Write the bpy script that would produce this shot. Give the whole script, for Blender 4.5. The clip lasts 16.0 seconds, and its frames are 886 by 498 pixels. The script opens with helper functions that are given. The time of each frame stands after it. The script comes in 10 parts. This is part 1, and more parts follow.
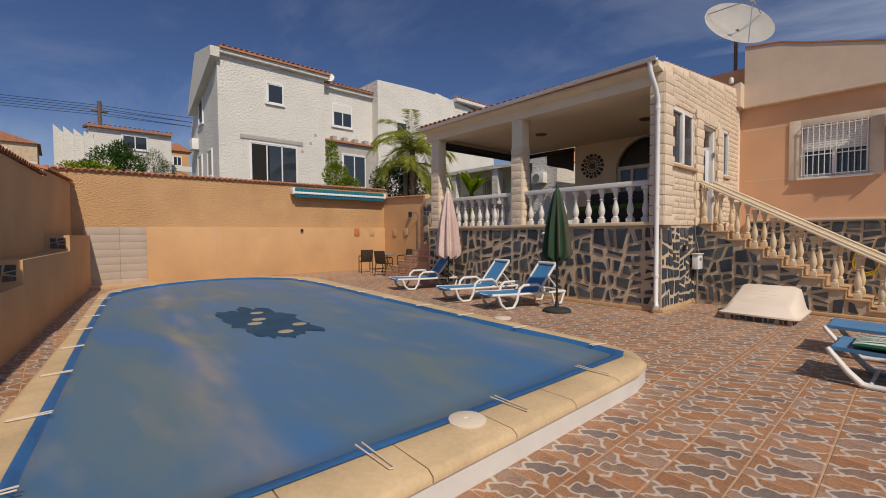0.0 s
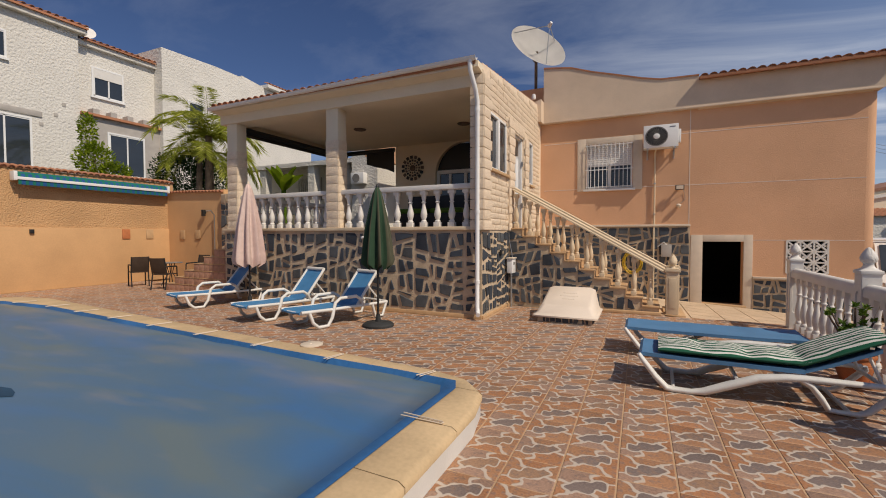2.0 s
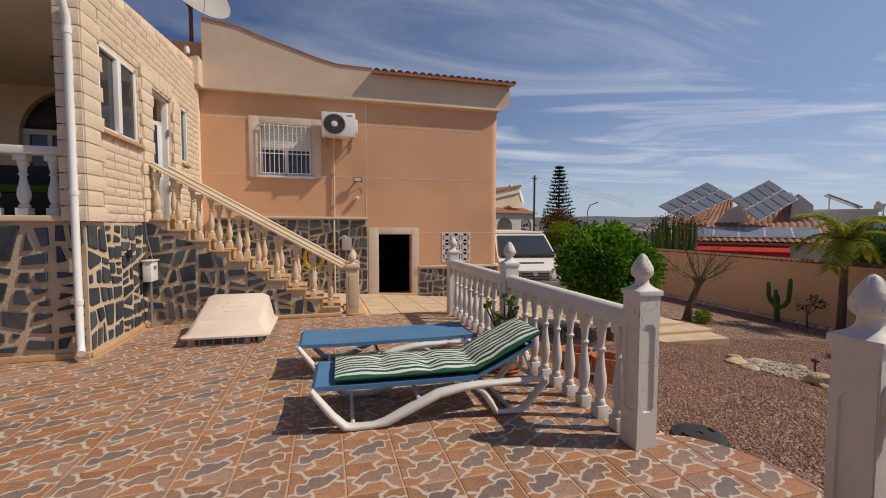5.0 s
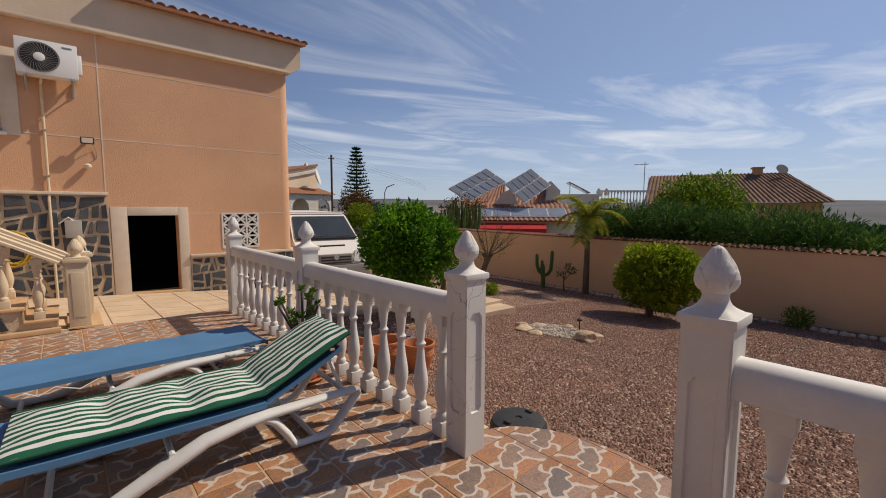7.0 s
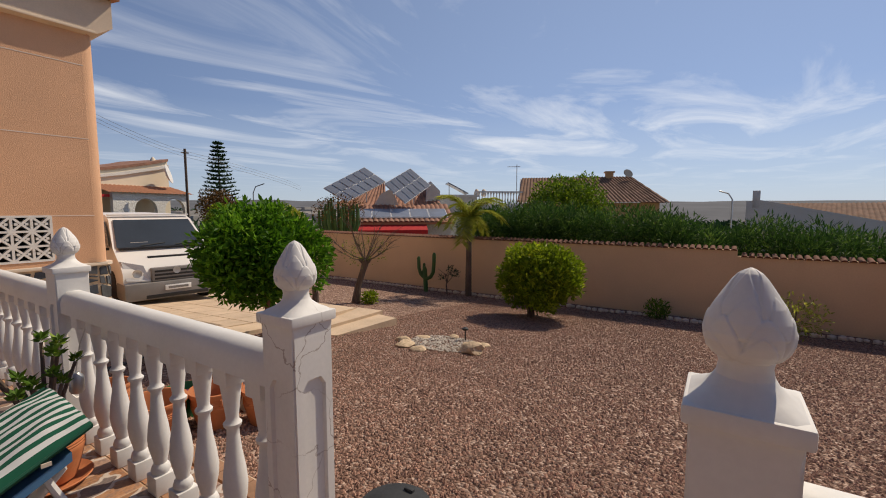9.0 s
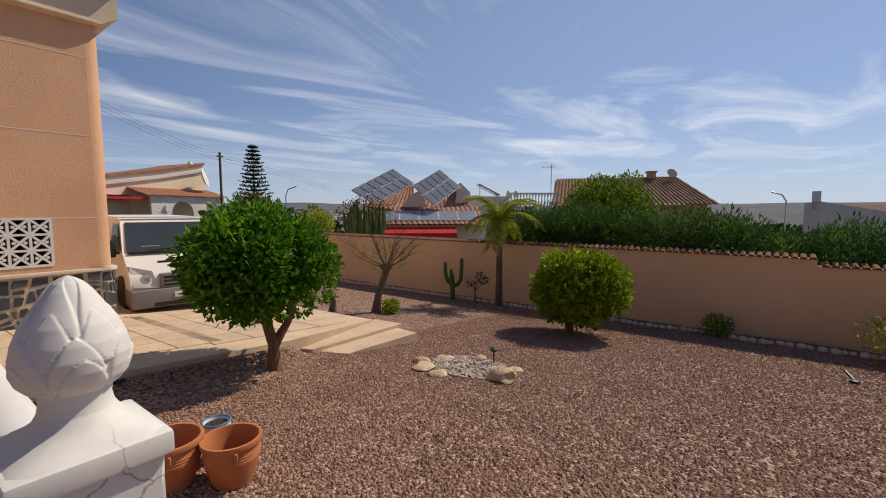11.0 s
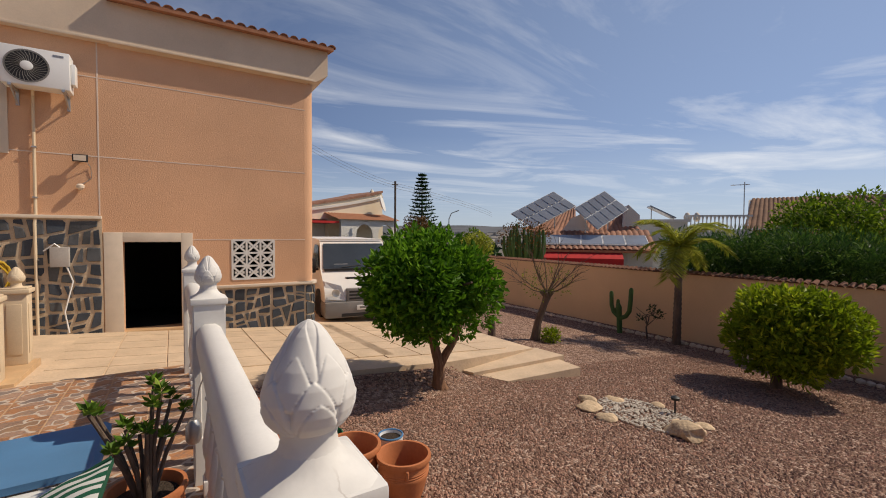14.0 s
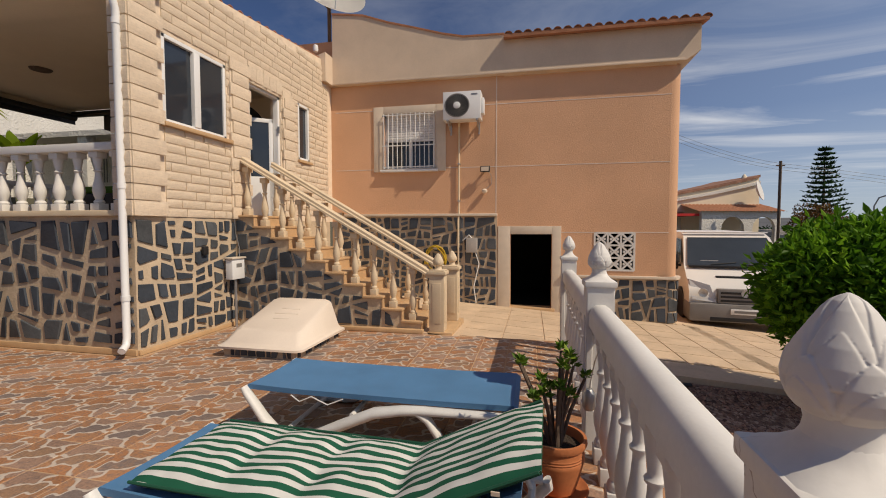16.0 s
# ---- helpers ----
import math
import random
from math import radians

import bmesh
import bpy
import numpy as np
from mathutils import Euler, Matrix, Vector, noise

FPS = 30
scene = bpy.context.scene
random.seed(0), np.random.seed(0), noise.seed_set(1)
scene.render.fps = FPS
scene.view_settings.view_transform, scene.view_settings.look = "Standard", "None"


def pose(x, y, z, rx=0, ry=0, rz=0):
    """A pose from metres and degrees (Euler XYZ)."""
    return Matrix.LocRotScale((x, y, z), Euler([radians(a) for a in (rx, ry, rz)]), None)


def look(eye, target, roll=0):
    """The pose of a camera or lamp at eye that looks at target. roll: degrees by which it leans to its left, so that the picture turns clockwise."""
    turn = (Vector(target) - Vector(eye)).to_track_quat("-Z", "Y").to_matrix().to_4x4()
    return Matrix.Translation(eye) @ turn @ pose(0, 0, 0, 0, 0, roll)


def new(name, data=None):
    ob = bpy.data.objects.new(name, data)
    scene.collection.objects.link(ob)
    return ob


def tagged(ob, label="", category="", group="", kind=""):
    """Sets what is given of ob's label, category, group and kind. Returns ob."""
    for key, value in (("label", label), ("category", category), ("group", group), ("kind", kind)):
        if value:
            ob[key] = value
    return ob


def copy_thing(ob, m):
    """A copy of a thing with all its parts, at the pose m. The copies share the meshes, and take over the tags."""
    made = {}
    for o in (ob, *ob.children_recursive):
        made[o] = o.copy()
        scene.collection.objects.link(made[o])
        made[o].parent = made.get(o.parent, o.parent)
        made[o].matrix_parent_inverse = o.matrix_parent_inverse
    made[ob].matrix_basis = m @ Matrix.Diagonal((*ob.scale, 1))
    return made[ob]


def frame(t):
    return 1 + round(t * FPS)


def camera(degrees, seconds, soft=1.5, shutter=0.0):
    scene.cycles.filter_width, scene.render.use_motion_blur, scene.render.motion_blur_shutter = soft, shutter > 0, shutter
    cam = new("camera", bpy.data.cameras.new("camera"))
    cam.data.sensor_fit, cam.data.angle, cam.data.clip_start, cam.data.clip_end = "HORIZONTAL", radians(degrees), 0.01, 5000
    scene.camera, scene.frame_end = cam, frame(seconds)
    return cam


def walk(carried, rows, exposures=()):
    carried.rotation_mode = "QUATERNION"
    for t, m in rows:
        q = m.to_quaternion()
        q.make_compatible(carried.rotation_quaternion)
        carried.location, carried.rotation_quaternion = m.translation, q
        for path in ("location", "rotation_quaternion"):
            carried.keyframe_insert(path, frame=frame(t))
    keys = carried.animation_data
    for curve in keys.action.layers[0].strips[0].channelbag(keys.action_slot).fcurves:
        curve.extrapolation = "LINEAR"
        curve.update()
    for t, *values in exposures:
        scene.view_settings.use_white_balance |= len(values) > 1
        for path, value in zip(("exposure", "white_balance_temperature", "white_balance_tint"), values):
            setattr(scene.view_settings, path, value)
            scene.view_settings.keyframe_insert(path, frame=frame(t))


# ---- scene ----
cam = camera(91.7, 16.0, soft=1.0)
PATH = [
    (0, (0.157, 0.194, 1.525), (-1.328, 1.533, 1.454), -0.40),
    (0.5, (-0.044, 0.416, 1.529), (-1.378, 1.906, 1.459), -0.23),
    (1, (-0.232, 0.652, 1.54), (-1.4, 2.274, 1.472), -0.20),
    (1.5, (-0.356, 0.892, 1.553), (-1.371, 2.614, 1.486), -0.17),
    (2, (-0.456, 1.157, 1.567), (-1.287, 2.976, 1.502), -0.10),
    (2.5, (-0.511, 1.4, 1.597), (-1.139, 3.298, 1.531), 0.08),
    (3, (-0.53, 1.647, 1.622), (-0.881, 3.614, 1.551), 0.10),
    (3.5, (-0.495, 1.909, 1.631), (-0.577, 3.907, 1.565), 0.07),
    (4, (-0.436, 2.14, 1.624), (-0.285, 4.133, 1.56), 0.10),
    (4.2, (-0.41, 2.229, 1.625), (-0.182, 4.215, 1.553), 0.09),
    (6.3, (-0.166, 3.078, 1.586), (0.853, 4.79, 1.409), 0.30),
    (6.5, (-0.132, 3.141, 1.577), (0.97, 4.8, 1.392), 0.30),
    (7, (0.02, 3.316, 1.558), (1.341, 4.806, 1.369), 0.20),
    (7.5, (0.249, 3.469, 1.572), (1.698, 4.835, 1.384), 0.10),
    (8, (0.446, 3.638, 1.562), (1.985, 4.901, 1.374), -0.02),
    (8.5, (0.644, 3.787, 1.554), (2.27, 4.936, 1.367), -0.10),
    (8.7, (0.735, 3.832, 1.543), (2.407, 4.914, 1.36), -0.07),
    (10.8, (1.666, 4.307, 1.519), (3.302, 5.444, 1.338), -0.11),
    (11, (1.734, 4.347, 1.519), (3.323, 5.55, 1.348), -0.10),
    (11.5, (1.877, 4.431, 1.541), (3.318, 5.811, 1.41), -0.00),
    (12, (2, 4.554, 1.536), (3.304, 6.068, 1.44), -0.10),
    (12.5, (1.998, 4.602, 1.544), (3.261, 6.152, 1.47), 0.05),
    (13, (1.962, 4.625, 1.545), (3.207, 6.188, 1.473), 0.10),
    (13.5, (1.879, 4.621, 1.547), (3.087, 6.213, 1.479), 0.20),
    (14, (1.719, 4.499, 1.564), (2.786, 6.189, 1.496), 0.40),
    (14.5, (1.572, 4.42, 1.554), (2.405, 6.236, 1.48), 0.30),
    (15, (1.514, 4.425, 1.54), (1.909, 6.384, 1.46), 0.30),
    (15.5, (1.438, 4.379, 1.529), (1.438, 6.376, 1.438), 0.10),
    (16, (1.458, 4.494, 1.514), (1.053, 6.45, 1.418), -0.00),
]
walk(cam, [(t, look(e, g, r)) for t, e, g, r in PATH], [(0, 0.02, 6800, 10), (2.5, 0.06, 7000, 10), (7, 0.11, 7000, 10), (8.5, 0.19, 7100, 10), (11, 0.17, 6950, 10), (13.5, 0.17, 7100, 10), (16, 0.05, 7250, 10)])

# ---- light ----
SUN_TO = Vector((0.84, -0.29, 1.0)).normalized()
world = bpy.data.worlds.new("sky")
scene.world = world
world.use_nodes = True
wt = world.node_tree
wt.nodes.clear()


def build_sky(tree):
    n, l = tree.nodes, tree.links
    out = n.new("ShaderNodeOutputWorld")
    bg = n.new("ShaderNodeBackground")
    sky = n.new("ShaderNodeTexSky")
    sky.sky_type = "NISHITA"
    sky.sun_disc = False
    sky.sun_elevation = math.asin(SUN_TO.z)
    sky.sun_rotation = math.atan2(SUN_TO.x, SUN_TO.y)
    sky.altitude = 50
    sky.air_density, sky.dust_density, sky.ozone_density = 0.9, 0.3, 4.5
    co = n.new("ShaderNodeTexCoord")
    sep = n.new("ShaderNodeSeparateXYZ")
    l.new(co.outputs["Generated"], sep.inputs[0])
    # directions laid onto a flat cloud layer, drawn out into streaks
    top = n.new("ShaderNodeMath")
    top.operation = "MAXIMUM"
    top.inputs[1].default_value = 0.02
    l.new(sep.outputs["Z"], top.inputs[0])
    parts = []
    for axis in ("X", "Y"):
        d = n.new("ShaderNodeMath")
        d.operation = "DIVIDE"
        l.new(sep.outputs[axis], d.inputs[0])
        l.new(top.outputs[0], d.inputs[1])
        parts.append(d)
    flat = n.new("ShaderNodeCombineXYZ")
    l.new(parts[0].outputs[0], flat.inputs[0])
    l.new(parts[1].outputs[0], flat.inputs[1])
    turn = n.new("ShaderNodeMapping")
    turn.inputs["Rotation"].default_value = (0, 0, radians(38))
    turn.inputs["Scale"].default_value = (0.30, 0.62, 1)
    turn.inputs["Location"].default_value = (0.7, 0.35, 0)
    l.new(flat.outputs[0], turn.inputs[0])
    wisps = n.new("ShaderNodeTexNoise")
    wisps.inputs["Scale"].default_value = 1.1
    wisps.inputs["Detail"].default_value = 9
    wisps.inputs["Roughness"].default_value = 0.60
    wisps.inputs["Distortion"].default_value = 0.9
    l.new(turn.outputs[0], wisps.inputs["Vector"])
    ramp = n.new("ShaderNodeValToRGB")
    ramp.color_ramp.elements[0].position, ramp.color_ramp.elements[0].color = 0.47, (0, 0, 0, 1)
    ramp.color_ramp.elements[1].position, ramp.color_ramp.elements[1].color = 0.84, (1, 1, 1, 1)
    l.new(wisps.outputs["Fac"], ramp.inputs[0])
    # more veil towards the sun's side of the sky
    side = n.new("ShaderNodeMapRange")
    side.inputs["From Min"].default_value, side.inputs["From Max"].default_value = -0.6, 0.9
    side.inputs["To Min"].default_value, side.inputs["To Max"].default_value = 0.14, 1.0
    l.new(sep.outputs["X"], side.inputs["Value"])
    rise = n.new("ShaderNodeMapRange")
    rise.inputs["From Min"].default_value, rise.inputs["From Max"].default_value = 0.03, 0.16
    l.new(sep.outputs["Z"], rise.inputs["Value"])
    both = n.new("ShaderNodeMath")
    both.operation = "MULTIPLY"
    l.new(rise.outputs[0], both.inputs[0])
    l.new(side.outputs[0], both.inputs[1])
    amount = n.new("ShaderNodeMath")
    amount.operation = "MULTIPLY"
    l.new(ramp.outputs["Color"], amount.inputs[0])
    l.new(both.outputs[0], amount.inputs[1])
    mix = n.new("ShaderNodeMix")
    mix.data_type = "RGBA"
    mix.inputs["B"].default_value = (13.6, 14.2, 15.2, 1)
    l.new(amount.outputs[0], mix.inputs["Factor"])
    veil = n.new("ShaderNodeMapRange")
    veil.inputs["From Min"].default_value, veil.inputs["From Max"].default_value = -0.2, 1.0
    veil.inputs["To Min"].default_value, veil.inputs["To Max"].default_value = 0.0, 0.42
    l.new(sep.outputs["X"], veil.inputs["Value"])
    thin = n.new("ShaderNodeMix")
    thin.data_type = "RGBA"
    thin.inputs["B"].default_value = (7.0, 9.4, 13.8, 1)
    l.new(veil.outputs[0], thin.inputs["Factor"])
    clear = n.new("ShaderNodeVectorMath")
    clear.operation = "MULTIPLY"
    clear.inputs[1].default_value = (0.73, 0.80, 1.03)
    l.new(sky.outputs[0], clear.inputs[0])
    l.new(clear.outputs[0], thin.inputs["A"])
    # pale haze low over the land
    haze, low = n.new("ShaderNodeMix"), n.new("ShaderNodeMapRange")
    haze.data_type = "RGBA"
    haze.inputs["B"].default_value = (8.6, 10.0, 11.8, 1)
    low.inputs["From Min"].default_value, low.inputs["From Max"].default_value = -0.02, 0.22
    low.inputs["To Min"].default_value, low.inputs["To Max"].default_value = 0.52, 0.0
    l.new(sep.outputs["Z"], low.inputs["Value"])
    l.new(low.outputs[0], haze.inputs["Factor"])
    l.new(thin.outputs["Result"], haze.inputs["A"])
    l.new(haze.outputs["Result"], mix.inputs["A"])
    l.new(mix.outputs["Result"], bg.inputs["Color"])
    bg.inputs["Strength"].default_value = 0.062
    l.new(bg.outputs[0], out.inputs[0])


build_sky(wt)
sun = new("sun", bpy.data.lights.new("sun", "SUN"))
sun.data.energy, sun.data.angle, sun.data.color = 3.4, radians(0.6), (1.0, 0.90, 0.77)
sun.matrix_basis = look((30, -10, 36), Vector((30, -10, 36)) - SUN_TO)


# ---- materials ----
def surface(name, color, rough=0.75, metal=0.0, dark=0.78, light=1.12, scale=2.5, fine=40.0, bump=0.25, depth=0.004,
            vary=0.0, spec=0.35, island=False, stretch=(1, 1, 1)):
    """A procedural surface: large stains and fine grain over a base colour, with relief."""
    m = bpy.data.materials.new(name)
    m.use_nodes = True
    n, l = m.node_tree.nodes, m.node_tree.links
    b = n["Principled BSDF"]
    b.inputs["Roughness"].default_value, b.inputs["Metallic"].default_value = rough, metal
    b.inputs["Specular IOR Level"].default_value = spec
    co = n.new("ShaderNodeTexCoord")
    mp = n.new("ShaderNodeMapping")
    mp.inputs["Scale"].default_value = stretch
    l.new(co.outputs["Object"], mp.inputs[0])
    big, small = n.new("ShaderNodeTexNoise"), n.new("ShaderNodeTexNoise")
    big.inputs["Scale"].default_value, big.inputs["Detail"].default_value = scale, 5
    small.inputs["Scale"].default_value, small.inputs["Detail"].default_value = fine, 4
    l.new(mp.outputs[0], big.inputs["Vector"])
    l.new(mp.outputs[0], small.inputs["Vector"])
    add = n.new("ShaderNodeMath")
    add.operation = "MULTIPLY_ADD"
    add.inputs[1].default_value = 0.45
    l.new(small.outputs["Fac"], add.inputs[0])
    l.new(big.outputs["Fac"], add.inputs[2])
    last = add
    if vary:
        info = n.new("ShaderNodeNewGeometry" if island else "ShaderNodeObjectInfo")
        v = n.new("ShaderNodeMath")
        v.operation = "MULTIPLY_ADD"
        v.inputs[1].default_value = vary
        l.new(info.outputs["Random Per Island" if island else "Random"], v.inputs[0])
        l.new(add.outputs[0], v.inputs[2])
        last = v
    r = n.new("ShaderNodeMapRange")
    r.inputs["From Min"].default_value, r.inputs["From Max"].default_value = 0.42, 1.02 + vary
    r.inputs["To Min"].default_value, r.inputs["To Max"].default_value = dark, light
    l.new(last.outputs[0], r.inputs["Value"])
    mul = n.new("ShaderNodeVectorMath")
    mul.operation = "SCALE"
    mul.inputs[0].default_value = color
    l.new(r.outputs[0], mul.inputs["Scale"])
    l.new(mul.outputs[0], b.inputs["Base Color"])
    if bump:
        bp = n.new("ShaderNodeBump")
        bp.inputs["Strength"].default_value, bp.inputs["Distance"].default_value = bump, depth
        l.new(small.outputs["Fac"], bp.inputs["Height"])
        l.new(bp.outputs[0], b.inputs["Normal"])
    return m


def foliage(name, color, tip, through_light=0.35, rough=0.55):
    m = bpy.data.materials.new(name)
    m.use_nodes = True
    n, l = m.node_tree.nodes, m.node_tree.links
    b = n["Principled BSDF"]
    b.inputs["Roughness"].default_value, b.inputs["Specular IOR Level"].default_value = rough, 0.2
    geo = n.new("ShaderNodeNewGeometry")
    co, no = n.new("ShaderNodeTexCoord"), n.new("ShaderNodeTexNoise")
    no.inputs["Scale"].default_value = 2.2
    l.new(co.outputs["Object"], no.inputs["Vector"])
    mixf = n.new("ShaderNodeMath")
    mixf.operation = "MULTIPLY"
    l.new(geo.outputs["Random Per Island"], mixf.inputs[0])
    l.new(no.outputs["Fac"], mixf.inputs[1])
    ramp = n.new("ShaderNodeValToRGB")
    ramp.color_ramp.elements[0].position, ramp.color_ramp.elements[0].color = 0.08, (*[c * 0.7 for c in color], 1)
    ramp.color_ramp.elements[1].position, ramp.color_ramp.elements[1].color = 0.55, (*tip, 1)
    mid = ramp.color_ramp.elements.new(0.3)
    mid.color = (*color, 1)
    l.new(mixf.outputs[0], ramp.inputs[0])
    l.new(ramp.outputs["Color"], b.inputs["Base Color"])
    tr = n.new("ShaderNodeBsdfTranslucent")
    l.new(ramp.outputs["Color"], tr.inputs["Color"])
    mx = n.new("ShaderNodeMixShader")
    mx.inputs[0].default_value = through_light
    l.new(b.outputs[0], mx.inputs[1])
    l.new(tr.outputs[0], mx.inputs[2])
    l.new(mx.outputs[0], n["Material Output"].inputs["Surface"])
    return m


def glass(name, tint=(0.75, 0.8, 0.82)):
    m = bpy.data.materials.new(name)
    m.use_nodes = True
    b = m.node_tree.nodes["Principled BSDF"]
    b.inputs["Base Color"].default_value = (*tint, 1)
    b.inputs["Roughness"].default_value, b.inputs["Transmission Weight"].default_value = 0.02, 1.0
    b.inputs["IOR"].default_value = 1.5
    return m


def striped(name, a, c, count, duty=0.5, rough=0.85, axis="X", soft=0.02):
    """Woven stripes along one direction of the UV map."""
    m = bpy.data.materials.new(name)
    m.use_nodes = True
    n, l = m.node_tree.nodes, m.node_tree.links
    b = n["Principled BSDF"]
    b.inputs["Roughness"].default_value, b.inputs["Specular IOR Level"].default_value = rough, 0.2
    co, sp = n.new("ShaderNodeTexCoord"), n.new("ShaderNodeSeparateXYZ")
    l.new(co.outputs["UV"], sp.inputs[0])
    k = n.new("ShaderNodeMath")
    k.operation = "MULTIPLY"
    k.inputs[1].default_value = count
    l.new(sp.outputs[axis], k.inputs[0])
    f = n.new("ShaderNodeMath")
    f.operation = "FRACT"
    l.new(k.outputs[0], f.inputs[0])
    g = n.new("ShaderNodeMath")
    g.operation = "GREATER_THAN"
    g.inputs[1].default_value = duty
    l.new(f.outputs[0], g.inputs[0])
    mix = n.new("ShaderNodeMix")
    mix.data_type = "RGBA"
    mix.inputs["A"].default_value, mix.inputs["B"].default_value = (*a, 1), (*c, 1)
    l.new(g.outputs[0], mix.inputs["Factor"])
    no = n.new("ShaderNodeTexNoise")
    no.inputs["Scale"].default_value, no.inputs["Detail"].default_value = 9, 6
    l.new(co.outputs["Object"], no.inputs["Vector"])
    r = n.new("ShaderNodeMapRange")
    r.inputs["To Min"].default_value, r.inputs["To Max"].default_value = 0.75, 1.15
    l.new(no.outputs["Fac"], r.inputs["Value"])
    mul = n.new("ShaderNodeVectorMath")
    mul.operation = "SCALE"
    l.new(mix.outputs["Result"], mul.inputs[0])
    l.new(r.outputs[0], mul.inputs["Scale"])
    l.new(mul.outputs[0], b.inputs["Base Color"])
    return m


def patio_tile(name):
    """Moulded patio tile, laid out in the UV map: a mauve kidney shape amid terracotta and mottled fields, with pale raised outlines."""
    m = bpy.data.materials.new(name)
    m.use_nodes = True
    n, l = m.node_tree.nodes, m.node_tree.links
    b = n["Principled BSDF"]
    b.inputs["Roughness"].default_value, b.inputs["Specular IOR Level"].default_value = 0.5, 0.35

    def calc(op, a, c=0.0, d=0.0):
        q = n.new("ShaderNodeMath")
        q.operation = op
        for i, v in enumerate((a, c, d)):
            if isinstance(v, (int, float)):
                q.inputs[i].default_value = v
            else:
                l.new(v, q.inputs[i])
        return q.outputs[0]

    co = n.new("ShaderNodeTexCoord")
    wob = n.new("ShaderNodeTexNoise")
    wob.inputs["Scale"].default_value, wob.inputs["Detail"].default_value = 3.3, 1
    l.new(co.outputs["UV"], wob.inputs["Vector"])
    bent = n.new("ShaderNodeVectorMath")
    bent.operation = "MULTIPLY_ADD"
    bent.inputs[1].default_value = (0.34, 0.34, 0)
    l.new(wob.outputs["Color"], bent.inputs[0])
    l.new(co.outputs["UV"], bent.inputs[2])
    mp = n.new("ShaderNodeMapping")
    mp.vector_type = "TEXTURE"
    mp.inputs["Location"].default_value = (0.67, 0.67, 0)
    mp.inputs["Rotation"].default_value = (0, 0, radians(32))
    mp.inputs["Scale"].default_value = (1.0, 0.62, 1)
    l.new(bent.outputs[0], mp.inputs[0])
    xy = n.new("ShaderNodeSeparateXYZ")
    l.new(mp.outputs[0], xy.inputs[0])
    x, y = xy.outputs[0], xy.outputs[1]
    r = calc("SQRT", calc("ADD", calc("MULTIPLY", x, x), calc("MULTIPLY", y, y)))
    turn = calc("MULTIPLY_ADD", calc("ARCTAN2", y, x), 5 / (2 * math.pi), 2.7)
    # the kidney is waisted across its middle
    rr = calc("MULTIPLY_ADD", calc("COSINE", calc("MULTIPLY", turn, 4 * math.pi / 5)), -0.035, r)
    ring = calc("ABSOLUTE", calc("SUBTRACT", rr, 0.37))
    spoke = calc("MULTIPLY", calc("ABSOLUTE", calc("SUBTRACT", calc("FRACT", turn), 0.5)), calc("MULTIPLY", r, 1.0))
    outside = calc("GREATER_THAN", rr, 0.37)
    spoke = calc("ADD", spoke, calc("MULTIPLY", calc("SUBTRACT", 1.0, outside), 1.0))
    near = calc("MINIMUM", ring, spoke)
    line = n.new("ShaderNodeMapRange")
    line.inputs["From Min"].default_value, line.inputs["From Max"].default_value = 0.023, 0.042
    line.inputs["To Min"].default_value, line.inputs["To Max"].default_value = 1.0, 0.0
    l.new(near, line.inputs["Value"])
    # each tile of the floor turns its fields to other colours
    geo, cell, white = n.new("ShaderNodeNewGeometry"), n.new("ShaderNodeSeparateXYZ"), n.new("ShaderNodeTexWhiteNoise")
    l.new(geo.outputs["Position"], cell.inputs[0])
    spot = n.new("ShaderNodeCombineXYZ")
    l.new(calc("FLOOR", calc("DIVIDE", calc("ADD", cell.outputs[0], 0.57), 0.35)), spot.inputs[0])
    l.new(calc("FLOOR", calc("DIVIDE", calc("SUBTRACT", cell.outputs[1], 4.79), 0.35)), spot.inputs[1])
    white.noise_dimensions = "3D"
    l.new(spot.outputs[0], white.inputs["Vector"])
    luck = white.outputs["Value"]
    kind = calc("FRACT", calc("ADD", luck, calc("MULTIPLY", calc("FLOOR", calc("ADD", turn, 0.5)), 0.37)))
    grain, cloud, blot = n.new("ShaderNodeTexNoise"), n.new("ShaderNodeTexNoise"), n.new("ShaderNodeTexNoise")
    grain.inputs["Scale"].default_value, grain.inputs["Detail"].default_value = 22, 6
    cloud.inputs["Scale"].default_value, cloud.inputs["Detail"].default_value = 0.9, 4
    blot.inputs["Scale"].default_value, blot.inputs["Detail"].default_value = 9, 4
    l.new(co.outputs["UV"], grain.inputs["Vector"])
    l.new(co.outputs["Object"], cloud.inputs["Vector"])
    l.new(co.outputs["UV"], blot.inputs["Vector"])
    fields = n.new("ShaderNodeValToRGB")
    fields.color_ramp.interpolation = "CONSTANT"
    e = fields.color_ramp.elements
    e[0].position, e[0].color = 0.0, (0.375, 0.178, 0.088, 1)
    e[1].position, e[1].color = 0.3, (0.34, 0.215, 0.155, 1)
    w = e.new(0.6)
    w.color = (0.375, 0.195, 0.105, 1)
    l.new(kind, fields.inputs[0])
    mot = n.new("ShaderNodeMix")
    mot.data_type = "RGBA"
    mot.inputs["B"].default_value = (0.22, 0.155, 0.13, 1)
    mr = n.new("ShaderNodeMapRange")
    mr.inputs["From Min"].default_value, mr.inputs["From Max"].default_value = 0.52, 0.62
    mr.inputs["To Max"].default_value = 0.65
    l.new(blot.outputs["Fac"], mr.inputs["Value"])
    l.new(mr.outputs[0], mot.inputs["Factor"])
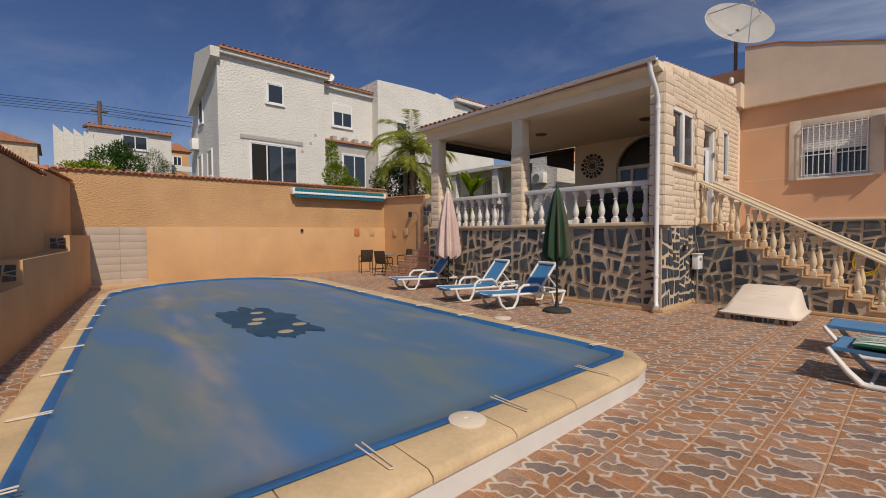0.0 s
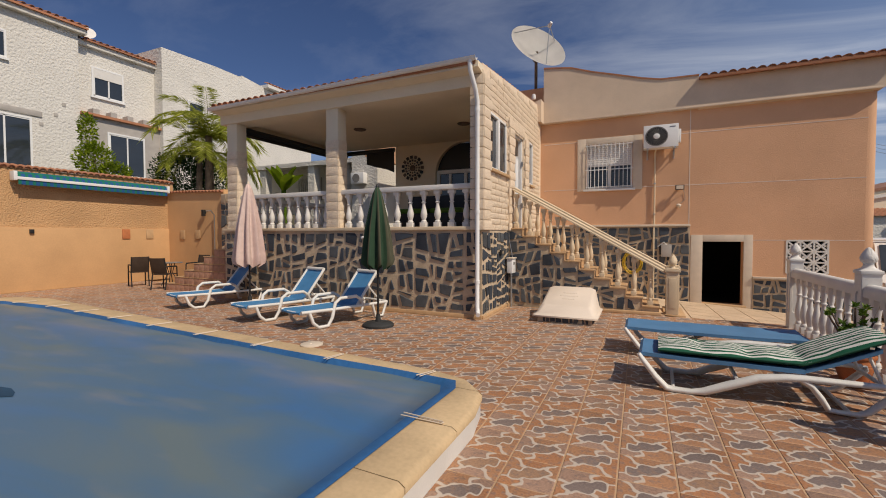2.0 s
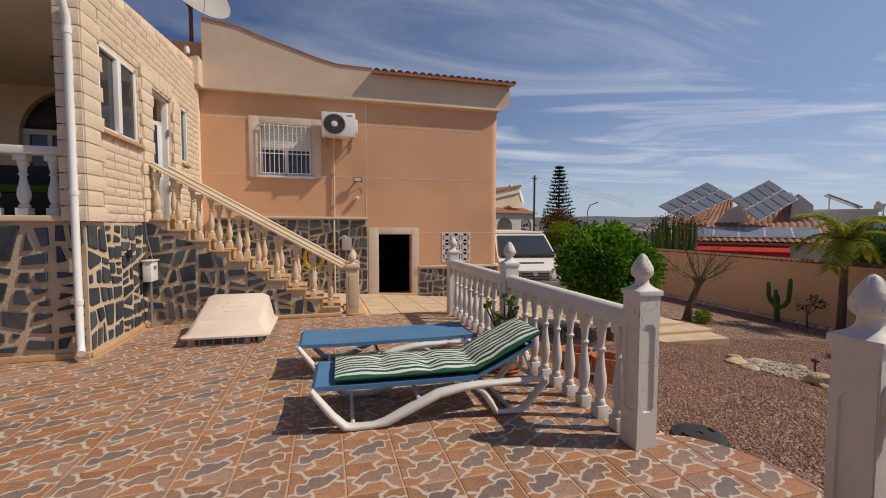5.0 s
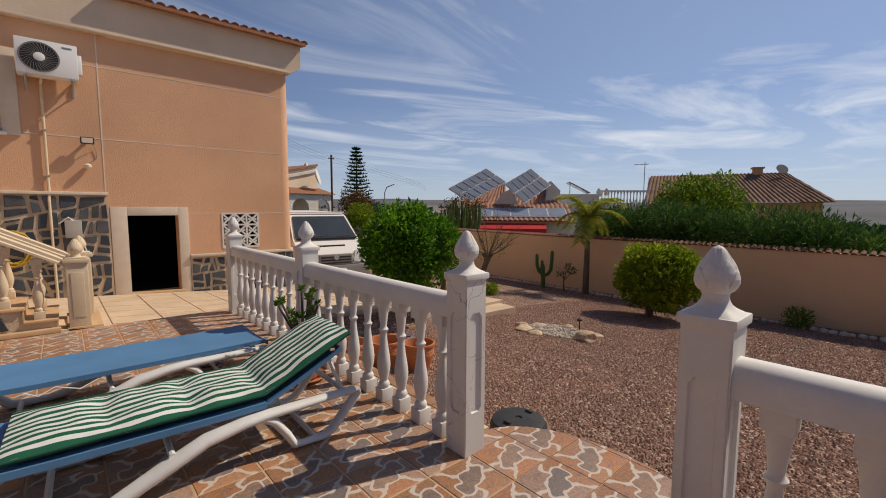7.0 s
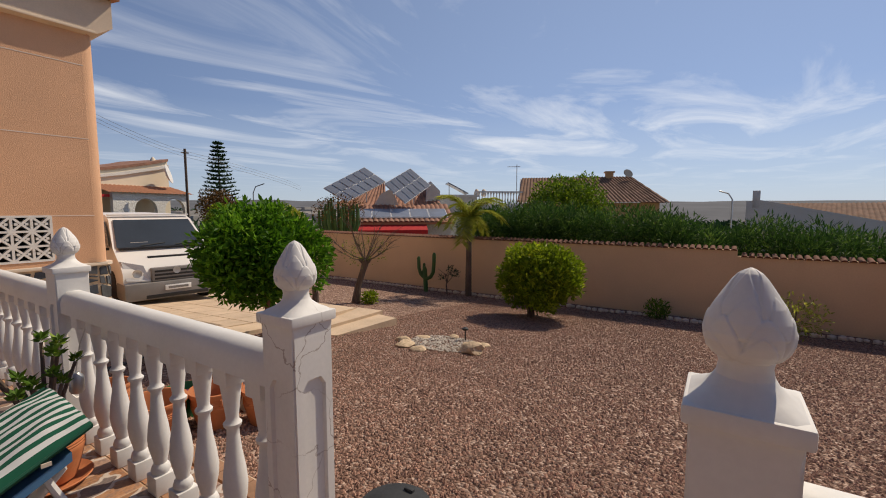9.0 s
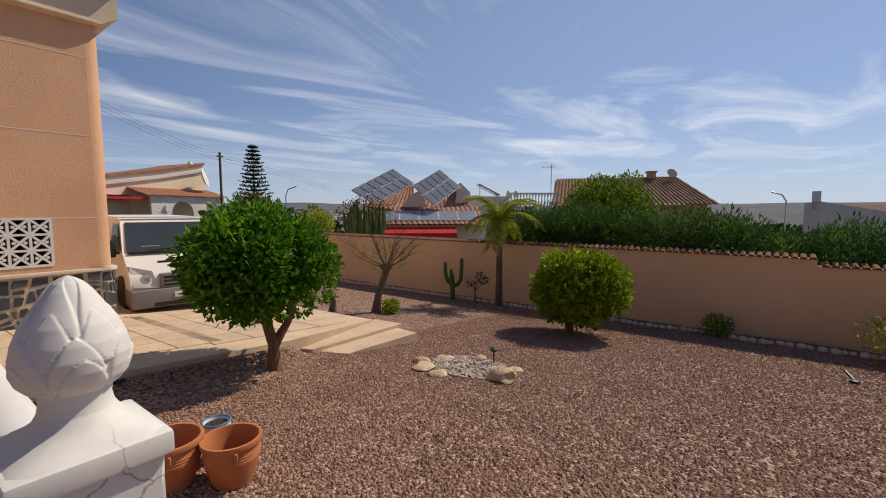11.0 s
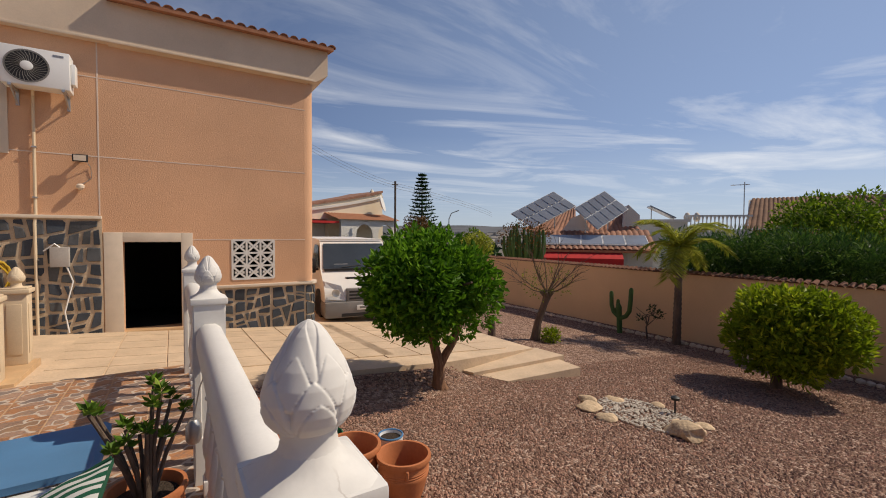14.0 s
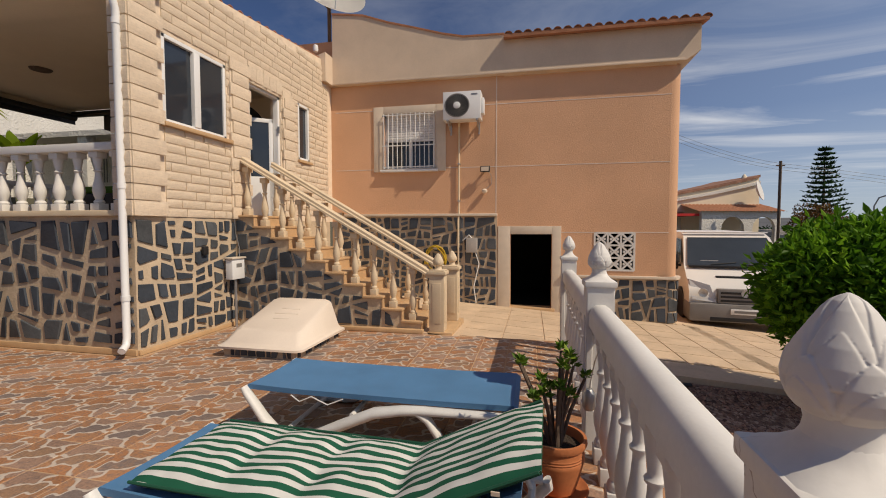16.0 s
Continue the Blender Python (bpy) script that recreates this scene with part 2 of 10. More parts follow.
    l.new(fields.outputs["Color"], mot.inputs["A"])
    core = n.new("ShaderNodeMix")
    core.data_type = "RGBA"
    heart = n.new("ShaderNodeMix")
    heart.data_type = "RGBA"
    heart.inputs["A"].default_value, heart.inputs["B"].default_value = (0.20, 0.155, 0.138, 1), (0.33, 0.20, 0.125, 1)
    speck = n.new("ShaderNodeMapRange")
    speck.inputs["From Min"].default_value, speck.inputs["From Max"].default_value = 0.55, 0.9
    l.new(calc("MULTIPLY_ADD", luck, 0.5, calc("MULTIPLY", blot.outputs["Fac"], 0.8)), speck.inputs["Value"])
    l.new(speck.outputs[0], heart.inputs["Factor"])
    l.new(heart.outputs["Result"], core.inputs["A"])
    l.new(outside, core.inputs["Factor"])
    l.new(mot.outputs["Result"], core.inputs["B"])
    info = n.new("ShaderNodeObjectInfo")
    s = calc("MULTIPLY_ADD", info.outputs["Random"], 0.18, calc("ADD", grain.outputs["Fac"], cloud.outputs["Fac"]))
    sh = n.new("ShaderNodeMapRange")
    sh.inputs["From Min"].default_value, sh.inputs["From Max"].default_value = 0.7, 1.4
    sh.inputs["To Min"].default_value, sh.inputs["To Max"].default_value = 0.55, 1.27
    l.new(s, sh.inputs["Value"])
    mul = n.new("ShaderNodeVectorMath")
    mul.operation = "SCALE"
    l.new(core.outputs["Result"], mul.inputs[0])
    l.new(sh.outputs[0], mul.inputs["Scale"])
    mix = n.new("ShaderNodeMix")
    mix.data_type = "RGBA"
    mix.inputs["B"].default_value = (0.56, 0.485, 0.41, 1)
    l.new(calc("MULTIPLY", line.outputs[0], 0.85), mix.inputs["Factor"])
    l.new(mul.outputs[0], mix.inputs["A"])
    l.new(mix.outputs["Result"], b.inputs["Base Color"])
    bp = n.new("ShaderNodeBump")
    bp.inputs["Strength"].default_value, bp.inputs["Distance"].default_value = 0.5, 0.004
    l.new(calc("MULTIPLY_ADD", grain.outputs["Fac"], 0.5, line.outputs[0]), bp.inputs["Height"])
    l.new(bp.outputs[0], b.inputs["Normal"])
    return m


def pool_sheet(name):
    """A sun-bleached blue cover with dried silt in broad bands."""
    m = bpy.data.materials.new(name)
    m.use_nodes = True
    n, l = m.node_tree.nodes, m.node_tree.links
    b = n["Principled BSDF"]
    b.inputs["Specular IOR Level"].default_value = 0.4
    co = n.new("ShaderNodeTexCoord")
    mp = n.new("ShaderNodeMapping")
    mp.inputs["Scale"].default_value = (0.30, 1.0, 1)
    mp.inputs["Rotation"].default_value = (0, 0, radians(6))
    l.new(co.outputs["Object"], mp.inputs[0])
    a, c = n.new("ShaderNodeTexNoise"), n.new("ShaderNodeTexNoise")
    a.inputs["Scale"].default_value, a.inputs["Detail"].default_value, a.inputs["Distortion"].default_value = 1.3, 8, 0.6
    c.inputs["Scale"].default_value, c.inputs["Detail"].default_value = 2.6, 9
    l.new(mp.outputs[0], a.inputs["Vector"])
    l.new(mp.outputs[0], c.inputs["Vector"])
    ra = n.new("ShaderNodeValToRGB")
    e = ra.color_ramp.elements
    e[0].position, e[0].color = 0.34, (0.045, 0.15, 0.34, 1)
    e[1].position, e[1].color = 0.66, (0.125, 0.175, 0.20, 1)
    x = e.new(0.50)
    x.color = (0.075, 0.155, 0.255, 1)
    l.new(a.outputs["Fac"], ra.inputs[0])
    rc = n.new("ShaderNodeValToRGB")
    rc.color_ramp.elements[0].position, rc.color_ramp.elements[0].color = 0.58, (0, 0, 0, 1)
    rc.color_ramp.elements[1].position, rc.color_ramp.elements[1].color = 0.78, (0.6, 0.6, 0.6, 1)
    l.new(c.outputs["Fac"], rc.inputs[0])
    # two long tongues of silt that ran down the sheet
    flow = n.new("ShaderNodeSeparateXYZ")
    l.new(co.outputs["Object"], flow.inputs[0])

    def calc(op, a, k=0.0, d=0.0):
        q = n.new("ShaderNodeMath")
        q.operation = op
        for i, v in enumerate((a, k, d)):
            if isinstance(v, (int, float)):
                q.inputs[i].default_value = v
            else:
                l.new(v, q.inputs[i])
        return q.outputs[0]

    across = calc("ADD", calc("MULTIPLY_ADD", flow.outputs[0], 0.112, flow.outputs[1]), calc("MULTIPLY", a.outputs["Fac"], 0.5))
    silt = None
    for centre, wide, most in ((0.98, 0.26, 0.65), (4.25, 0.45, 0.4)):
        band = n.new("ShaderNodeMapRange")
        band.inputs["From Min"].default_value, band.inputs["From Max"].default_value = 0.03, wide
        band.inputs["To Min"].default_value, band.inputs["To Max"].default_value = most, 0.0
        l.new(calc("ABSOLUTE", calc("SUBTRACT", across, centre)), band.inputs["Value"])
        silt = band.outputs[0] if silt is None else calc("MAXIMUM", silt, band.outputs[0])
    broken = n.new("ShaderNodeMapRange")
    broken.inputs["From Min"].default_value, broken.inputs["From Max"].default_value = 0.34, 0.62
    l.new(c.outputs["Fac"], broken.inputs["Value"])
    silt = calc("MAXIMUM", calc("MULTIPLY", silt, broken.outputs[0]), calc("MULTIPLY", rc.outputs["Color"], 0.6))
    mix = n.new("ShaderNodeMix")
    mix.data_type = "RGBA"
    mix.inputs["B"].default_value = (0.31, 0.265, 0.205, 1)
    l.new(silt, mix.inputs["Factor"])
    l.new(ra.outputs["Color"], mix.inputs["A"])
    l.new(mix.outputs["Result"], b.inputs["Base Color"])
    rr = n.new("ShaderNodeMapRange")
    rr.inputs["To Min"].default_value, rr.inputs["To Max"].default_value = 0.3, 0.75
    l.new(a.outputs["Fac"], rr.inputs["Value"])
    l.new(rr.outputs[0], b.inputs["Roughness"])
    return m


def gravel_ground(name):
    m = bpy.data.materials.new(name)
    m.use_nodes = True
    n, l = m.node_tree.nodes, m.node_tree.links
    b = n["Principled BSDF"]
    b.inputs["Roughness"].default_value, b.inputs["Specular IOR Level"].default_value = 0.85, 0.25
    co = n.new("ShaderNodeTexCoord")
    v, e2 = n.new("ShaderNodeTexVoronoi"), n.new("ShaderNodeTexNoise")
    v.inputs["Scale"].default_value = 33
    e2.inputs["Scale"].default_value, e2.inputs["Detail"].default_value = 0.7, 5
    l.new(co.outputs["Object"], v.inputs["Vector"])
    l.new(co.outputs["Object"], e2.inputs["Vector"])
    sc = n.new("ShaderNodeSeparateColor")
    l.new(v.outputs["Color"], sc.inputs[0])
    ra = n.new("ShaderNodeValToRGB")
    e = ra.color_ramp.elements
    e[0].position, e[0].color = 0.0, (0.11, 0.058, 0.042, 1)
    e[1].position, e[1].color = 1.0, (0.52, 0.37, 0.29, 1)
    x = e.new(0.55)
    x.color = (0.275, 0.16, 0.112, 1)
    l.new(sc.outputs[0], ra.inputs[0])
    r = n.new("ShaderNodeMapRange")
    r.inputs["To Min"].default_value, r.inputs["To Max"].default_value = 0.75, 1.2
    l.new(e2.outputs["Fac"], r.inputs["Value"])
    mul = n.new("ShaderNodeVectorMath")
    mul.operation = "SCALE"
    l.new(ra.outputs["Color"], mul.inputs[0])
    l.new(r.outputs[0], mul.inputs["Scale"])
    l.new(mul.outputs[0], b.inputs["Base Color"])
    inv = n.new("ShaderNodeMath")
    inv.operation = "SUBTRACT"
    inv.inputs[0].default_value = 1.0
    l.new(v.outputs["Distance"], inv.inputs[1])
    bp = n.new("ShaderNodeBump")
    bp.inputs["Strength"].default_value, bp.inputs["Distance"].default_value = 1.0, 0.03
    l.new(inv.outputs[0], bp.inputs["Height"])
    l.new(bp.outputs[0], b.inputs["Normal"])
    return m


WHITE = surface("white_masonry_paint", (0.69, 0.67, 0.635), 0.6, dark=0.9, light=1.05, scale=3, fine=60, bump=0.15, depth=0.002)
CREAM = surface("cream_cast_stone", (0.66, 0.53, 0.37), 0.7, dark=0.82, light=1.1, fine=80, bump=0.2, depth=0.002, vary=0.1)
OCHRE = surface("ochre_wall_paint", (0.60, 0.36, 0.18), 0.85, dark=0.84, light=1.10, scale=0.9, fine=30, bump=0.2, depth=0.004)
OCHRE_ROUGH = surface("rough_ochre_render", (0.60, 0.36, 0.18), 0.9, dark=0.80, light=1.12, scale=0.8, fine=24, bump=1.0, depth=0.05)
SALMON = surface("salmon_render", (0.69, 0.40, 0.24), 0.88, dark=0.84, light=1.09, scale=0.6, fine=85, bump=0.7, depth=0.008)
SALMON_GARDEN = surface("garden_wall_render", (0.74, 0.515, 0.305), 0.9, dark=0.88, light=1.08, scale=0.8, fine=30, bump=0.3, depth=0.006)
BAND = surface("cream_cornice_paint", (0.67, 0.53, 0.40), 0.8, dark=0.85, light=1.07, scale=1.5, fine=50, bump=0.15)
GROOVE = surface("pale_joint_filler", (0.72, 0.60, 0.50), 0.8, bump=0.0)
FRAME_STONE = surface("pale_stone_surround", (0.66, 0.56, 0.45), 0.7, dark=0.88, light=1.06, scale=5, fine=120, bump=0.1)
SPLIT = surface("split_faced_cream_stone", (0.76, 0.62, 0.47), 0.85, dark=0.84, light=1.15, scale=7, fine=30, bump=0.8, depth=0.014, vary=0.2)
SLATE = surface("dark_slate_slab", (0.040, 0.049, 0.063), 0.62, dark=0.5, light=1.7, scale=5, fine=28, bump=0.6, depth=0.008, vary=0.45)
SLATE_PALE = surface("weathered_slate_slab", (0.072, 0.078, 0.085), 0.7, dark=0.5, light=1.6, scale=5, fine=28, bump=0.6, depth=0.008, vary=0.45)
MORTAR = surface("sandy_mortar", (0.57, 0.445, 0.315), 0.95, dark=0.72, light=1.15, scale=4, fine=45, bump=0.6, depth=0.01)
STEP_TILE = surface("ochre_step_tile", (0.55, 0.36, 0.20), 0.5, dark=0.85, light=1.1, scale=6, fine=60, bump=0.1)
ROOF_TILE = surface("weathered_clay_roof_tile", (0.40, 0.175, 0.095), 0.85, dark=0.6, light=1.35, scale=5, fine=40, bump=0.3, vary=0.5)
COPING = surface("sand_coloured_pool_coping", (0.60, 0.44, 0.26), 0.75, dark=0.72, light=1.12, scale=2.2, fine=30, bump=0.35, depth=0.006)
TILE = patio_tile("moulded_patio_tile")
GROUT = surface("sandy_tile_grout", (0.50, 0.33, 0.20), 0.9, bump=0.3)
SHEET = pool_sheet("blue_pool_cover_sheet")
HEM = surface("bright_blue_hem", (0.030, 0.135, 0.34), 0.6, dark=0.55, light=1.2, scale=1.1, fine=20, bump=0.1)
SILT = surface("dried_silt", (0.36, 0.31, 0.24), 0.9, bump=0.2)
WATER = surface("standing_dark_water", (0.030, 0.070, 0.125), 0.65, dark=0.8, light=1.2, bump=0.0, spec=0.04)
GRAVEL = gravel_ground("reddish_gravel")
STAMPED = surface("stamped_beige_concrete", (0.62, 0.465, 0.32), 0.75, dark=0.72, light=1.12, scale=2.5, fine=26, bump=0.8, depth=0.008, vary=0.12)
WHITE_PVC = surface("white_pvc", (0.78, 0.78, 0.77), 0.4, dark=0.95, light=1.03, bump=0.0, spec=0.5)
RESIN = surface("white_resin", (0.70, 0.69, 0.66), 0.5, dark=0.85, light=1.05, scale=5, fine=90, bump=0.05, spec=0.4)
HATCH_PLASTIC = surface("off_white_fibreglass", (0.74, 0.64, 0.54), 0.5, dark=0.92, light=1.04, scale=2, bump=0.05)
BLUE_MESH = surface("blue_sling_fabric", (0.075, 0.20, 0.37), 0.65, dark=0.85, light=1.15, scale=3, fine=300, bump=0.3, depth=0.001)
BLUE_BRIGHT = surface("bright_blue_sling_fabric", (0.055, 0.21, 0.42), 0.65, dark=0.8, light=1.2, scale=4, fine=300, bump=0.3, depth=0.001)
BLACK = surface("black_metal", (0.02, 0.02, 0.021), 0.5, bump=0.0, spec=0.4)
BLACK_RUBBER = surface("black_rubber", (0.028, 0.029, 0.03), 0.7, dark=0.6, light=1.6, scale=6, bump=0.2)
STEEL = surface("galvanised_steel", (0.5, 0.5, 0.5), 0.4, 0.8, bump=0.0)
# near black that stands in for the shade inside openings
SHADE_BLACK = surface("near_black_shade", (0.018, 0.017, 0.016), 0.9, bump=0.0)
PORCH_PAINT = surface("cream_porch_plaster", (0.76, 0.66, 0.50), 0.85, dark=0.92, light=1.05, scale=1.2, bump=0.1)
TERRACOTTA = surface("terracotta_clay", (0.50, 0.175, 0.07), 0.75, dark=0.75, light=1.15, scale=6, fine=50, bump=0.2, vary=0.15)
SOIL = surface("dark_potting_soil", (0.05, 0.035, 0.025), 1.0, fine=60, bump=1.0, depth=0.02)
BARK = surface("grey_brown_bark", (0.14, 0.10, 0.075), 0.95, dark=0.55, light=1.4, scale=8, fine=35, bump=0.9, depth=0.02, stretch=(1, 1, 0.3))
RED_BARK = surface("reddish_brown_bark", (0.20, 0.105, 0.06), 0.95, dark=0.5, light=1.4, scale=8, fine=35, bump=0.9, depth=0.02, stretch=(1, 1, 0.3))
WHITE_RENDER = surface("rough_white_render", (0.69, 0.665, 0.615), 0.9, dark=0.88, light=1.05, scale=0.7, fine=11, bump=0.95, depth=0.055)
GREY_RENDER = surface("raw_grey_render", (0.42, 0.39, 0.36), 0.95, dark=0.8, light=1.1, bump=0.4)
WINDOW_DARK = surface("dark_window_glass", (0.025, 0.032, 0.042), 0.06, dark=0.9, light=1.1, bump=0.0, spec=0.7)
# base colour holds the glass tint plus some reflected sky
WINDSCREEN = surface("windscreen_tint_and_sky", (0.085, 0.105, 0.13), 0.05, dark=0.9, light=1.1, bump=0.0, spec=1.0)
PANE = glass("clear_pane")
SOLAR = surface("solar_cells", (0.20, 0.22, 0.26), 0.25, dark=0.9, light=1.15, bump=0.0, spec=0.6)
RED_CLOTH = surface("red_awning_cloth", (0.50, 0.025, 0.025), 0.8, bump=0.05)
VAN_PAINT = surface("white_vehicle_paint", (0.72, 0.70, 0.66), 0.3, dark=0.97, light=1.02, bump=0.0, spec=0.5)
BUMPER = surface("grey_bumper_plastic", (0.22, 0.21, 0.20), 0.6, bump=0.05)
LAMP_GLASS = surface("headlamp_lens", (0.55, 0.55, 0.55), 0.12, bump=0.0, spec=0.7)
YELLOW = surface("yellow_hose", (0.55, 0.36, 0.03), 0.5, bump=0.0)
LEAF_ORANGE = foliage("orange_tree_leaf", (0.08, 0.21, 0.012), (0.22, 0.43, 0.03), 0.45)
LEAF_BUSH = foliage("clipped_bush_leaf", (0.19, 0.28, 0.013), (0.47, 0.54, 0.04), 0.45)
LEAF_HEDGE = foliage("oleander_leaf", (0.045, 0.11, 0.02), (0.16, 0.27, 0.05), 0.35)
LEAF_OLIVE = foliage("olive_leaf", (0.10, 0.13, 0.055), (0.25, 0.28, 0.15), 0.3)
LEAF_ROUND = foliage("broadleaf_tree_leaf", (0.12, 0.21, 0.014), (0.30, 0.40, 0.03), 0.4)
LEAF_PALM = foliage("palm_frond_leaf", (0.36, 0.40, 0.05), (0.66, 0.64, 0.14), 0.45)
LEAF_DARK = foliage("dark_shrub_leaf", (0.018, 0.05, 0.014), (0.05, 0.11, 0.03), 0.2)
LEAF_SUCC = foliage("succulent_leaf", (0.10, 0.20, 0.02), (0.30, 0.38, 0.05), 0.15)
LEAF_RED = foliage("reddish_bloom", (0.12, 0.07, 0.02), (0.32, 0.13, 0.03), 0.2)
CACTUS = surface("cactus_skin", (0.06, 0.13, 0.035), 0.7, dark=0.7, light=1.2, fine=25, bump=0.3)
FAR_LAND = surface("dry_far_land", (0.14, 0.13, 0.095), 1.0, dark=0.55, light=1.3, scale=0.05, fine=0.6, bump=0.0)


# ---- building helpers ----
def finish(name, bm, mat, smooth=True, angle=38):
    bmesh.ops.recalc_face_normals(bm, faces=bm.faces[:])
    me = bpy.data.meshes.new(name)
    bm.to_mesh(me)
    bm.free()
    if smooth and len(me.polygons):
        me.shade_smooth()
        me.set_sharp_from_angle(angle=radians(angle))
    for x in mat if isinstance(mat, (list, tuple)) else (mat,):
        me.materials.append(x)
    return me


def part(name, bm, mat, parent, label="", m=None, angle=38):
    ob = new(name, finish(name, bm, mat, angle=angle))
    ob.parent = parent
    if m is not None:
        ob.matrix_basis = m
    return tagged(ob, label)


def thing(name, label, category, m=None, group="", kind=""):
    ob = new(name)
    ob.empty_display_size = 0.1
    if m is not None:
        ob.matrix_basis = m
    return tagged(ob, label, category, group, kind)


def struct(name, bm, mat, label, category, m=None, angle=38):
    ob = new(name, finish(name, bm, mat, angle=angle))
    if m is not None:
        ob.matrix_basis = m
    return tagged(ob, label, category, kind="structure")


def box(bm, a, b, bevel=0.0, seg=2):
    r = bmesh.ops.create_cube(bm, size=1)
    vs = r["verts"]
    a, b = Vector(a), Vector(b)
    for v in vs:
        v.co = Vector([(a[i] + b[i]) / 2 + v.co[i] * (b[i] - a[i]) for i in range(3)])
    if bevel:
        es = list({e for v in vs for e in v.link_edges})
        bmesh.ops.bevel(bm, geom=es, offset=bevel, segments=seg, affect="EDGES", profile=0.6)
    return bm


def boxes(*args, bevel=0.0):
    bm = bmesh.new()
    for a, b in args:
        box(bm, a, b, bevel)
    return bm


def lathe(bm, prof, n=16, at=(0, 0, 0)):
    rings = []
    for r, z in prof:
        rings.append([bm.verts.new((at[0] + r * math.cos(2 * math.pi * i / n), at[1] + r * math.sin(2 * math.pi * i / n), at[2] + z)) for i in range(n)])
    for p, q in zip(rings, rings[1:]):
        for i in range(n):
            bm.faces.new((p[i], p[(i + 1) % n], q[(i + 1) % n], q[i]))
    bm.faces.new(rings[0][::-1])
    bm.faces.new(rings[-1])
    return bm


def tube(bm, pts, r, n=8, flat=1.0):
    """A round rod along points; r one radius or one for each point; flat squeezes it."""
    pts = [Vector(p) for p in pts]
    rs = r if isinstance(r, (list, tuple)) else [r] * len(pts)
    rings, ref = [], None
    for i, p in enumerate(pts):
        d = (pts[min(i + 1, len(pts) - 1)] - pts[max(i - 1, 0)]).normalized()
        if ref is None:
            ref = Vector((0, 0, 1)) if abs(d.z) < 0.9 else Vector((1, 0, 0))
        s = d.cross(ref).normalized()
        u = s.cross(d).normalized()
        ref = u
        rings.append([bm.verts.new(p + rs[i] * (math.cos(2 * math.pi * k / n) * s + math.sin(2 * math.pi * k / n) * flat * u)) for k in range(n)])
    for p, q in zip(rings, rings[1:]):
        for i in range(n):
            bm.faces.new((p[i], p[(i + 1) % n], q[(i + 1) % n], q[i]))
    bm.faces.new(rings[0][::-1])
    bm.faces.new(rings[-1])
    return bm


def prism(bm, poly, to3, d0, d1):
    """A polygon in (u, v), carried into space by to3(u, v, depth) and given thickness."""
    a = [bm.verts.new(to3(u, v, d0)) for u, v in poly]
    b = [bm.verts.new(to3(u, v, d1)) for u, v in poly]
    k = len(poly)
    bm.faces.new(a)
    bm.faces.new(b[::-1])
    for i in range(k):
        bm.faces.new((a[i], b[i], b[(i + 1) % k], a[(i + 1) % k]))
    return bm


def panel(bm, us, vs, holes, to3, d0, d1):
    """A wall with openings that go through it. holes: (u0, u1, v0, v1)."""
    us = sorted(set(us) | {h[i] for h in holes for i in (0, 1)})
    vs = sorted(set(vs) | {h[i] for h in holes for i in (2, 3)})

    def solid(i, j):
        if not (0 <= i < len(us) - 1 and 0 <= j < len(vs) - 1):
            return False
        u, v = (us[i] + us[i + 1]) / 2, (vs[j] + vs[j + 1]) / 2
        return not any(h[0] < u < h[1] and h[2] < v < h[3] for h in holes)

    seen = {}

    def vert(i, j, d):
        if (i, j, d) not in seen:
            seen[i, j, d] = bm.verts.new(to3(us[i], vs[j], d1 if d else d0))
        return seen[i, j, d]

    for i in range(len(us) - 1):
        for j in range(len(vs) - 1):
            if solid(i, j):
                for d in (0, 1):
                    bm.faces.new([vert(i, j, d), vert(i + 1, j, d), vert(i + 1, j + 1, d), vert(i, j + 1, d)])
                for di, dj, e in ((-1, 0, ((i, j), (i, j + 1))), (1, 0, ((i + 1, j), (i + 1, j + 1))), (0, -1, ((i, j), (i + 1, j))), (0, 1, ((i, j + 1), (i + 1, j + 1)))):
                    if not solid(i + di, j + dj):
                        p, q = e
                        bm.faces.new([vert(*p, 0), vert(*q, 0), vert(*q, 1), vert(*p, 1)])
    return bm


def clip(poly, px, py, nx, ny):
    """The side of a convex polygon where (p - P) . n <= 0."""
    out = []
    for (x0, y0), (x1, y1) in zip(poly, poly[1:] + poly[:1]):
        a, b = (x0 - px) * nx + (y0 - py) * ny, (x1 - px) * nx + (y1 - py) * ny
        if a <= 0:
            out.append((x0, y0))
        if (a < 0 < b) or (b < 0 < a):
            t = a / (a - b)
            out.append((x0 + t * (x1 - x0), y0 + t * (y1 - y0)))
    return out


def area(poly):
    return abs(sum(x0 * y1 - x1 * y0 for (x0, y0), (x1, y1) in zip(poly, poly[1:] + poly[:1]))) / 2


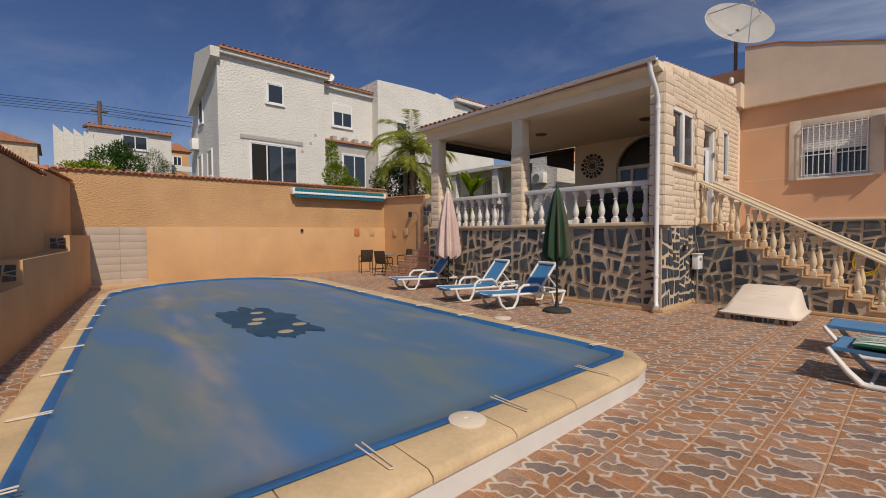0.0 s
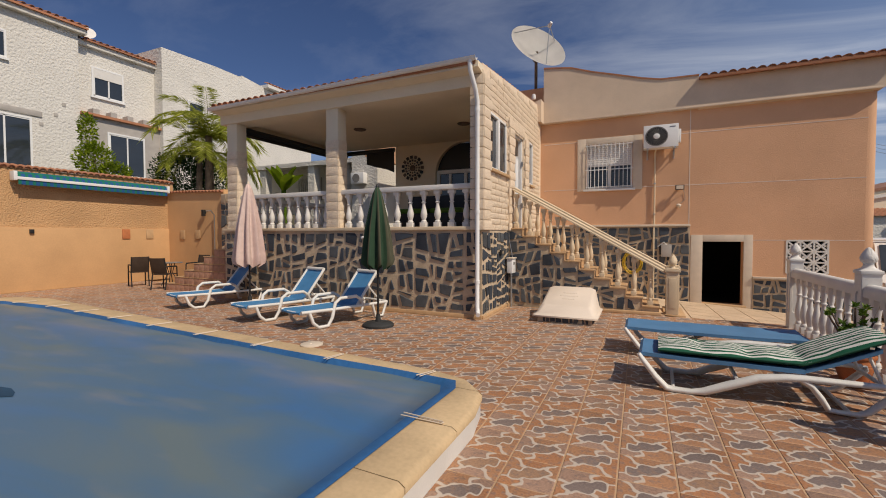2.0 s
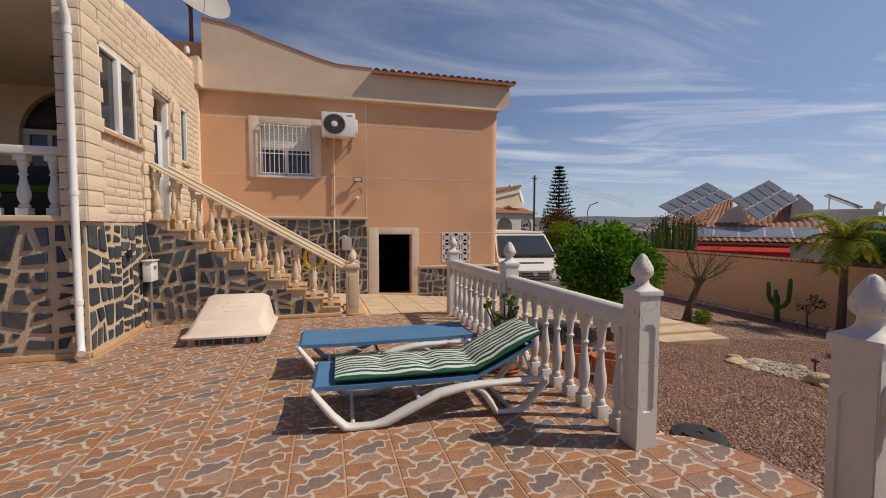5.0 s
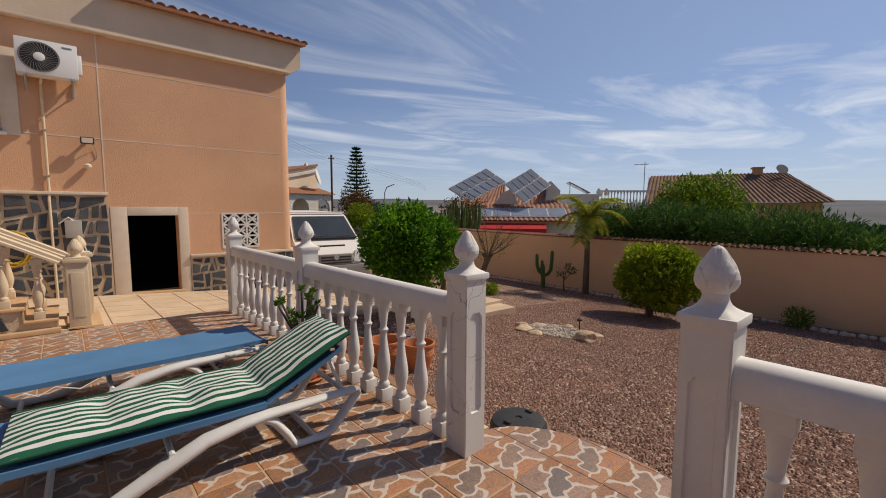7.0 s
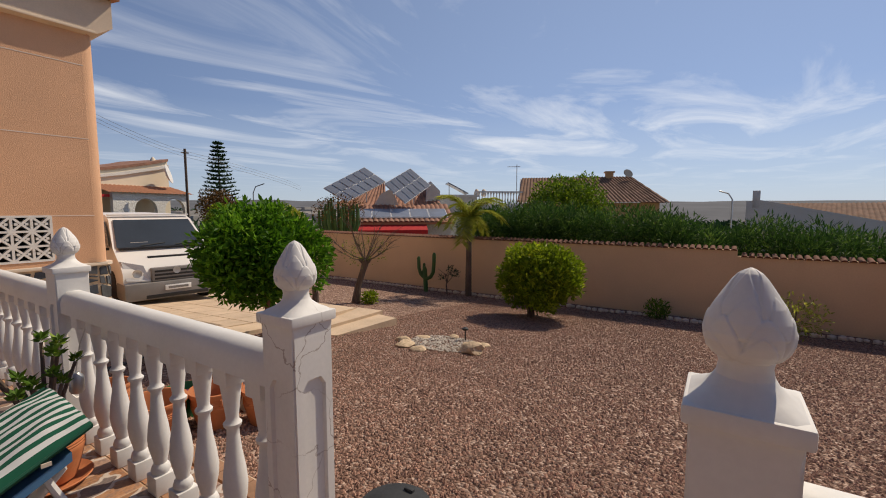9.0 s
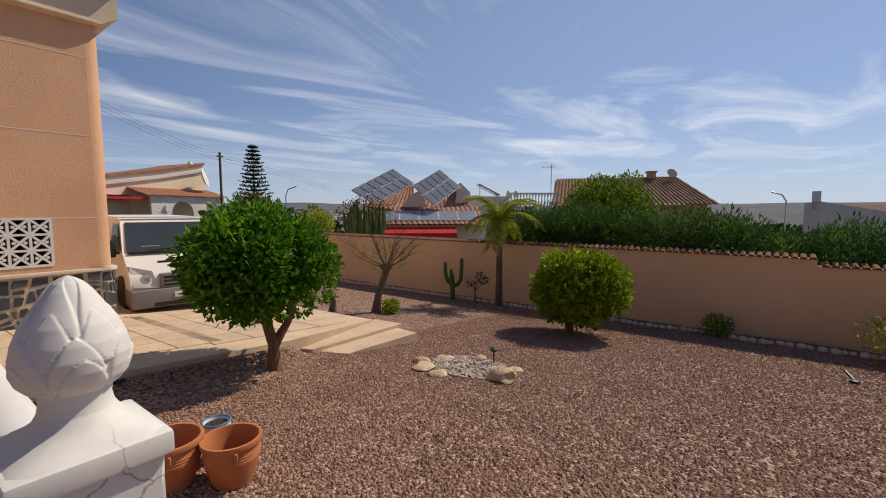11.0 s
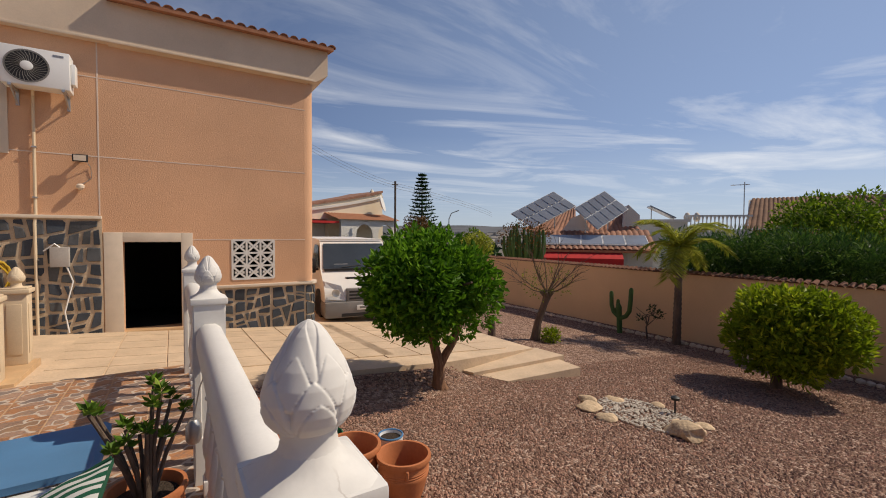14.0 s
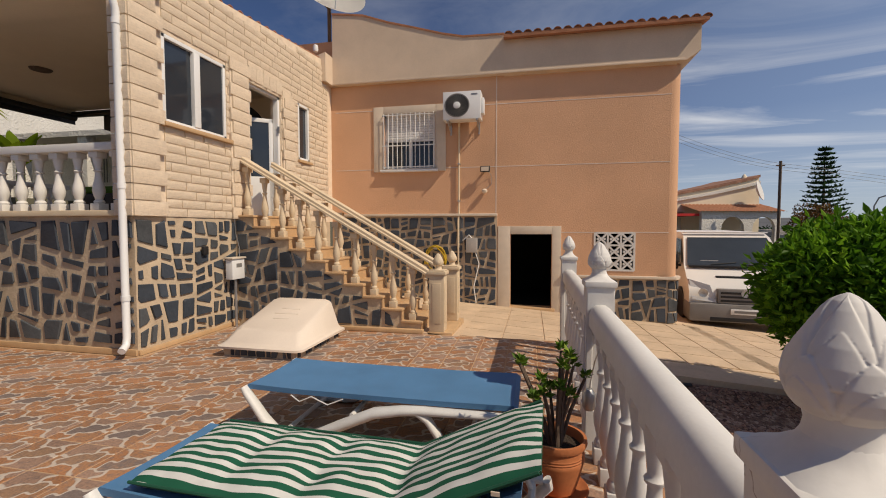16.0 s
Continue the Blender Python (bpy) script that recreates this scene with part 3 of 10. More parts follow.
def crazy_paving(rng, u0, u1, v0, v1, su, sv, gap):
    """Irregular four-sided slab outlines that fill a rectangle, split by slanted cuts, with uneven joints of about the width gap."""
    todo = []
    cols = max(1, round((u1 - u0) / (su * 3.2)))
    for i in range(cols):
        a, b = u0 + (u1 - u0) * i / cols, u0 + (u1 - u0) * (i + 1) / cols
        todo.append([(a, v0), (b, v0), (b, v1), (a, v1)])
    out = []
    while todo:
        poly = todo.pop()
        us, vs = [q[0] for q in poly], [q[1] for q in poly]
        w, h = max(us) - min(us), max(vs) - min(vs)
        if area(poly) < su * sv * rng.uniform(0.55, 1.75) and max(w, h) < 2.1 * max(su, sv) or min(w, h) < gap * 1.6:
            cx, cy = sum(us) / len(us), sum(vs) / len(vs)
            trim = poly
            for (x0, y0), (x1, y1) in zip(poly, poly[1:] + poly[:1]):
                d = math.hypot(x1 - x0, y1 - y0)
                if d < 1e-6 or len(trim) < 3:
                    continue
                nx, ny = (y1 - y0) / d, -(x1 - x0) / d
                k = gap * rng.uniform(0.32, 0.72)
                s = rng.uniform(-0.07, 0.07)
                trim = clip(trim, (x0 + x1) / 2 - nx * k, (y0 + y1) / 2 - ny * k, nx + s * ny, ny - s * nx)
            if len(trim) >= 3 and rng.random() < 0.55:
                q = rng.choice(trim)
                dx, dy = q[0] - cx, q[1] - cy
                trim = clip(trim, cx + dx * rng.uniform(0.74, 0.9), cy + dy * rng.uniform(0.74, 0.9), dx, dy)
            if len(trim) >= 3 and area(trim) > 0.0025:
                out.append(trim)
            continue
        across = w > h * rng.uniform(0.75, 1.25)
        t, tilt = rng.uniform(0.34, 0.66), rng.uniform(-0.34, 0.34)
        px, py = min(us) + w * t, min(vs) + h * t
        nx, ny = (1.0, tilt) if across else (tilt, 1.0)
        px, py = (px, min(vs) + h / 2) if across else (min(us) + w / 2, py)
        for s in (1, -1):
            q = clip(poly, px, py, nx * s, ny * s)
            if len(q) >= 3:
                todo.append(q)
    return out


def stones(parent, rng, polys, to3, mats, thick=0.022):
    """Each slab of a clad wall as a piece of its own, proud of the mortar, with a chamfered, slightly tilted face."""
    for poly in polys:
        cx, cy = sum(p[0] for p in poly) / len(poly), sum(p[1] for p in poly) / len(poly)
        t = thick * rng.uniform(0.6, 1.3)
        bm = bmesh.new()
        back = [bm.verts.new(to3(u, v, 0.0)) for u, v in poly]
        mid = [bm.verts.new(to3(u, v, t * 0.7)) for u, v in poly]
        tilt = (rng.uniform(-0.03, 0.03), rng.uniform(-0.03, 0.03))
        front = [bm.verts.new(to3(cx + (u - cx) * 0.93, cy + (v - cy) * 0.93, t + tilt[0] * (u - cx) + tilt[1] * (v - cy))) for u, v in poly]
        k = len(poly)
        for i in range(k):
            j = (i + 1) % k
            bm.faces.new((back[i], back[j], mid[j], mid[i]))
            bm.faces.new((mid[i], mid[j], front[j], front[i]))
        bm.faces.new(front)
        part("stone", bm, rng.choice(mats), parent, angle=20)


def leaf_mesh(name, pts, axes, length, width, mat, rng, fold=0.25):
    """Many small folded leaves as one mesh."""
    n = len(pts)
    axes = axes / np.maximum(np.linalg.norm(axes, axis=1, keepdims=True), 1e-6)
    side = np.cross(axes, rng.normal(size=(n, 3)))
    side /= np.maximum(np.linalg.norm(side, axis=1, keepdims=True), 1e-6)
    up = np.cross(side, axes)
    ln = (length * rng.uniform(0.7, 1.25, n))[:, None]
    wd = (width * rng.uniform(0.75, 1.2, n))[:, None]
    base, tip = pts, pts + axes * ln
    mid = pts + axes * ln * 0.45
    left, right = mid + side * wd / 2 + up * wd * fold, mid - side * wd / 2 + up * wd * fold
    v = np.stack([base, left, tip, right], 1).reshape(-1, 3)
    f = np.arange(n)[:, None] * 4
    faces = np.concatenate([f + [0, 1, 2], f + [0, 2, 3]])
    me = bpy.data.meshes.new(name)
    me.from_pydata(v.tolist(), [], faces.tolist())
    me.materials.append(mat)
    return me


def clump_points(rng, blobs, n, inner=0.55):
    """Points and outward directions over a set of ellipsoids (x, y, z, rx, ry, rz)."""
    w = np.array([b[3] * b[4] + b[4] * b[5] + b[3] * b[5] for b in blobs])
    pick = rng.choice(len(blobs), n, p=w / w.sum())
    b = np.array(blobs)[pick]
    d = rng.normal(size=(n, 3))
    d /= np.linalg.norm(d, axis=1, keepdims=True)
    r = rng.uniform(inner, 1.06, n)[:, None] ** 0.7
    return b[:, :3] + d * b[:, 3:] * r, d


def bumpy_blobs(rng, c, r, k, size):
    """Clumps spread over an ellipsoid, with an uneven outline."""
    out = []
    for i in range(k):
        z = 1 - 2 * (i + 0.5) / k
        a = i * 2.39996 + rng.uniform(-0.3, 0.3)
        h = math.sqrt(max(0, 1 - z * z))
        s = size * rng.uniform(0.75, 1.25)
        q = rng.uniform(0.62, 0.84)
        out.append((c[0] + r[0] * q * h * math.cos(a), c[1] + r[1] * q * h * math.sin(a), c[2] + r[2] * q * z, s, s, s * 0.85))
    return out


# ---- ground ----
def pave(x, y):
    return 0.425 - 0.072 * x - 0.038 * y


def ground_height(x, y):
    if x < -16.3:
        return 2.6 + min(2.5, (-16.3 - x) * 0.06)
    if x < 2.1:
        return -0.55
    if x < 12.9:
        low = -0.10 - 0.085 * min(x, 11.5)
        if x < 5.2:
            low = max(low, pave(x, 9.75) - 0.045 - 0.35 * max(0.0, 9.72 - y))
        if y > 9.7 and x < 9.6:
            low = min(low, pave(min(x, 7.3), min(max(y, 9.9), 16)) - (0.10 if y > 9.9 else 0.045))
        return low
    far = math.hypot(x - 12.9, max(0, y - 15))
    return -1.08 - min(9.0, max(0.0, far - 10) * 0.045)


def make_ground():
    bm = bmesh.new()
    xs = [-2500, -800, -300, -120, -60, -40, -30, -24, -18, -16.31, -16.29, -8, 0, 2.09, 2.11, 2.5, 3, 3.5, 4, 4.5, 5, 5.5, 6, 6.5, 7, 7.5, 8, 10, 11.5, 12.9, 14, 18, 24, 32, 45, 60, 90, 130, 200, 350, 700, 1500, 3000]
    ys = [-2500, -700, -200, -80, -30, -10, -1.6, 0, 3, 5, 7, 7.5, 8, 8.5, 9, 9.4, 9.69, 9.95, 11, 13, 15, 20, 30, 40, 60, 90, 130, 200, 350, 700, 1500, 3000]
    grid = [[bm.verts.new((x, y, ground_height(x, y))) for y in ys] for x in xs]
    for i in range(len(xs) - 1):
        for j in range(len(ys) - 1):
            f = bm.faces.new((grid[i][j], grid[i + 1][j], grid[i + 1][j + 1], grid[i][j + 1]))
            f.material_index = 0 if (2 < xs[i] < 13 and -3 < (ys[j] + ys[j + 1]) / 2 < 32) else 1
    return struct("ground", bm, (GRAVEL, FAR_LAND), "reddish gravel garden on sloping dry ground", "ground")


ground = make_ground()

# ---- terrace and paving ----
terrace = struct("terrace", boxes(((-16.1, -1.6, -0.9), (2.12, 10.42, -0.004))), GROUT, "raised pool terrace paved with moulded terracotta tiles", "terrace")
arc = [(2.08, 3.72)] + [(2.12 + 0.50 * math.sin(math.pi * i / 14), 4.52 - 0.77 * math.cos(math.pi * i / 14)) for i in range(1, 14)] + [(2.12, 5.29)]
landing = struct("landing", prism(bmesh.new(), arc, lambda u, v, d: (u, v, d), -0.8, -0.005), GROUT, "curved tiled landing between two gate posts", "landing")


def make_paving():
    bm = bmesh.new()
    out = [(-0.2, 10.42), (2.12, 10.42), (2.13, 9.78), (3.25, 9.84), (5.25, 9.82), (7.28, 10.2), (7.6, 16), (9.5, 34), (4.6, 34), (4.34, 13.84), (-2.9, 13.84), (-2.9, 11.45), (-0.2, 11.45)]
    a = [bm.verts.new((x, y, pave(x, min(y, 16)) - 0.012)) for x, y in out]
    b = [bm.verts.new((x, y, -1.2)) for x, y in out]
    bm.faces.new(a)
    for i in range(len(out)):
        j = (i + 1) % len(out)
        bm.faces.new((a[i], b[i], b[j], a[j]))
    return struct("driveway", bm, STAMPED, "beige stamped concrete drive and path beside the house", "paving")


driveway = make_paving()
for k, (q, z) in enumerate((([(5.3, 10.3), (7.4, 10.25), (7.46, 9.63), (5.55, 9.68)], -0.52), ([(5.6, 9.8), (7.35, 9.7), (7.3, 9.14), (5.85, 9.24)], -0.575))):
    st = prism(bmesh.new(), q, lambda u, v, d: (u, v, d), -1.2, z)
    struct("garden_step", st, STAMPED, "low beige stamped concrete garden step down to the gravel", "step")

# ---- pool ----
POOL_OUT = [(-1.61, -0.5), (-1.61, 4.25), (-1.68, 4.62), (-1.92, 4.88), (-2.32, 5.01), (-5.4, 5.34), (-12.0, 6.05), (-12.9, 5.85), (-13.75, 5.2), (-14.15, 4.2), (-14.15, 3.1), (-13.8, 2.1), (-13.1, 1.25), (-12.2, 0.90), (-7.5, 0.30), (-4.5, -0.12), (-2.2, -0.45)]
POOL_IN = [(-2.14, -0.05), (-2.09, 1.06), (-2.02, 2.8), (-1.97, 4.72), (-2.7, 4.79), (-4.1, 4.87), (-6.4, 5.06), (-10.7, 5.42), (-12.3, 5.35), (-13.25, 4.8), (-13.65, 4.1), (-13.7, 3.2), (-13.4, 2.4), (-12.8, 1.65), (-12.0, 1.10), (-10.7, 0.90), (-7.26, 0.46), (-5.04, 0.21), (-3.0, -0.03)]


def make_pool():
    base = thing("swimming_pool", "covered swimming pool with sand-coloured coping and white kerb", "pool")
    # white upstand below the coping
    inset = [(x + (0.004 if x < -7 else -0.004), y + (0.004 if y < 2.5 else -0.004)) for x, y in POOL_OUT]
    part("kerb", prism(bmesh.new(), inset, lambda u, v, d: (u, v, d), -0.02, 0.15), WHITE, base, "white painted kerb")
    # coping stones, one for each stretch of the edge, rounded on the outer rim
    def along(poly, s):
        tot = [0.0]
        for p, q in zip(poly, poly[1:] + poly[:1]):
            tot.append(tot[-1] + math.dist(p, q))
        s *= tot[-1]
        for i in range(len(poly)):
            if tot[i + 1] >= s - 1e-9:
                t = (s - tot[i]) / (tot[i + 1] - tot[i])
                p, q = poly[i], poly[(i + 1) % len(poly)]
                return Vector((p[0] + t * (q[0] - p[0]), p[1] + t * (q[1] - p[1])))
        return Vector(poly[0])
    def nearest(p, poly):
        best = None
        for a, b in zip(poly, poly[1:] + poly[:1]):
            a, b = Vector(a), Vector(b)
            t = max(0, min(1, (p - a).dot(b - a) / max((b - a).length_squared, 1e-9)))
            c = a + (b - a) * t
            if best is None or (c - p).length < (best - p).length:
                best = c
        return best
    n = 46
    for k in range(n):
        bm = bmesh.new()
        rows = []
        for i in range(5):
            s = (k + 0.006 + 0.988 * i / 4) / n
            o = along(POOL_OUT, s)
            q = nearest(o, POOL_IN)
            w = (q - o)
            u = w.normalized()
            prof = [(o + u * 0.02, 0.152), (o - u * 0.012, 0.156), (o - u * 0.012, 0.195), (o + u * 0.03, 0.222), (q - u * 0.05, 0.226), (q, 0.205), (q, 0.12)]
            rows.append([bm.verts.new((p.x, p.y, z)) for p, z in prof])
        for a, b in zip(rows, rows[1:]):
            for i in range(7):
                j = (i + 1) % 7
                bm.faces.new((a[i], a[j], b[j], b[i]))
        bm.faces.new(rows[0])
        bm.faces.new(rows[-1][::-1])
        part("coping_stone", bm, COPING, base, angle=60)
    # the sheet sags a little towards the middle, and its hem lies on the coping
    bm = bmesh.new()
    cx, cy = -7.6, 2.9
    rings = []
    dense = [along(POOL_IN, i / 120) for i in range(120)]
    for r in (1.014, 1.0, 0.99, 0.95, 0.9, 0.8, 0.65, 0.45, 0.22):
        ring = []
        for p in dense:
            x, y = cx + (p.x - cx) * r, cy + (p.y - cy) * r
            wave = 0.014 * noise.noise(Vector((x * 1.3, y * 1.3, 0))) + 0.008 * noise.noise(Vector((x * 5, y * 5, 3)))
            z = 0.236 if r > 1.01 else 0.238 if r == 1.0 else 0.19 - 0.05 * (1 - r) + wave if r > 0.7 else 0.172 + 0.15 * wave
            ring.append(bm.verts.new((x, y, z)))
        rings.append(ring)
    for k, (a, b) in enumerate(zip(rings, rings[1:])):
        for i in range(120):
            bm.faces.new((a[i], a[(i + 1) % 120], b[(i + 1) % 120], b[i])).material_index = 1 if k < 2 else 0
    bm.faces.new(rings[-1])
    part("cover_sheet", bm, (SHEET, HEM), base, "faded blue pool cover with dried silt", angle=80)
    # a dark puddle with silt rings in the middle of the sheet
    rng = random.Random(4)
    bm = bmesh.new()
    pts = []
    for i in range(60):
        a = 2 * math.pi * i / 60
        r = 1 + 0.28 * noise.noise(Vector((math.cos(a) * 2.2, math.sin(a) * 2.2, 1))) + rng.uniform(-0.13, 0.13)
        pts.append(bm.verts.new((-6.75 + 1.45 * r * math.cos(a + 0.05), 2.6 + 0.50 * r * math.sin(a), 0.178)))
    bm.faces.new(pts)
    part("puddle", bm, WATER, base, "dark rain puddle")
    for x, y in ((-7.5, 2.75), (-6.9, 2.58), (-6.6, 2.42), (-6.1, 2.9), (-5.75, 2.55)):
        bm = bmesh.new()
        lathe(bm, [(0.11, 0), (0.10, 0.006), (0.06, 0.005)], 18, (x, y, 0.176))
        part("silt_ring", bm, SILT, base)
    # skimmer lids
    for x, y in ((-1.93, 2.29), (-4.1, 5.25)):
        bm = bmesh.new()
        lathe(bm, [(0.135, 0), (0.135, 0.012), (0.125, 0.018), (0.02, 0.018), (0.015, 0.012)], 28, (x, y, 0.222))
        part("skimmer_lid", bm, FRAME_STONE, base, "round cream skimmer lid")
    # elastic cords over the coping
    for k in range(26):
        p = along(POOL_IN, (k + 0.35) / 26)
        q = nearest(p, POOL_OUT)
        u = (q - p).normalized()
        s = Vector((-u.y, u.x))
        e = p + u * min(0.30, (q - p).length * 0.72)
        bm = bmesh.new()
        tube(bm, [(*(p - s * 0.022 - u * 0.05), 0.243), (*(e - s * 0.015), 0.234), (*(e + u * 0.01), 0.236), (*(e + s * 0.015), 0.234), (*(p + s * 0.022 - u * 0.05), 0.243)], 0.0055, 5)
        part("cord", bm, FRAME_STONE, base, "beige elastic cord")
    return base


make_pool()


# ---- boundary walls west and south ----
def roof_tile_mesh(length=0.42, r=0.085, mat=ROOF_TILE):
    bm = bmesh.new()
    rows = []
    for s, k in ((0, 1.0), (1, 0.86)):
        rows.append([bm.verts.new((math.cos(math.pi * i / 8) * q * k, s * length, math.sin(math.pi * i / 8) * q * k * 0.85)) for q in (r, r - 0.014) for i in range(9)])
    a, b = rows
    for i in range(8):
        bm.faces.new((a[i], a[i + 1], b[i + 1], b[i]))
        bm.faces.new((a[9 + i], b[9 + i], b[10 + i], a[10 + i]))
        bm.faces.new((a[i], a[9 + i], a[10 + i], a[i + 1]))
        bm.faces.new((b[i], b[i + 1], b[10 + i], b[9 + i]))
    for i in (0, 8):
        bm.faces.new((a[i], b[i], b[9 + i], a[9 + i]))
    # mortar stop just inside the mouth
    bm.faces.new([bm.verts.new((v.co.x, 0.025, v.co.z)) for v in a[9:18]])
    return finish("roof_tile", bm, mat)


TILE_MESH = roof_tile_mesh()
SHORT_TILE = roof_tile_mesh(0.30, 0.075)
DARK_TILE = roof_tile_mesh(0.26, 0.06, surface("dark_weathered_roof_tile", (0.18, 0.08, 0.05), 0.9, dark=0.5, light=1.3, scale=5, fine=40, bump=0.3, vary=0.5))


def tile_row(parent, p0, p1, out, pitch=0.17, mesh=None, slope=18, name="roof_tile"):
    """Barrel tiles side by side from p0 to p1; out: the way, in the plan, in which their mouths face."""
    p0, p1 = Vector(p0), Vector(p1)
    n = max(1, round((p1 - p0).length / pitch))
    yaw = math.degrees(math.atan2(-out[0], out[1])) + 180
    for i in range(n):
        ob = new(name, mesh or TILE_MESH)
        ob.parent = parent
        p = p0 + (p1 - p0) * ((i + 0.5) / n)
        ob.matrix_basis = pose(p.x, p.y, p.z, slope, random.uniform(-2, 2), yaw + random.uniform(-2, 2))


def west_wall():
    bm = bmesh.new()
    box(bm, (-16.45, -0.4, -0.5), (-16.13, 11.5, 3.45))
    w = struct("wall_west", bm, OCHRE_ROUGH, "ochre rendered boundary wall with clay tile capping", "wall")
    part("wall_dado", boxes(((-16.13, 2.32, 0.0), (-16.075, 11.3, 1.80)), bevel=0.012), OCHRE, w, "smooth ochre painted lower band")
    part("wall_joint", boxes(((-16.074, 4.335, 0.0), (-16.072, 4.35, 1.79))), GREY_RENDER, w)
    tile_row(w, (-16.06, -0.2, 3.40), (-16.06, 11.5, 3.46), (1, 0), mesh=TILE_MESH, slope=14)
    # bare tiled patch of an old outdoor shower
    patch = thing("shower_wall", "grey tiled shower panel on the ochre wall", "shower panel", pose(-16.1, 1.55, 0))
    for r in range(8):
        for a, b in ((-0.75, 0.095), (0.10, 0.77)):
            part("shower_tile", boxes(((0.0, a, r * 0.224), (0.03, b, r * 0.224 + 0.220)), bevel=0.002), SHOWER, patch)
    part("shower_tray", boxes(((0.02, -0.75, -0.02), (0.62, 0.95, 0.09)), bevel=0.01), STEP_TILE, patch, "low tiled tray")
    # small return wall at the north end
    bm = bmesh.new()
    box(bm, (-16.3, 11.3, -0.3), (-13.2, 11.55, 3.12))
    r = struct("wall_return", bm, OCHRE, "short ochre painted return wall", "wall")
    tile_row(r, (-16.1, 11.22, 3.1), (-13.2, 11.22, 3.02), (0, -1), mesh=SHORT_TILE, slope=12)
    pier = struct("wall_pier", boxes(((-13.2, 11.2, -0.3), (-12.5, 11.9, 2.95))), MORTAR, "rough stone pier beside the return wall", "pier")
    rng = random.Random(21)
    stones(pier, rng, crazy_paving(rng, -13.2, -12.5, 0, 2.95, 0.3, 0.28, 0.03), lambda u, v, d: (u, 11.2 - d, v), [SLATE_PALE, MORTAR, SLATE])
    for y in (9.84, 10.6):
        pq = thing("wall_plaque", "small square clay plaque on the ochre wall", "plaque", pose(-16.07, y, 1.62), "plaques on the ochre wall")
        part("plate", boxes(((0, -0.12, -0.16), (0.025, 0.12, 0.16)), bevel=0.006), STEP_TILE if y > 10 else TERRACOTTA, pq)
    for x in (-15.3, -14.5):
        pq = thing("wall_plaque", "small square clay plaque on the ochre wall", "plaque", pose(x, 11.29, 1.6), "plaques on the ochre wall")
        part("plate", boxes(((-0.12, -0.025, -0.16), (0.12, 0, 0.16)), bevel=0.006), STEP_TILE, pq)
    sk = thing("socket_box", "small dark weatherproof socket on the ochre wall", "socket", pose(-16.07, 7.38, 1.69))
    part("box", boxes(((0, -0.05, -0.06), (0.05, 0.05, 0.06)), bevel=0.008), BLACK, sk)
    wl = thing("wall_lantern", "small dark wall lantern on the return wall", "lamp", pose(-14.1, 11.3, 2.35))
    part("body", boxes(((-0.05, -0.14, -0.12), (0.05, -0.04, 0.1)), bevel=0.01), BLACK, wl)
    part("bracket", boxes(((-0.02, -0.05, -0.02), (0.02, 0, 0.06))), BLACK, wl)
    sh = thing("shower_pipe", "slim steel outdoor shower pipe on the return wall", "shower", pose(-13.6, 11.24, 0))
    part("pipe", tube(bmesh.new(), [(0, 0, 0), (0, 0, 2.25), (0, -0.12, 2.4), (0, -0.3, 2.38)], 0.02, 8), STEEL, sh)


SHOWER = surface("grey_shower_tile", (0.46, 0.38, 0.31), 0.6, dark=0.9, light=1.08, scale=3, fine=50, bump=0.15, vary=0.12)
west_wall()


def wall_y(x):
    """The planter's front along the south wall."""
    return 0.95 - 0.139 * (x + 16.1)


def south_wall():
    bm = bmesh.new()
    for x0, x1, h0, h1 in ((-16.3, -12.5, 3.08, 2.97), (-12.5, 2.6, 2.82, 2.82)):
        q = [(x0, wall_y(x0) - 0.40), (x1, wall_y(x1) - 0.40), (x1, wall_y(x1) - 0.70), (x0, wall_y(x0) - 0.70)]
        lo = [bm.verts.new((x, y, -0.8)) for x, y in q]
        hi = [bm.verts.new((x, y, h)) for (x, y), h in zip(q, (h0, h1, h1, h0))]
        bm.faces.new(hi)
        bm.faces.new(lo[::-1])
        for i in range(4):
            j = (i + 1) % 4
            bm.faces.new((lo[i], lo[j], hi[j], hi[i]))
    w = struct("wall_south", bm, OCHRE, "ochre painted boundary wall with clay tile capping, in shade", "wall")
    tile_row(w, (-16.1, wall_y(-16.1) - 0.34, 3.07), (-12.55, wall_y(-12.55) - 0.34, 2.97), (0.14, 1), slope=14)
    tile_row(w, (-12.45, wall_y(-12.45) - 0.34, 2.82), (2.4, wall_y(2.4) - 0.34, 2.82), (0.14, 1), slope=14)
    # stepped planter along its foot
    rng = random.Random(31)
    pl = thing("planter_wall", "stepped ochre planter wall with stone-faced risers", "planter")
    for x0, x1, h in ((-16.1, -12.4, 1.55), (-12.4, -8.2, 1.20), (-8.2, -5.6, 0.86), (-5.6, -3.6, 0.5)):
        bm = bmesh.new()
        q = [(x0, wall_y(x0)), (x1, wall_y(x1)), (x1, wall_y(x1) - 0.40), (x0, wall_y(x0) - 0.40)]
        prism(bm, q, lambda u, v, d: (u, v, d), -0.02, h)
        blk = part("planter_block", bm, OCHRE, pl)
        stones(blk, rng, crazy_paving(rng, wall_y(x1) - 0.33, wall_y(x1) - 0.06, h - 0.30, h - 0.05, 0.2, 0.15, 0.02), lambda u, v, d, x=x1: (x + d, u, v), [BARK, SLATE_PALE], 0.015)


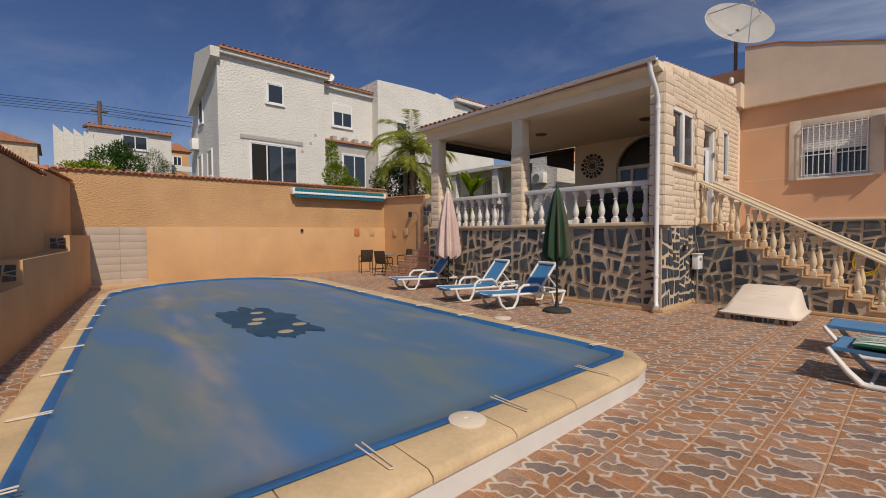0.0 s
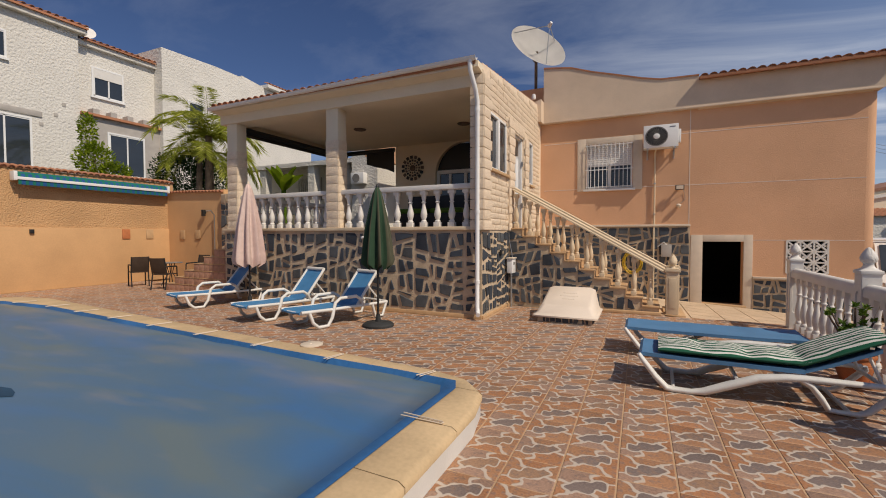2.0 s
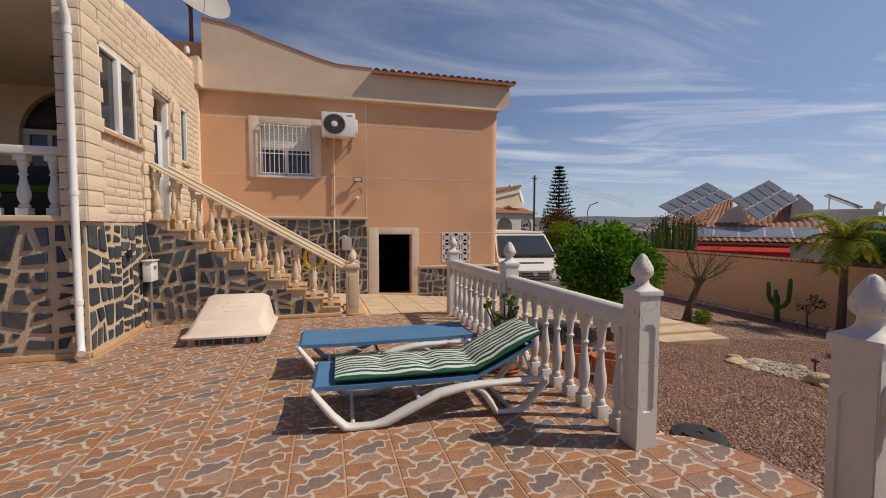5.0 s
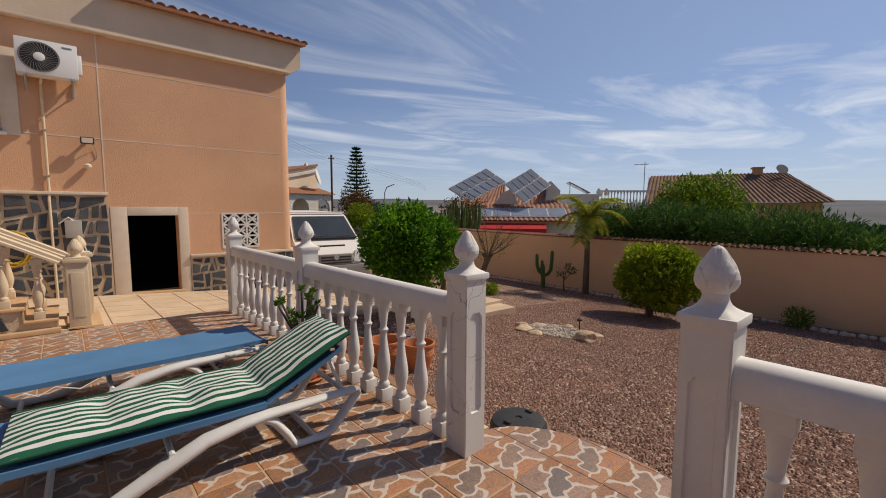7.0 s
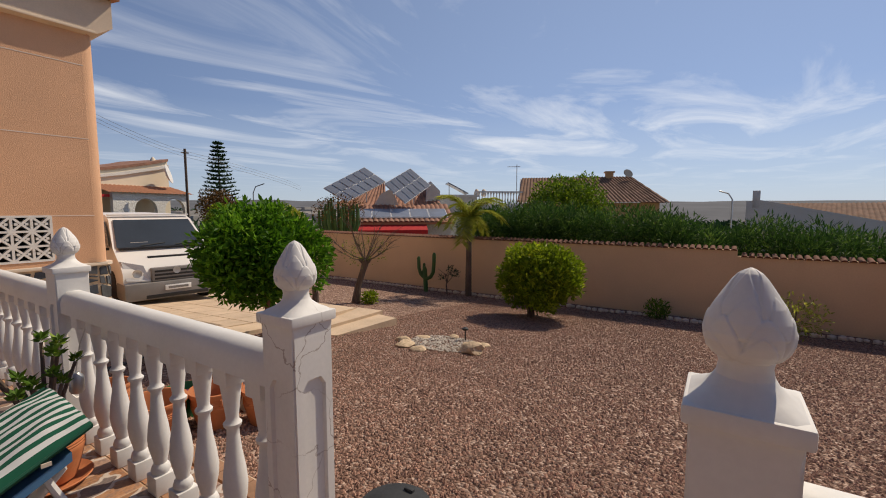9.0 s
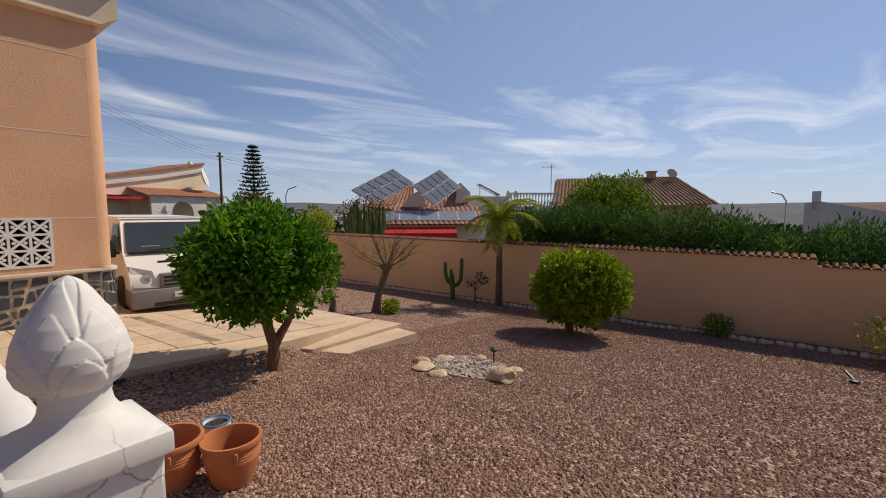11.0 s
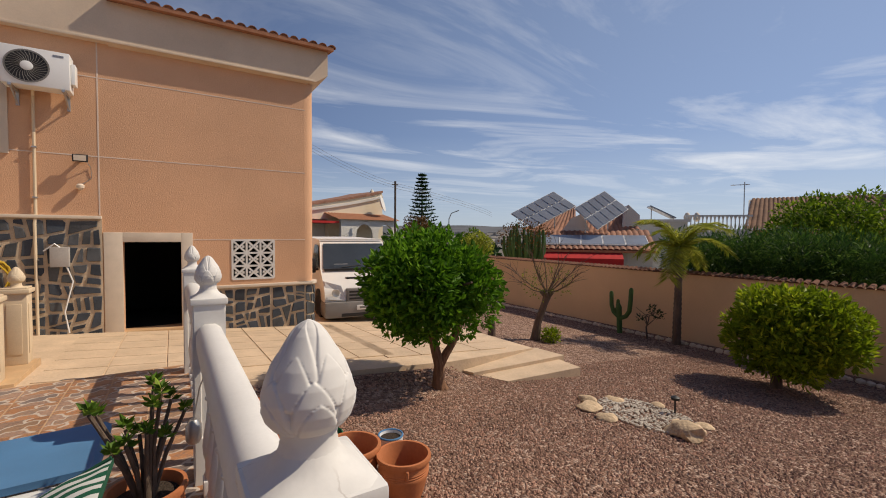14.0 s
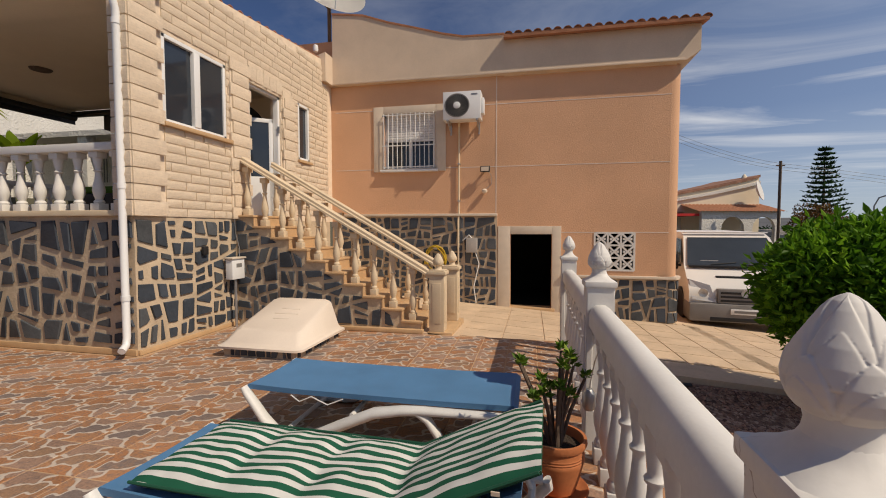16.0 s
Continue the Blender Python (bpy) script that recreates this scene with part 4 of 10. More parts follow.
south_wall()
for nm, bm, lab in (
    ("wall_garden_south", boxes(((2.6, -1.6, -1.4), (12.9, -1.3, 0.75))), "plain salmon garden boundary wall"),
):
    struct(nm, bm, SALMON_GARDEN, lab, "wall")


def east_wall():
    bm = bmesh.new()
    box(bm, (12.7, 3.56, -1.7), (12.9, 22, 0.60))
    box(bm, (12.7, -1.6, -1.7), (12.9, 3.56, 0.46))
    w = struct("wall_east", bm, SALMON_GARDEN, "salmon rendered garden wall with clay tile capping", "wall")
    tile_row(w, (12.64, 3.56, 0.585), (12.64, 22, 0.615), (-1, 0), pitch=0.14, mesh=DARK_TILE, slope=14)
    tile_row(w, (12.64, -1.4, 0.445), (12.64, 3.5, 0.445), (-1, 0), pitch=0.14, mesh=DARK_TILE, slope=14)
    ed = thing("stone_edging", "row of small pale edging stones along the garden wall", "edging", kind="stuff")
    bm = bmesh.new()
    rng = random.Random(5)
    y = -1
    while y < 20:
        x = 12.25 + 0.12 * noise.noise(Vector((0, y, 0)))
        r = rng.uniform(0.05, 0.085)
        bmesh.ops.create_icosphere(bm, subdivisions=1, radius=r, matrix=Matrix.Translation((x, y, ground_height(12.25, y) + 0.03)) @ Matrix.Diagonal((1, 1.1, 0.8, 1)))
        y += r * 2.1
    part("stones", bm, FRAME_STONE, ed)


east_wall()


# ---- house ----
YW = 13.83


def house():
    # salmon gable wall with the door, the window and the vent block opening
    door, win, vent = (1.0, 1.87, -0.6, 1.40), (-1.84, -0.65, 2.82, 4.06), (2.725, 3.495, 0.652, 1.422)
    bm = panel(bmesh.new(), [-3.11, 4.12], [-0.9, 5.3], [door, win, vent], lambda u, v, d: (u, d, v), YW, YW + 0.3)
    wall = struct("wall_house", bm, SALMON, "salmon rendered house wall with pale joints", "wall")
    # rounded corner and the return
    bm = bmesh.new()
    for i in range(8):
        a0, a1 = math.pi / 2 * i / 8, math.pi / 2 * (i + 1) / 8
        q = [(4.12 + 0.21 * math.sin(a), YW + 0.21 - 0.21 * math.cos(a)) for a in (a0, a1)]
        vs = [bm.verts.new((*p, z)) for p in q for z in (-0.9, 5.3)]
        bm.faces.new((vs[0], vs[2], vs[3], vs[1]))
    v = [bm.verts.new(p) for p in ((4.33, YW + 0.21, -0.9), (4.33, 24, -0.9), (4.33, 24, 5.3), (4.33, YW + 0.21, 5.3))]
    bm.faces.new(v)
    bmesh.ops.remove_doubles(bm, verts=bm.verts[:], dist=0.001)
    part("corner", bm, SALMON, wall, "rounded salmon corner")
    # pale horizontal and vertical joints
    for z, x0, x1 in ((4.16, 0.70, 4.13), (2.84, -3.0, 4.13), (1.43, 2.06, 4.13), (4.16, -3.0, -2.08), (4.16, 0.42, 0.68)):
        part("joint", boxes(((x0, YW - 0.004, z - 0.008), (x1, YW + 0.01, z + 0.008))), GROOVE, wall)
    part("joint", boxes(((0.68, YW - 0.005, 1.85), (0.70, YW + 0.01, 4.75))), GROOVE, wall)
    # slate-clad foot
    for x0, x1, z0, z1, n in ((-2.9, 0.72, -0.6, 1.78, 11), (2.06, 4.12, -0.6, 0.49, 12)):
        foot = part("stone_foot", boxes(((x0, YW - 0.035, z0), (x1, YW - 0.0, z1))), MORTAR, wall, "mortar bed with irregular dark slate slabs")
        rng = random.Random(n)
        polys = crazy_paving(rng, x0, x1, -0.4 if n == 12 else -0.25, z1 - 0.01, 0.25, 0.21, 0.05)
        stones(foot, rng, polys, lambda u, v, d: (u, YW - 0.035 - d, v), [SLATE, SLATE, SLATE_PALE])
        part("ledge", boxes(((x0, YW - 0.09, z1), (x1 + (0.14 if n == 12 else 0), YW + 0.0, z1 + 0.055)), bevel=0.01), FRAME_STONE, wall, "pale stone ledge")
    bm = bmesh.new()
    lathe(bm, [(0.245, -0.9), (0.245, 0.49)], 32, (4.12, YW + 0.21, 0))
    cf = part("stone_foot", bm, MORTAR, wall)
    rng = random.Random(14)
    polys = crazy_paving(rng, 0, math.pi / 2 * 0.245, -0.4, 0.47, 0.2, 0.2, 0.03)
    stones(cf, rng, polys, lambda u, v, d: (4.12 + (0.245 + d) * math.sin(u / 0.245), YW + 0.21 - (0.245 + d) * math.cos(u / 0.245), v), [SLATE, SLATE_PALE])
    bm = bmesh.new()
    lathe(bm, [(0.30, 0.49), (0.30, 0.545)], 32, (4.12, YW + 0.21, 0))
    part("ledge", bm, FRAME_STONE, wall)
    # cornice band with a sagging parapet
    top = [(-3.0, 6.30), (-2.6, 6.25), (-2.25, 6.20), (-1.68, 6.0), (-1.07, 5.83), (-0.46, 5.65), (0.0, 5.55), (0.4, 5.54), (0.85, 5.53)]
    bm = prism(bmesh.new(), [(-3.0, 4.75)] + [(0.85, 4.75)] + top[::-1], lambda u, v, d: (u, d, v), YW - 0.14, YW + 0.25)
    par = struct("parapet", bm, BAND, "cream parapet with a curved top above the salmon wall", "parapet")
    part("capping", prism(bmesh.new(), top + [(x, z + 0.035) for x, z in top[::-1]], lambda u, v, d: (u, d, v), YW - 0.16, YW + 0.27), ROOF_TILE, par, "thin clay capping")
    bm = prism(bmesh.new(), [(13.69, 4.75), (YW + 0.1, 4.70), (YW + 0.1, 5.42), (13.69, 5.42)], lambda u, v, d: (d, u, v), 0.85, 4.2)
    prism(bm, [(4.2, 4.75), (4.33, 4.75), (4.58, 4.92), (4.58, 5.42), (4.2, 5.42)], lambda u, v, d: (u, d, v), 13.69, 24)
    cor = struct("cornice", bm, BAND, "cream cornice band under the eaves", "cornice")
    part("moulding", boxes(((-3.0, YW - 0.155, 4.74), (4.3, YW - 0.0, 4.79)), bevel=0.012), BAND, cor)
    part("bracket", prism(bmesh.new(), [(-3.35, 4.74), (-3.0, 4.74), (-3.0, 5.36), (-3.35, 5.25)], lambda u, v, d: (u, d, v), 13.35, YW), BAND, cor)
    # low tiled eaves at the east end
    rf = struct("roof_east", prism(bmesh.new(), [(13.52, 5.47), (24, 7.2), (24, 7.0), (13.52, 5.40)], lambda u, v, d: (d, u, v), 0.85, 4.66), ROOF_TILE, "clay tiled roof slope", "roof")
    for r in range(3):
        tile_row(rf, (0.85, 13.52 + r * 0.34, 5.45 + r * 0.06), (4.72, 13.52 + r * 0.34, 5.45 + r * 0.06), (0, -1), pitch=0.19, slope=13)
    # room behind the low door, coloured near black in place of shade
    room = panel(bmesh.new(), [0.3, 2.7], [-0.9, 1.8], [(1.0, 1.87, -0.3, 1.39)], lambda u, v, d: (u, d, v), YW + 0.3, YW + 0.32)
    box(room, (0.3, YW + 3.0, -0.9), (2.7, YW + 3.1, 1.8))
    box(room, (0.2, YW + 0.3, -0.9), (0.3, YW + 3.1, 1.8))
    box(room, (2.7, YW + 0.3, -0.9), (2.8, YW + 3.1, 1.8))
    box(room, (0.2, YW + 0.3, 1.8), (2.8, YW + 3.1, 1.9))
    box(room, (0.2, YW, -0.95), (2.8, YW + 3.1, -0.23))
    struct("cellar", room, SHADE_BLACK, "low cellar room behind the doorway, coloured near black for shade", "room")
    dr = thing("door_surround", "pale stone surround of the open low cellar doorway", "door frame", pose(1.435, YW, -0.2), kind="structure")
    part("jamb", boxes(((-0.70, -0.03, -0.1), (-0.435, 0.05, 1.76)), bevel=0.006), FRAME_STONE, dr)
    part("jamb", boxes(((0.435, -0.03, -0.1), (0.62, 0.05, 1.76)), bevel=0.006), FRAME_STONE, dr)
    part("lintel", boxes(((-0.435, -0.03, 1.59), (0.435, 0.05, 1.76)), bevel=0.006), FRAME_STONE, dr)
    part("threshold", boxes(((-0.5, -0.08, -0.06), (0.5, 0.3, 0.02)), bevel=0.006), STEP_TILE, dr)


house()


def barred_window():
    w = thing("window_1", "white barred window with a lowered blind and dark curtains", "window", pose(-1.24, YW, 2.82), kind="structure")
    hw, h = 0.60, 1.24
    for a, b in (((-hw - 0.23, -0.03, -0.04), (-hw, 0.04, h + 0.17)), ((hw, -0.03, -0.04), (hw + 0.23, 0.04, h + 0.17)), ((-hw, -0.03, h), (hw, 0.04, h + 0.17))):
        part("surround", boxes((a, b), bevel=0.006), FRAME_STONE, w, "pale stone surround")
    part("window_sill", boxes(((-hw - 0.06, -0.10, -0.05), (hw + 0.06, 0.25, 0.0)), bevel=0.008), WHITE_PVC, w, "white sill")
    for a, b in (((-hw, 0.10, 0), (-hw + 0.06, 0.16, h)), ((hw - 0.06, 0.10, 0), (hw, 0.16, h)), ((-0.04, 0.10, 0), (0.04, 0.16, h)), ((-hw, 0.10, 0), (hw, 0.16, 0.06)), ((-hw, 0.10, h - 0.06), (hw, 0.16, h))):
        part("window_frame", boxes((a, b), bevel=0.004), WHITE_PVC, w)
    part("pane", boxes(((-hw, 0.135, 0), (hw, 0.141, h))), WINDOW_DARK, w, "dark reflecting pane")
    for i in range(11):
        z = h - 0.055 * (i + 1)
        part("blind_slat", boxes(((-hw + 0.03, 0.085, z), (hw - 0.03, 0.10, z + 0.05)), bevel=0.004), WHITE_PVC, w, "white roller blind slat")
    g = part("grille", boxes(((-hw - 0.01, -0.085, h - 0.05), (hw + 0.01, -0.07, h - 0.03)), ((-hw - 0.01, -0.085, 0.52), (hw + 0.01, -0.07, 0.54)), ((-hw - 0.01, -0.085, 0.05), (hw + 0.01, -0.07, 0.07))), WHITE_PVC, w, "white steel grille")
    for i in range(12):
        x = -hw + 0.03 + i * (2 * hw - 0.06) / 11
        part("bar", tube(bmesh.new(), [(x, -0.078, 0.02), (x, -0.078, h)], 0.009, 6), WHITE_PVC, g)
    for x in (-hw, hw):
        for z in (0.06, h - 0.04):
            part("lug", boxes(((x - 0.008, -0.085, z - 0.01), (x + 0.008, 0.1, z + 0.01))), WHITE_PVC, g)


barred_window()


def air_conditioner():
    a = thing("air_conditioner", "white outdoor air conditioner unit on steel wall brackets", "air conditioner", pose(0.005, YW, 3.775) @ Matrix.Diagonal((0.99, 1, 0.92, 1)))
    bm = boxes(((-0.40, -0.42, 0), (0.40, -0.10, 0.62)), bevel=0.015)
    body = part("casing", bm, WHITE_PVC, a)
    bm = lathe(bmesh.new(), [(0.265, 0), (0.265, 0.012), (0.245, 0.012), (0.245, 0.002)], 40)
    part("fan_shroud", bm, BUMPER, body, "dark round fan opening", m=pose(-0.10, -0.418, 0.31, 90, 0, 0))
    bm = lathe(bmesh.new(), [(0.24, 0), (0.24, 0.004)], 40)
    part("fan_recess", bm, BLACK, body, m=pose(-0.10, -0.419, 0.31, 90, 0, 0))
    bm = lathe(bmesh.new(), [(0.075, 0), (0.075, 0.02), (0.06, 0.026)], 24)
    part("fan_hub", bm, WHITE_PVC, body, m=pose(-0.10, -0.424, 0.31, 90, 0, 0))
    wire = finish("guard_wire", tube(bmesh.new(), [(r * math.cos(k), 0, r * math.sin(k)) for r, k in ((0.07, 0), (0.15, 0.18), (0.245, 0.42))], 0.0035, 4), BUMPER)
    for i in range(30):
        ob = new("guard_wire", wire)
        ob.parent = body
        ob.matrix_basis = pose(-0.10, -0.434, 0.31, 0, 12 * i, 0)
    part("badge", boxes(((0.20, -0.424, 0.53), (0.33, -0.42, 0.56))), SOLAR, body, "small blue badge")
    part("side_cover", boxes(((0.40, -0.36, 0.12), (0.46, -0.16, 0.48)), bevel=0.02), WHITE_PVC, body)
    for x in (-0.30, 0.32):
        bm = boxes(((x - 0.02, -0.44, -0.04), (x + 0.02, 0, 0.0)), ((x - 0.02, -0.03, -0.26), (x + 0.02, 0, 0.0)))
        tube(bm, [(x, -0.36, -0.03), (x, -0.01, -0.24)], 0.014, 6)
        part("wall_bracket", bm, STEEL, a, "rusty steel bracket")
    pipe = thing("wall_pipe", "beige conduit running down the salmon wall", "pipe", pose(-0.11, YW - 0.045, -0.2))
    part("pipe", tube(bmesh.new(), [(0.02, -0.1, 4.0), (0, 0, 3.9), (0, 0, 2.0), (-0.01, -0.03, 1.9), (0, -0.035, 0.1)], 0.022, 8), CREAM, pipe)
    for z in (0.6, 1.3, 2.3, 3.1):
        part("clip", boxes(((-0.03, -0.03, z), (0.03, 0.045, z + 0.02))), STEEL, pipe)
    fl = thing("flood_lamp", "small square flood lamp with cable on the wall", "lamp", pose(0.465, YW, 2.775))
    part("housing", boxes(((-0.10, -0.16, -0.06), (0.10, -0.10, 0.06)), bevel=0.008), BLACK, fl)
    part("lens", boxes(((-0.08, -0.165, -0.045), (0.08, -0.158, 0.045))), FRAME_STONE, fl)
    part("arm", boxes(((-0.02, -0.11, -0.02), (0.02, 0.0, 0.02))), BLACK, fl)
    part("cable", tube(bmesh.new(), [(0.06, -0.10, -0.03), (0.12, -0.02, -0.12), (0.13, -0.01, -0.3), (0.05, -0.01, -0.38), (0.0, -0.02, -0.42)], 0.006, 5), STEEL, fl)
    sn = thing("motion_sensor", "small round white motion sensor on the wall", "sensor", pose(0.45, YW, 2.31))
    part("body", lathe(bmesh.new(), [(0.02, -0.05), (0.055, -0.02), (0.06, 0.02), (0.03, 0.05)], 14, (0, -0.07, 0)), FRAME_STONE, sn)
    part("stem", boxes(((-0.015, -0.06, -0.015), (0.015, 0, 0.015))), FRAME_STONE, sn)
    mb = thing("meter_box", "small cream meter box with cables on the slate foot", "box", pose(0.18, YW - 0.06, 1.15))
    part("box", boxes(((-0.12, -0.09, -0.16), (0.12, 0.02, 0.16)), bevel=0.012), GREY_RENDER, mb)
    part("cable", tube(bmesh.new(), [(0.08, -0.05, -0.15), (0.16, -0.05, -0.4), (0.05, -0.06, -0.9), (0.1, -0.05, -1.25)], 0.012, 6), WHITE_PVC, mb)
    part("cable", tube(bmesh.new(), [(-0.2, -0.03, 0.1), (-0.06, -0.05, 0.22), (0.02, -0.05, 0.14)], 0.012, 6), WHITE_PVC, mb)


air_conditioner()


def vent_block():
    """Openwork concrete screen of three by three blocks."""
    v = thing("vent_screen", "white openwork concrete ventilation screen in the wall", "vent", pose(3.11, YW, 1.037))
    # near-black sheet that plays the shaded hollow behind the screen
    part("shade_backing", boxes(((-0.385, 0.28, -0.385), (0.385, 0.32, 0.385))), SHADE_BLACK, v)
    s = 0.77 / 3
    bm = bmesh.new()
    t, h = 0.018, s / 2
    for a, b in (((-h, -h), (h, -h)), ((-h, h), (h, h)), ((-h, -h), (-h, h)), ((h, -h), (h, h)), ((-h, -h), (h, h)), ((-h, h), (h, -h))):
        a, b = Vector((a[0], 0, a[1])), Vector((b[0], 0, b[1]))
        d = (b - a).normalized()
        n = Vector((-d.z, 0, d.x)) * t
        q = [a + n, b + n, b - n, a - n]
        f = [bm.verts.new((p.x, -0.012, p.z)) for p in q]
        g = [bm.verts.new((p.x, 0.10, p.z)) for p in q]
        bm.faces.new(f)
        bm.faces.new(g[::-1])
        for i in range(4):
            bm.faces.new((f[i], g[i], g[(i + 1) % 4], f[(i + 1) % 4]))
    for x, z in ((-h * 0.52, 0), (h * 0.52, 0)):
        box(bm, (x - 0.022, -0.010, z - 0.022), (x + 0.022, 0.09, z + 0.022))
    me = finish("vent_brick", bm, WHITE)
    for i in range(3):
        for j in range(3):
            ob = new("vent_brick", me)
            ob.parent = v
            ob.matrix_basis = pose((i - 1) * s, 0, (j - 1) * s)


vent_block()


# ---- porch ----
XP, YP = -3.11, 8.70


def slope_top(y):
    return 4.72 + (y - 8.7) * 0.107


def split_block_mesh(length, height, seed, rough=0.030):
    """A stone with a broken face: u along x, face towards -y."""
    rng = random.Random(seed)
    bm = bmesh.new()
    nu, nv = 4, 2
    g = [[bm.verts.new((i / nu * length, -(0.012 + rng.uniform(0.2, 1) * rough) if 0 < i < nu and 0 < j < nv else -0.010 - rng.uniform(0, rough * 0.3), j / nv * height)) for j in range(nv + 1)] for i in range(nu + 1)]
    for i in range(nu):
        for j in range(nv):
            bm.faces.new((g[i][j], g[i + 1][j], g[i + 1][j + 1], g[i][j + 1]))
    rim = [g[i][0] for i in range(nu + 1)] + [g[nu][j] for j in range(1, nv + 1)] + [g[i][nv] for i in range(nu - 1, -1, -1)] + [g[0][j] for j in range(nv - 1, 0, -1)]
    back = [bm.verts.new((v.co.x, 0.004, v.co.z)) for v in rim]
    for i in range(len(rim)):
        j = (i + 1) % len(rim)
        bm.faces.new((rim[i], back[i], back[j], rim[j]))
    return finish("split_stone", bm, SPLIT, angle=25)


SPLITS = [split_block_mesh(1.0, 1.0, s) for s in range(7)]


def split_piece(parent, m, length, height):
    ob = new("split_stone", random.choice(SPLITS))
    ob.parent = parent
    ob.matrix_basis = m @ Matrix.Diagonal((length, 1.0, height, 1.0))


def baluster_mesh(h, w=0.11, mat=WHITE, n=16):
    """A turned baluster with square ends; h the whole height."""
    bm = bmesh.new()
    box(bm, (-w / 2, -w / 2, 0), (w / 2, w / 2, h * 0.125), 0.006)
    box(bm, (-w / 2, -w / 2, h * 0.90), (w / 2, w / 2, h), 0.006)
    q = [(0.40, 0.125), (0.46, 0.15), (0.40, 0.175), (0.30, 0.19), (0.34, 0.215), (0.48, 0.29), (0.52, 0.35), (0.46, 0.43), (0.33, 0.53), (0.26, 0.62), (0.25, 0.655),
         (0.36, 0.67), (0.38, 0.685), (0.27, 0.70), (0.26, 0.72), (0.33, 0.79), (0.40, 0.86), (0.44, 0.90)]
    lathe(bm, [(r * w, z * h) for r, z in q], n)
    return finish("baluster", bm, mat, angle=45)


BAL_FENCE = baluster_mesh(0.86, 0.104)
BAL_PORCH = baluster_mesh(0.72, 0.13)
BAL_STAIR = baluster_mesh(0.70, 0.105, CREAM)


def piece(name, mesh, parent, m):
    ob = new(name, mesh)
    ob.parent = parent
    ob.matrix_basis = m
    return ob


def porch():
    rng = random.Random(8)
    # stone-clad base
    bm = boxes(((-9.9, YP, -0.3), (XP, 13.7, 1.66)))
    base = struct("porch_base", bm, MORTAR, "porch plinth clad with irregular dark slate", "plinth")
    stones(base, rng, crazy_paving(rng, -9.88, -3.45, 0.09, 1.64, 0.33, 0.25, 0.080), lambda u, v, d: (u, YP - d, v), [SLATE, SLATE, SLATE_PALE])
    stones(base, rng, crazy_paving(rng, -3.45, XP, 0.09, 1.64, 0.18, 0.22, 0.075), lambda u, v, d: (u, YP - d, v), [SLATE, SLATE])
    stones(base, rng, crazy_paving(rng, YP, 10.48, 0.07, 1.65, 0.23, 0.25, 0.062), lambda u, v, d: (XP + d, u, v), [SLATE, SLATE, SLATE_PALE])
    stones(base, rng, crazy_paving(rng, 9.0, 13.0, 0.3, 1.6, 0.4, 0.35, 0.06), lambda u, v, d: (-9.9 - d, u, v), [SLATE, SLATE_PALE])
    part("skirting", boxes(((-9.9, YP - 0.03, 0), (XP, YP, 0.075)), ((XP, YP, 0), (XP + 0.03, 10.48, 0.06)), bevel=0.006), STEP_TILE, base, "ochre tile skirting")
    part("ledge", boxes(((-9.95, YP - 0.05, 1.66), (-3.325, YP + 0.3, 1.73)), bevel=0.012), CREAM, base, "cream stone ledge")
    struct("porch_floor", boxes(((-9.9, YP + 0.3, 1.66), (XP - 0.2, 13.2, 1.70))), STEP_TILE, "ochre tiled porch floor", "floor")
    # side wall with window, door and a narrow window
    win, door, slit = (9.16, 10.31, 2.86, 3.97), (10.85, 11.76, 1.72, 3.93), (12.36, 12.78, 2.88, 4.0)
    bm = bmesh.new()
    panel(bm, [9.0, 13.83], [1.663, 4.2], [win, door, slit], lambda u, v, d: (d, u, v), XP - 0.2, XP)
    prism(bm, [(8.72, 4.2), (13.83, 4.2), (13.83, slope_top(13.83)), (8.72, slope_top(8.72))], lambda u, v, d: (d, u, v), XP - 0.2, XP)
    prism(bm, [(8.72, 1.663), (9.0, 1.663), (9.0, 4.2), (8.72, 4.2)], lambda u, v, d: (d, u, v), XP - 0.201, XP)
    side = struct("wall_porch", bm, SPLIT, "porch side wall of cream split-faced stone", "wall")
    rot = pose(0, 0, 0, 0, 0, 90)

    def blocked(y0, y1, z0, z1):
        return any(a[0] - 0.0 < y1 and y0 < a[1] and a[2] < z1 and z0 < a[3] for a in (win, door, slit))

    z, h, row = 1.665, 0.118, 0
    while z < 5.2:
        y = 9.16 - (row % 2) * 0.17
        while y < 13.62:
            w = rng.choice((0.26, 0.34, 0.42, 0.5))
            a, b = max(y, 9.16), min(y + w, 13.62)
            y += w
            for o in (win, door, slit):
                if z + h > o[2] + 0.03 and z < o[3] - 0.03:
                    if a < o[0] < b:
                        b = o[0]
                    elif a < o[1] < b:
                        a = o[1]
            if b - a > 0.05 and not blocked(a + 0.01, b - 0.01, z + 0.03, z + h - 0.03) and z + h < slope_top(a) + 0.01 and not (z < 1.76 and 10.5 < a):
                split_piece(side, Matrix.Translation((XP, a + 0.002, z)) @ rot, b - a - 0.012, h - 0.012)
        z += h
        row += 1
    # corner quoins and pilasters, proud of the wall
    qh = 0.19
    for y0, y1, top in ((8.66, 9.14, 4.6), (10.35, 10.84, 4.15), (11.78, 12.22, 4.08)):
        z, odd = 1.665, 0
        while z + qh < top:
            wdt = (y1 - y0) - (0.10 if odd % 2 else 0.0)
            shift = 0.05 if odd % 2 and y0 > 10 else 0.0
            split_piece(side, Matrix.Translation((XP + 0.045, y0 + shift, z)) @ rot, wdt - 0.004, qh - 0.014)
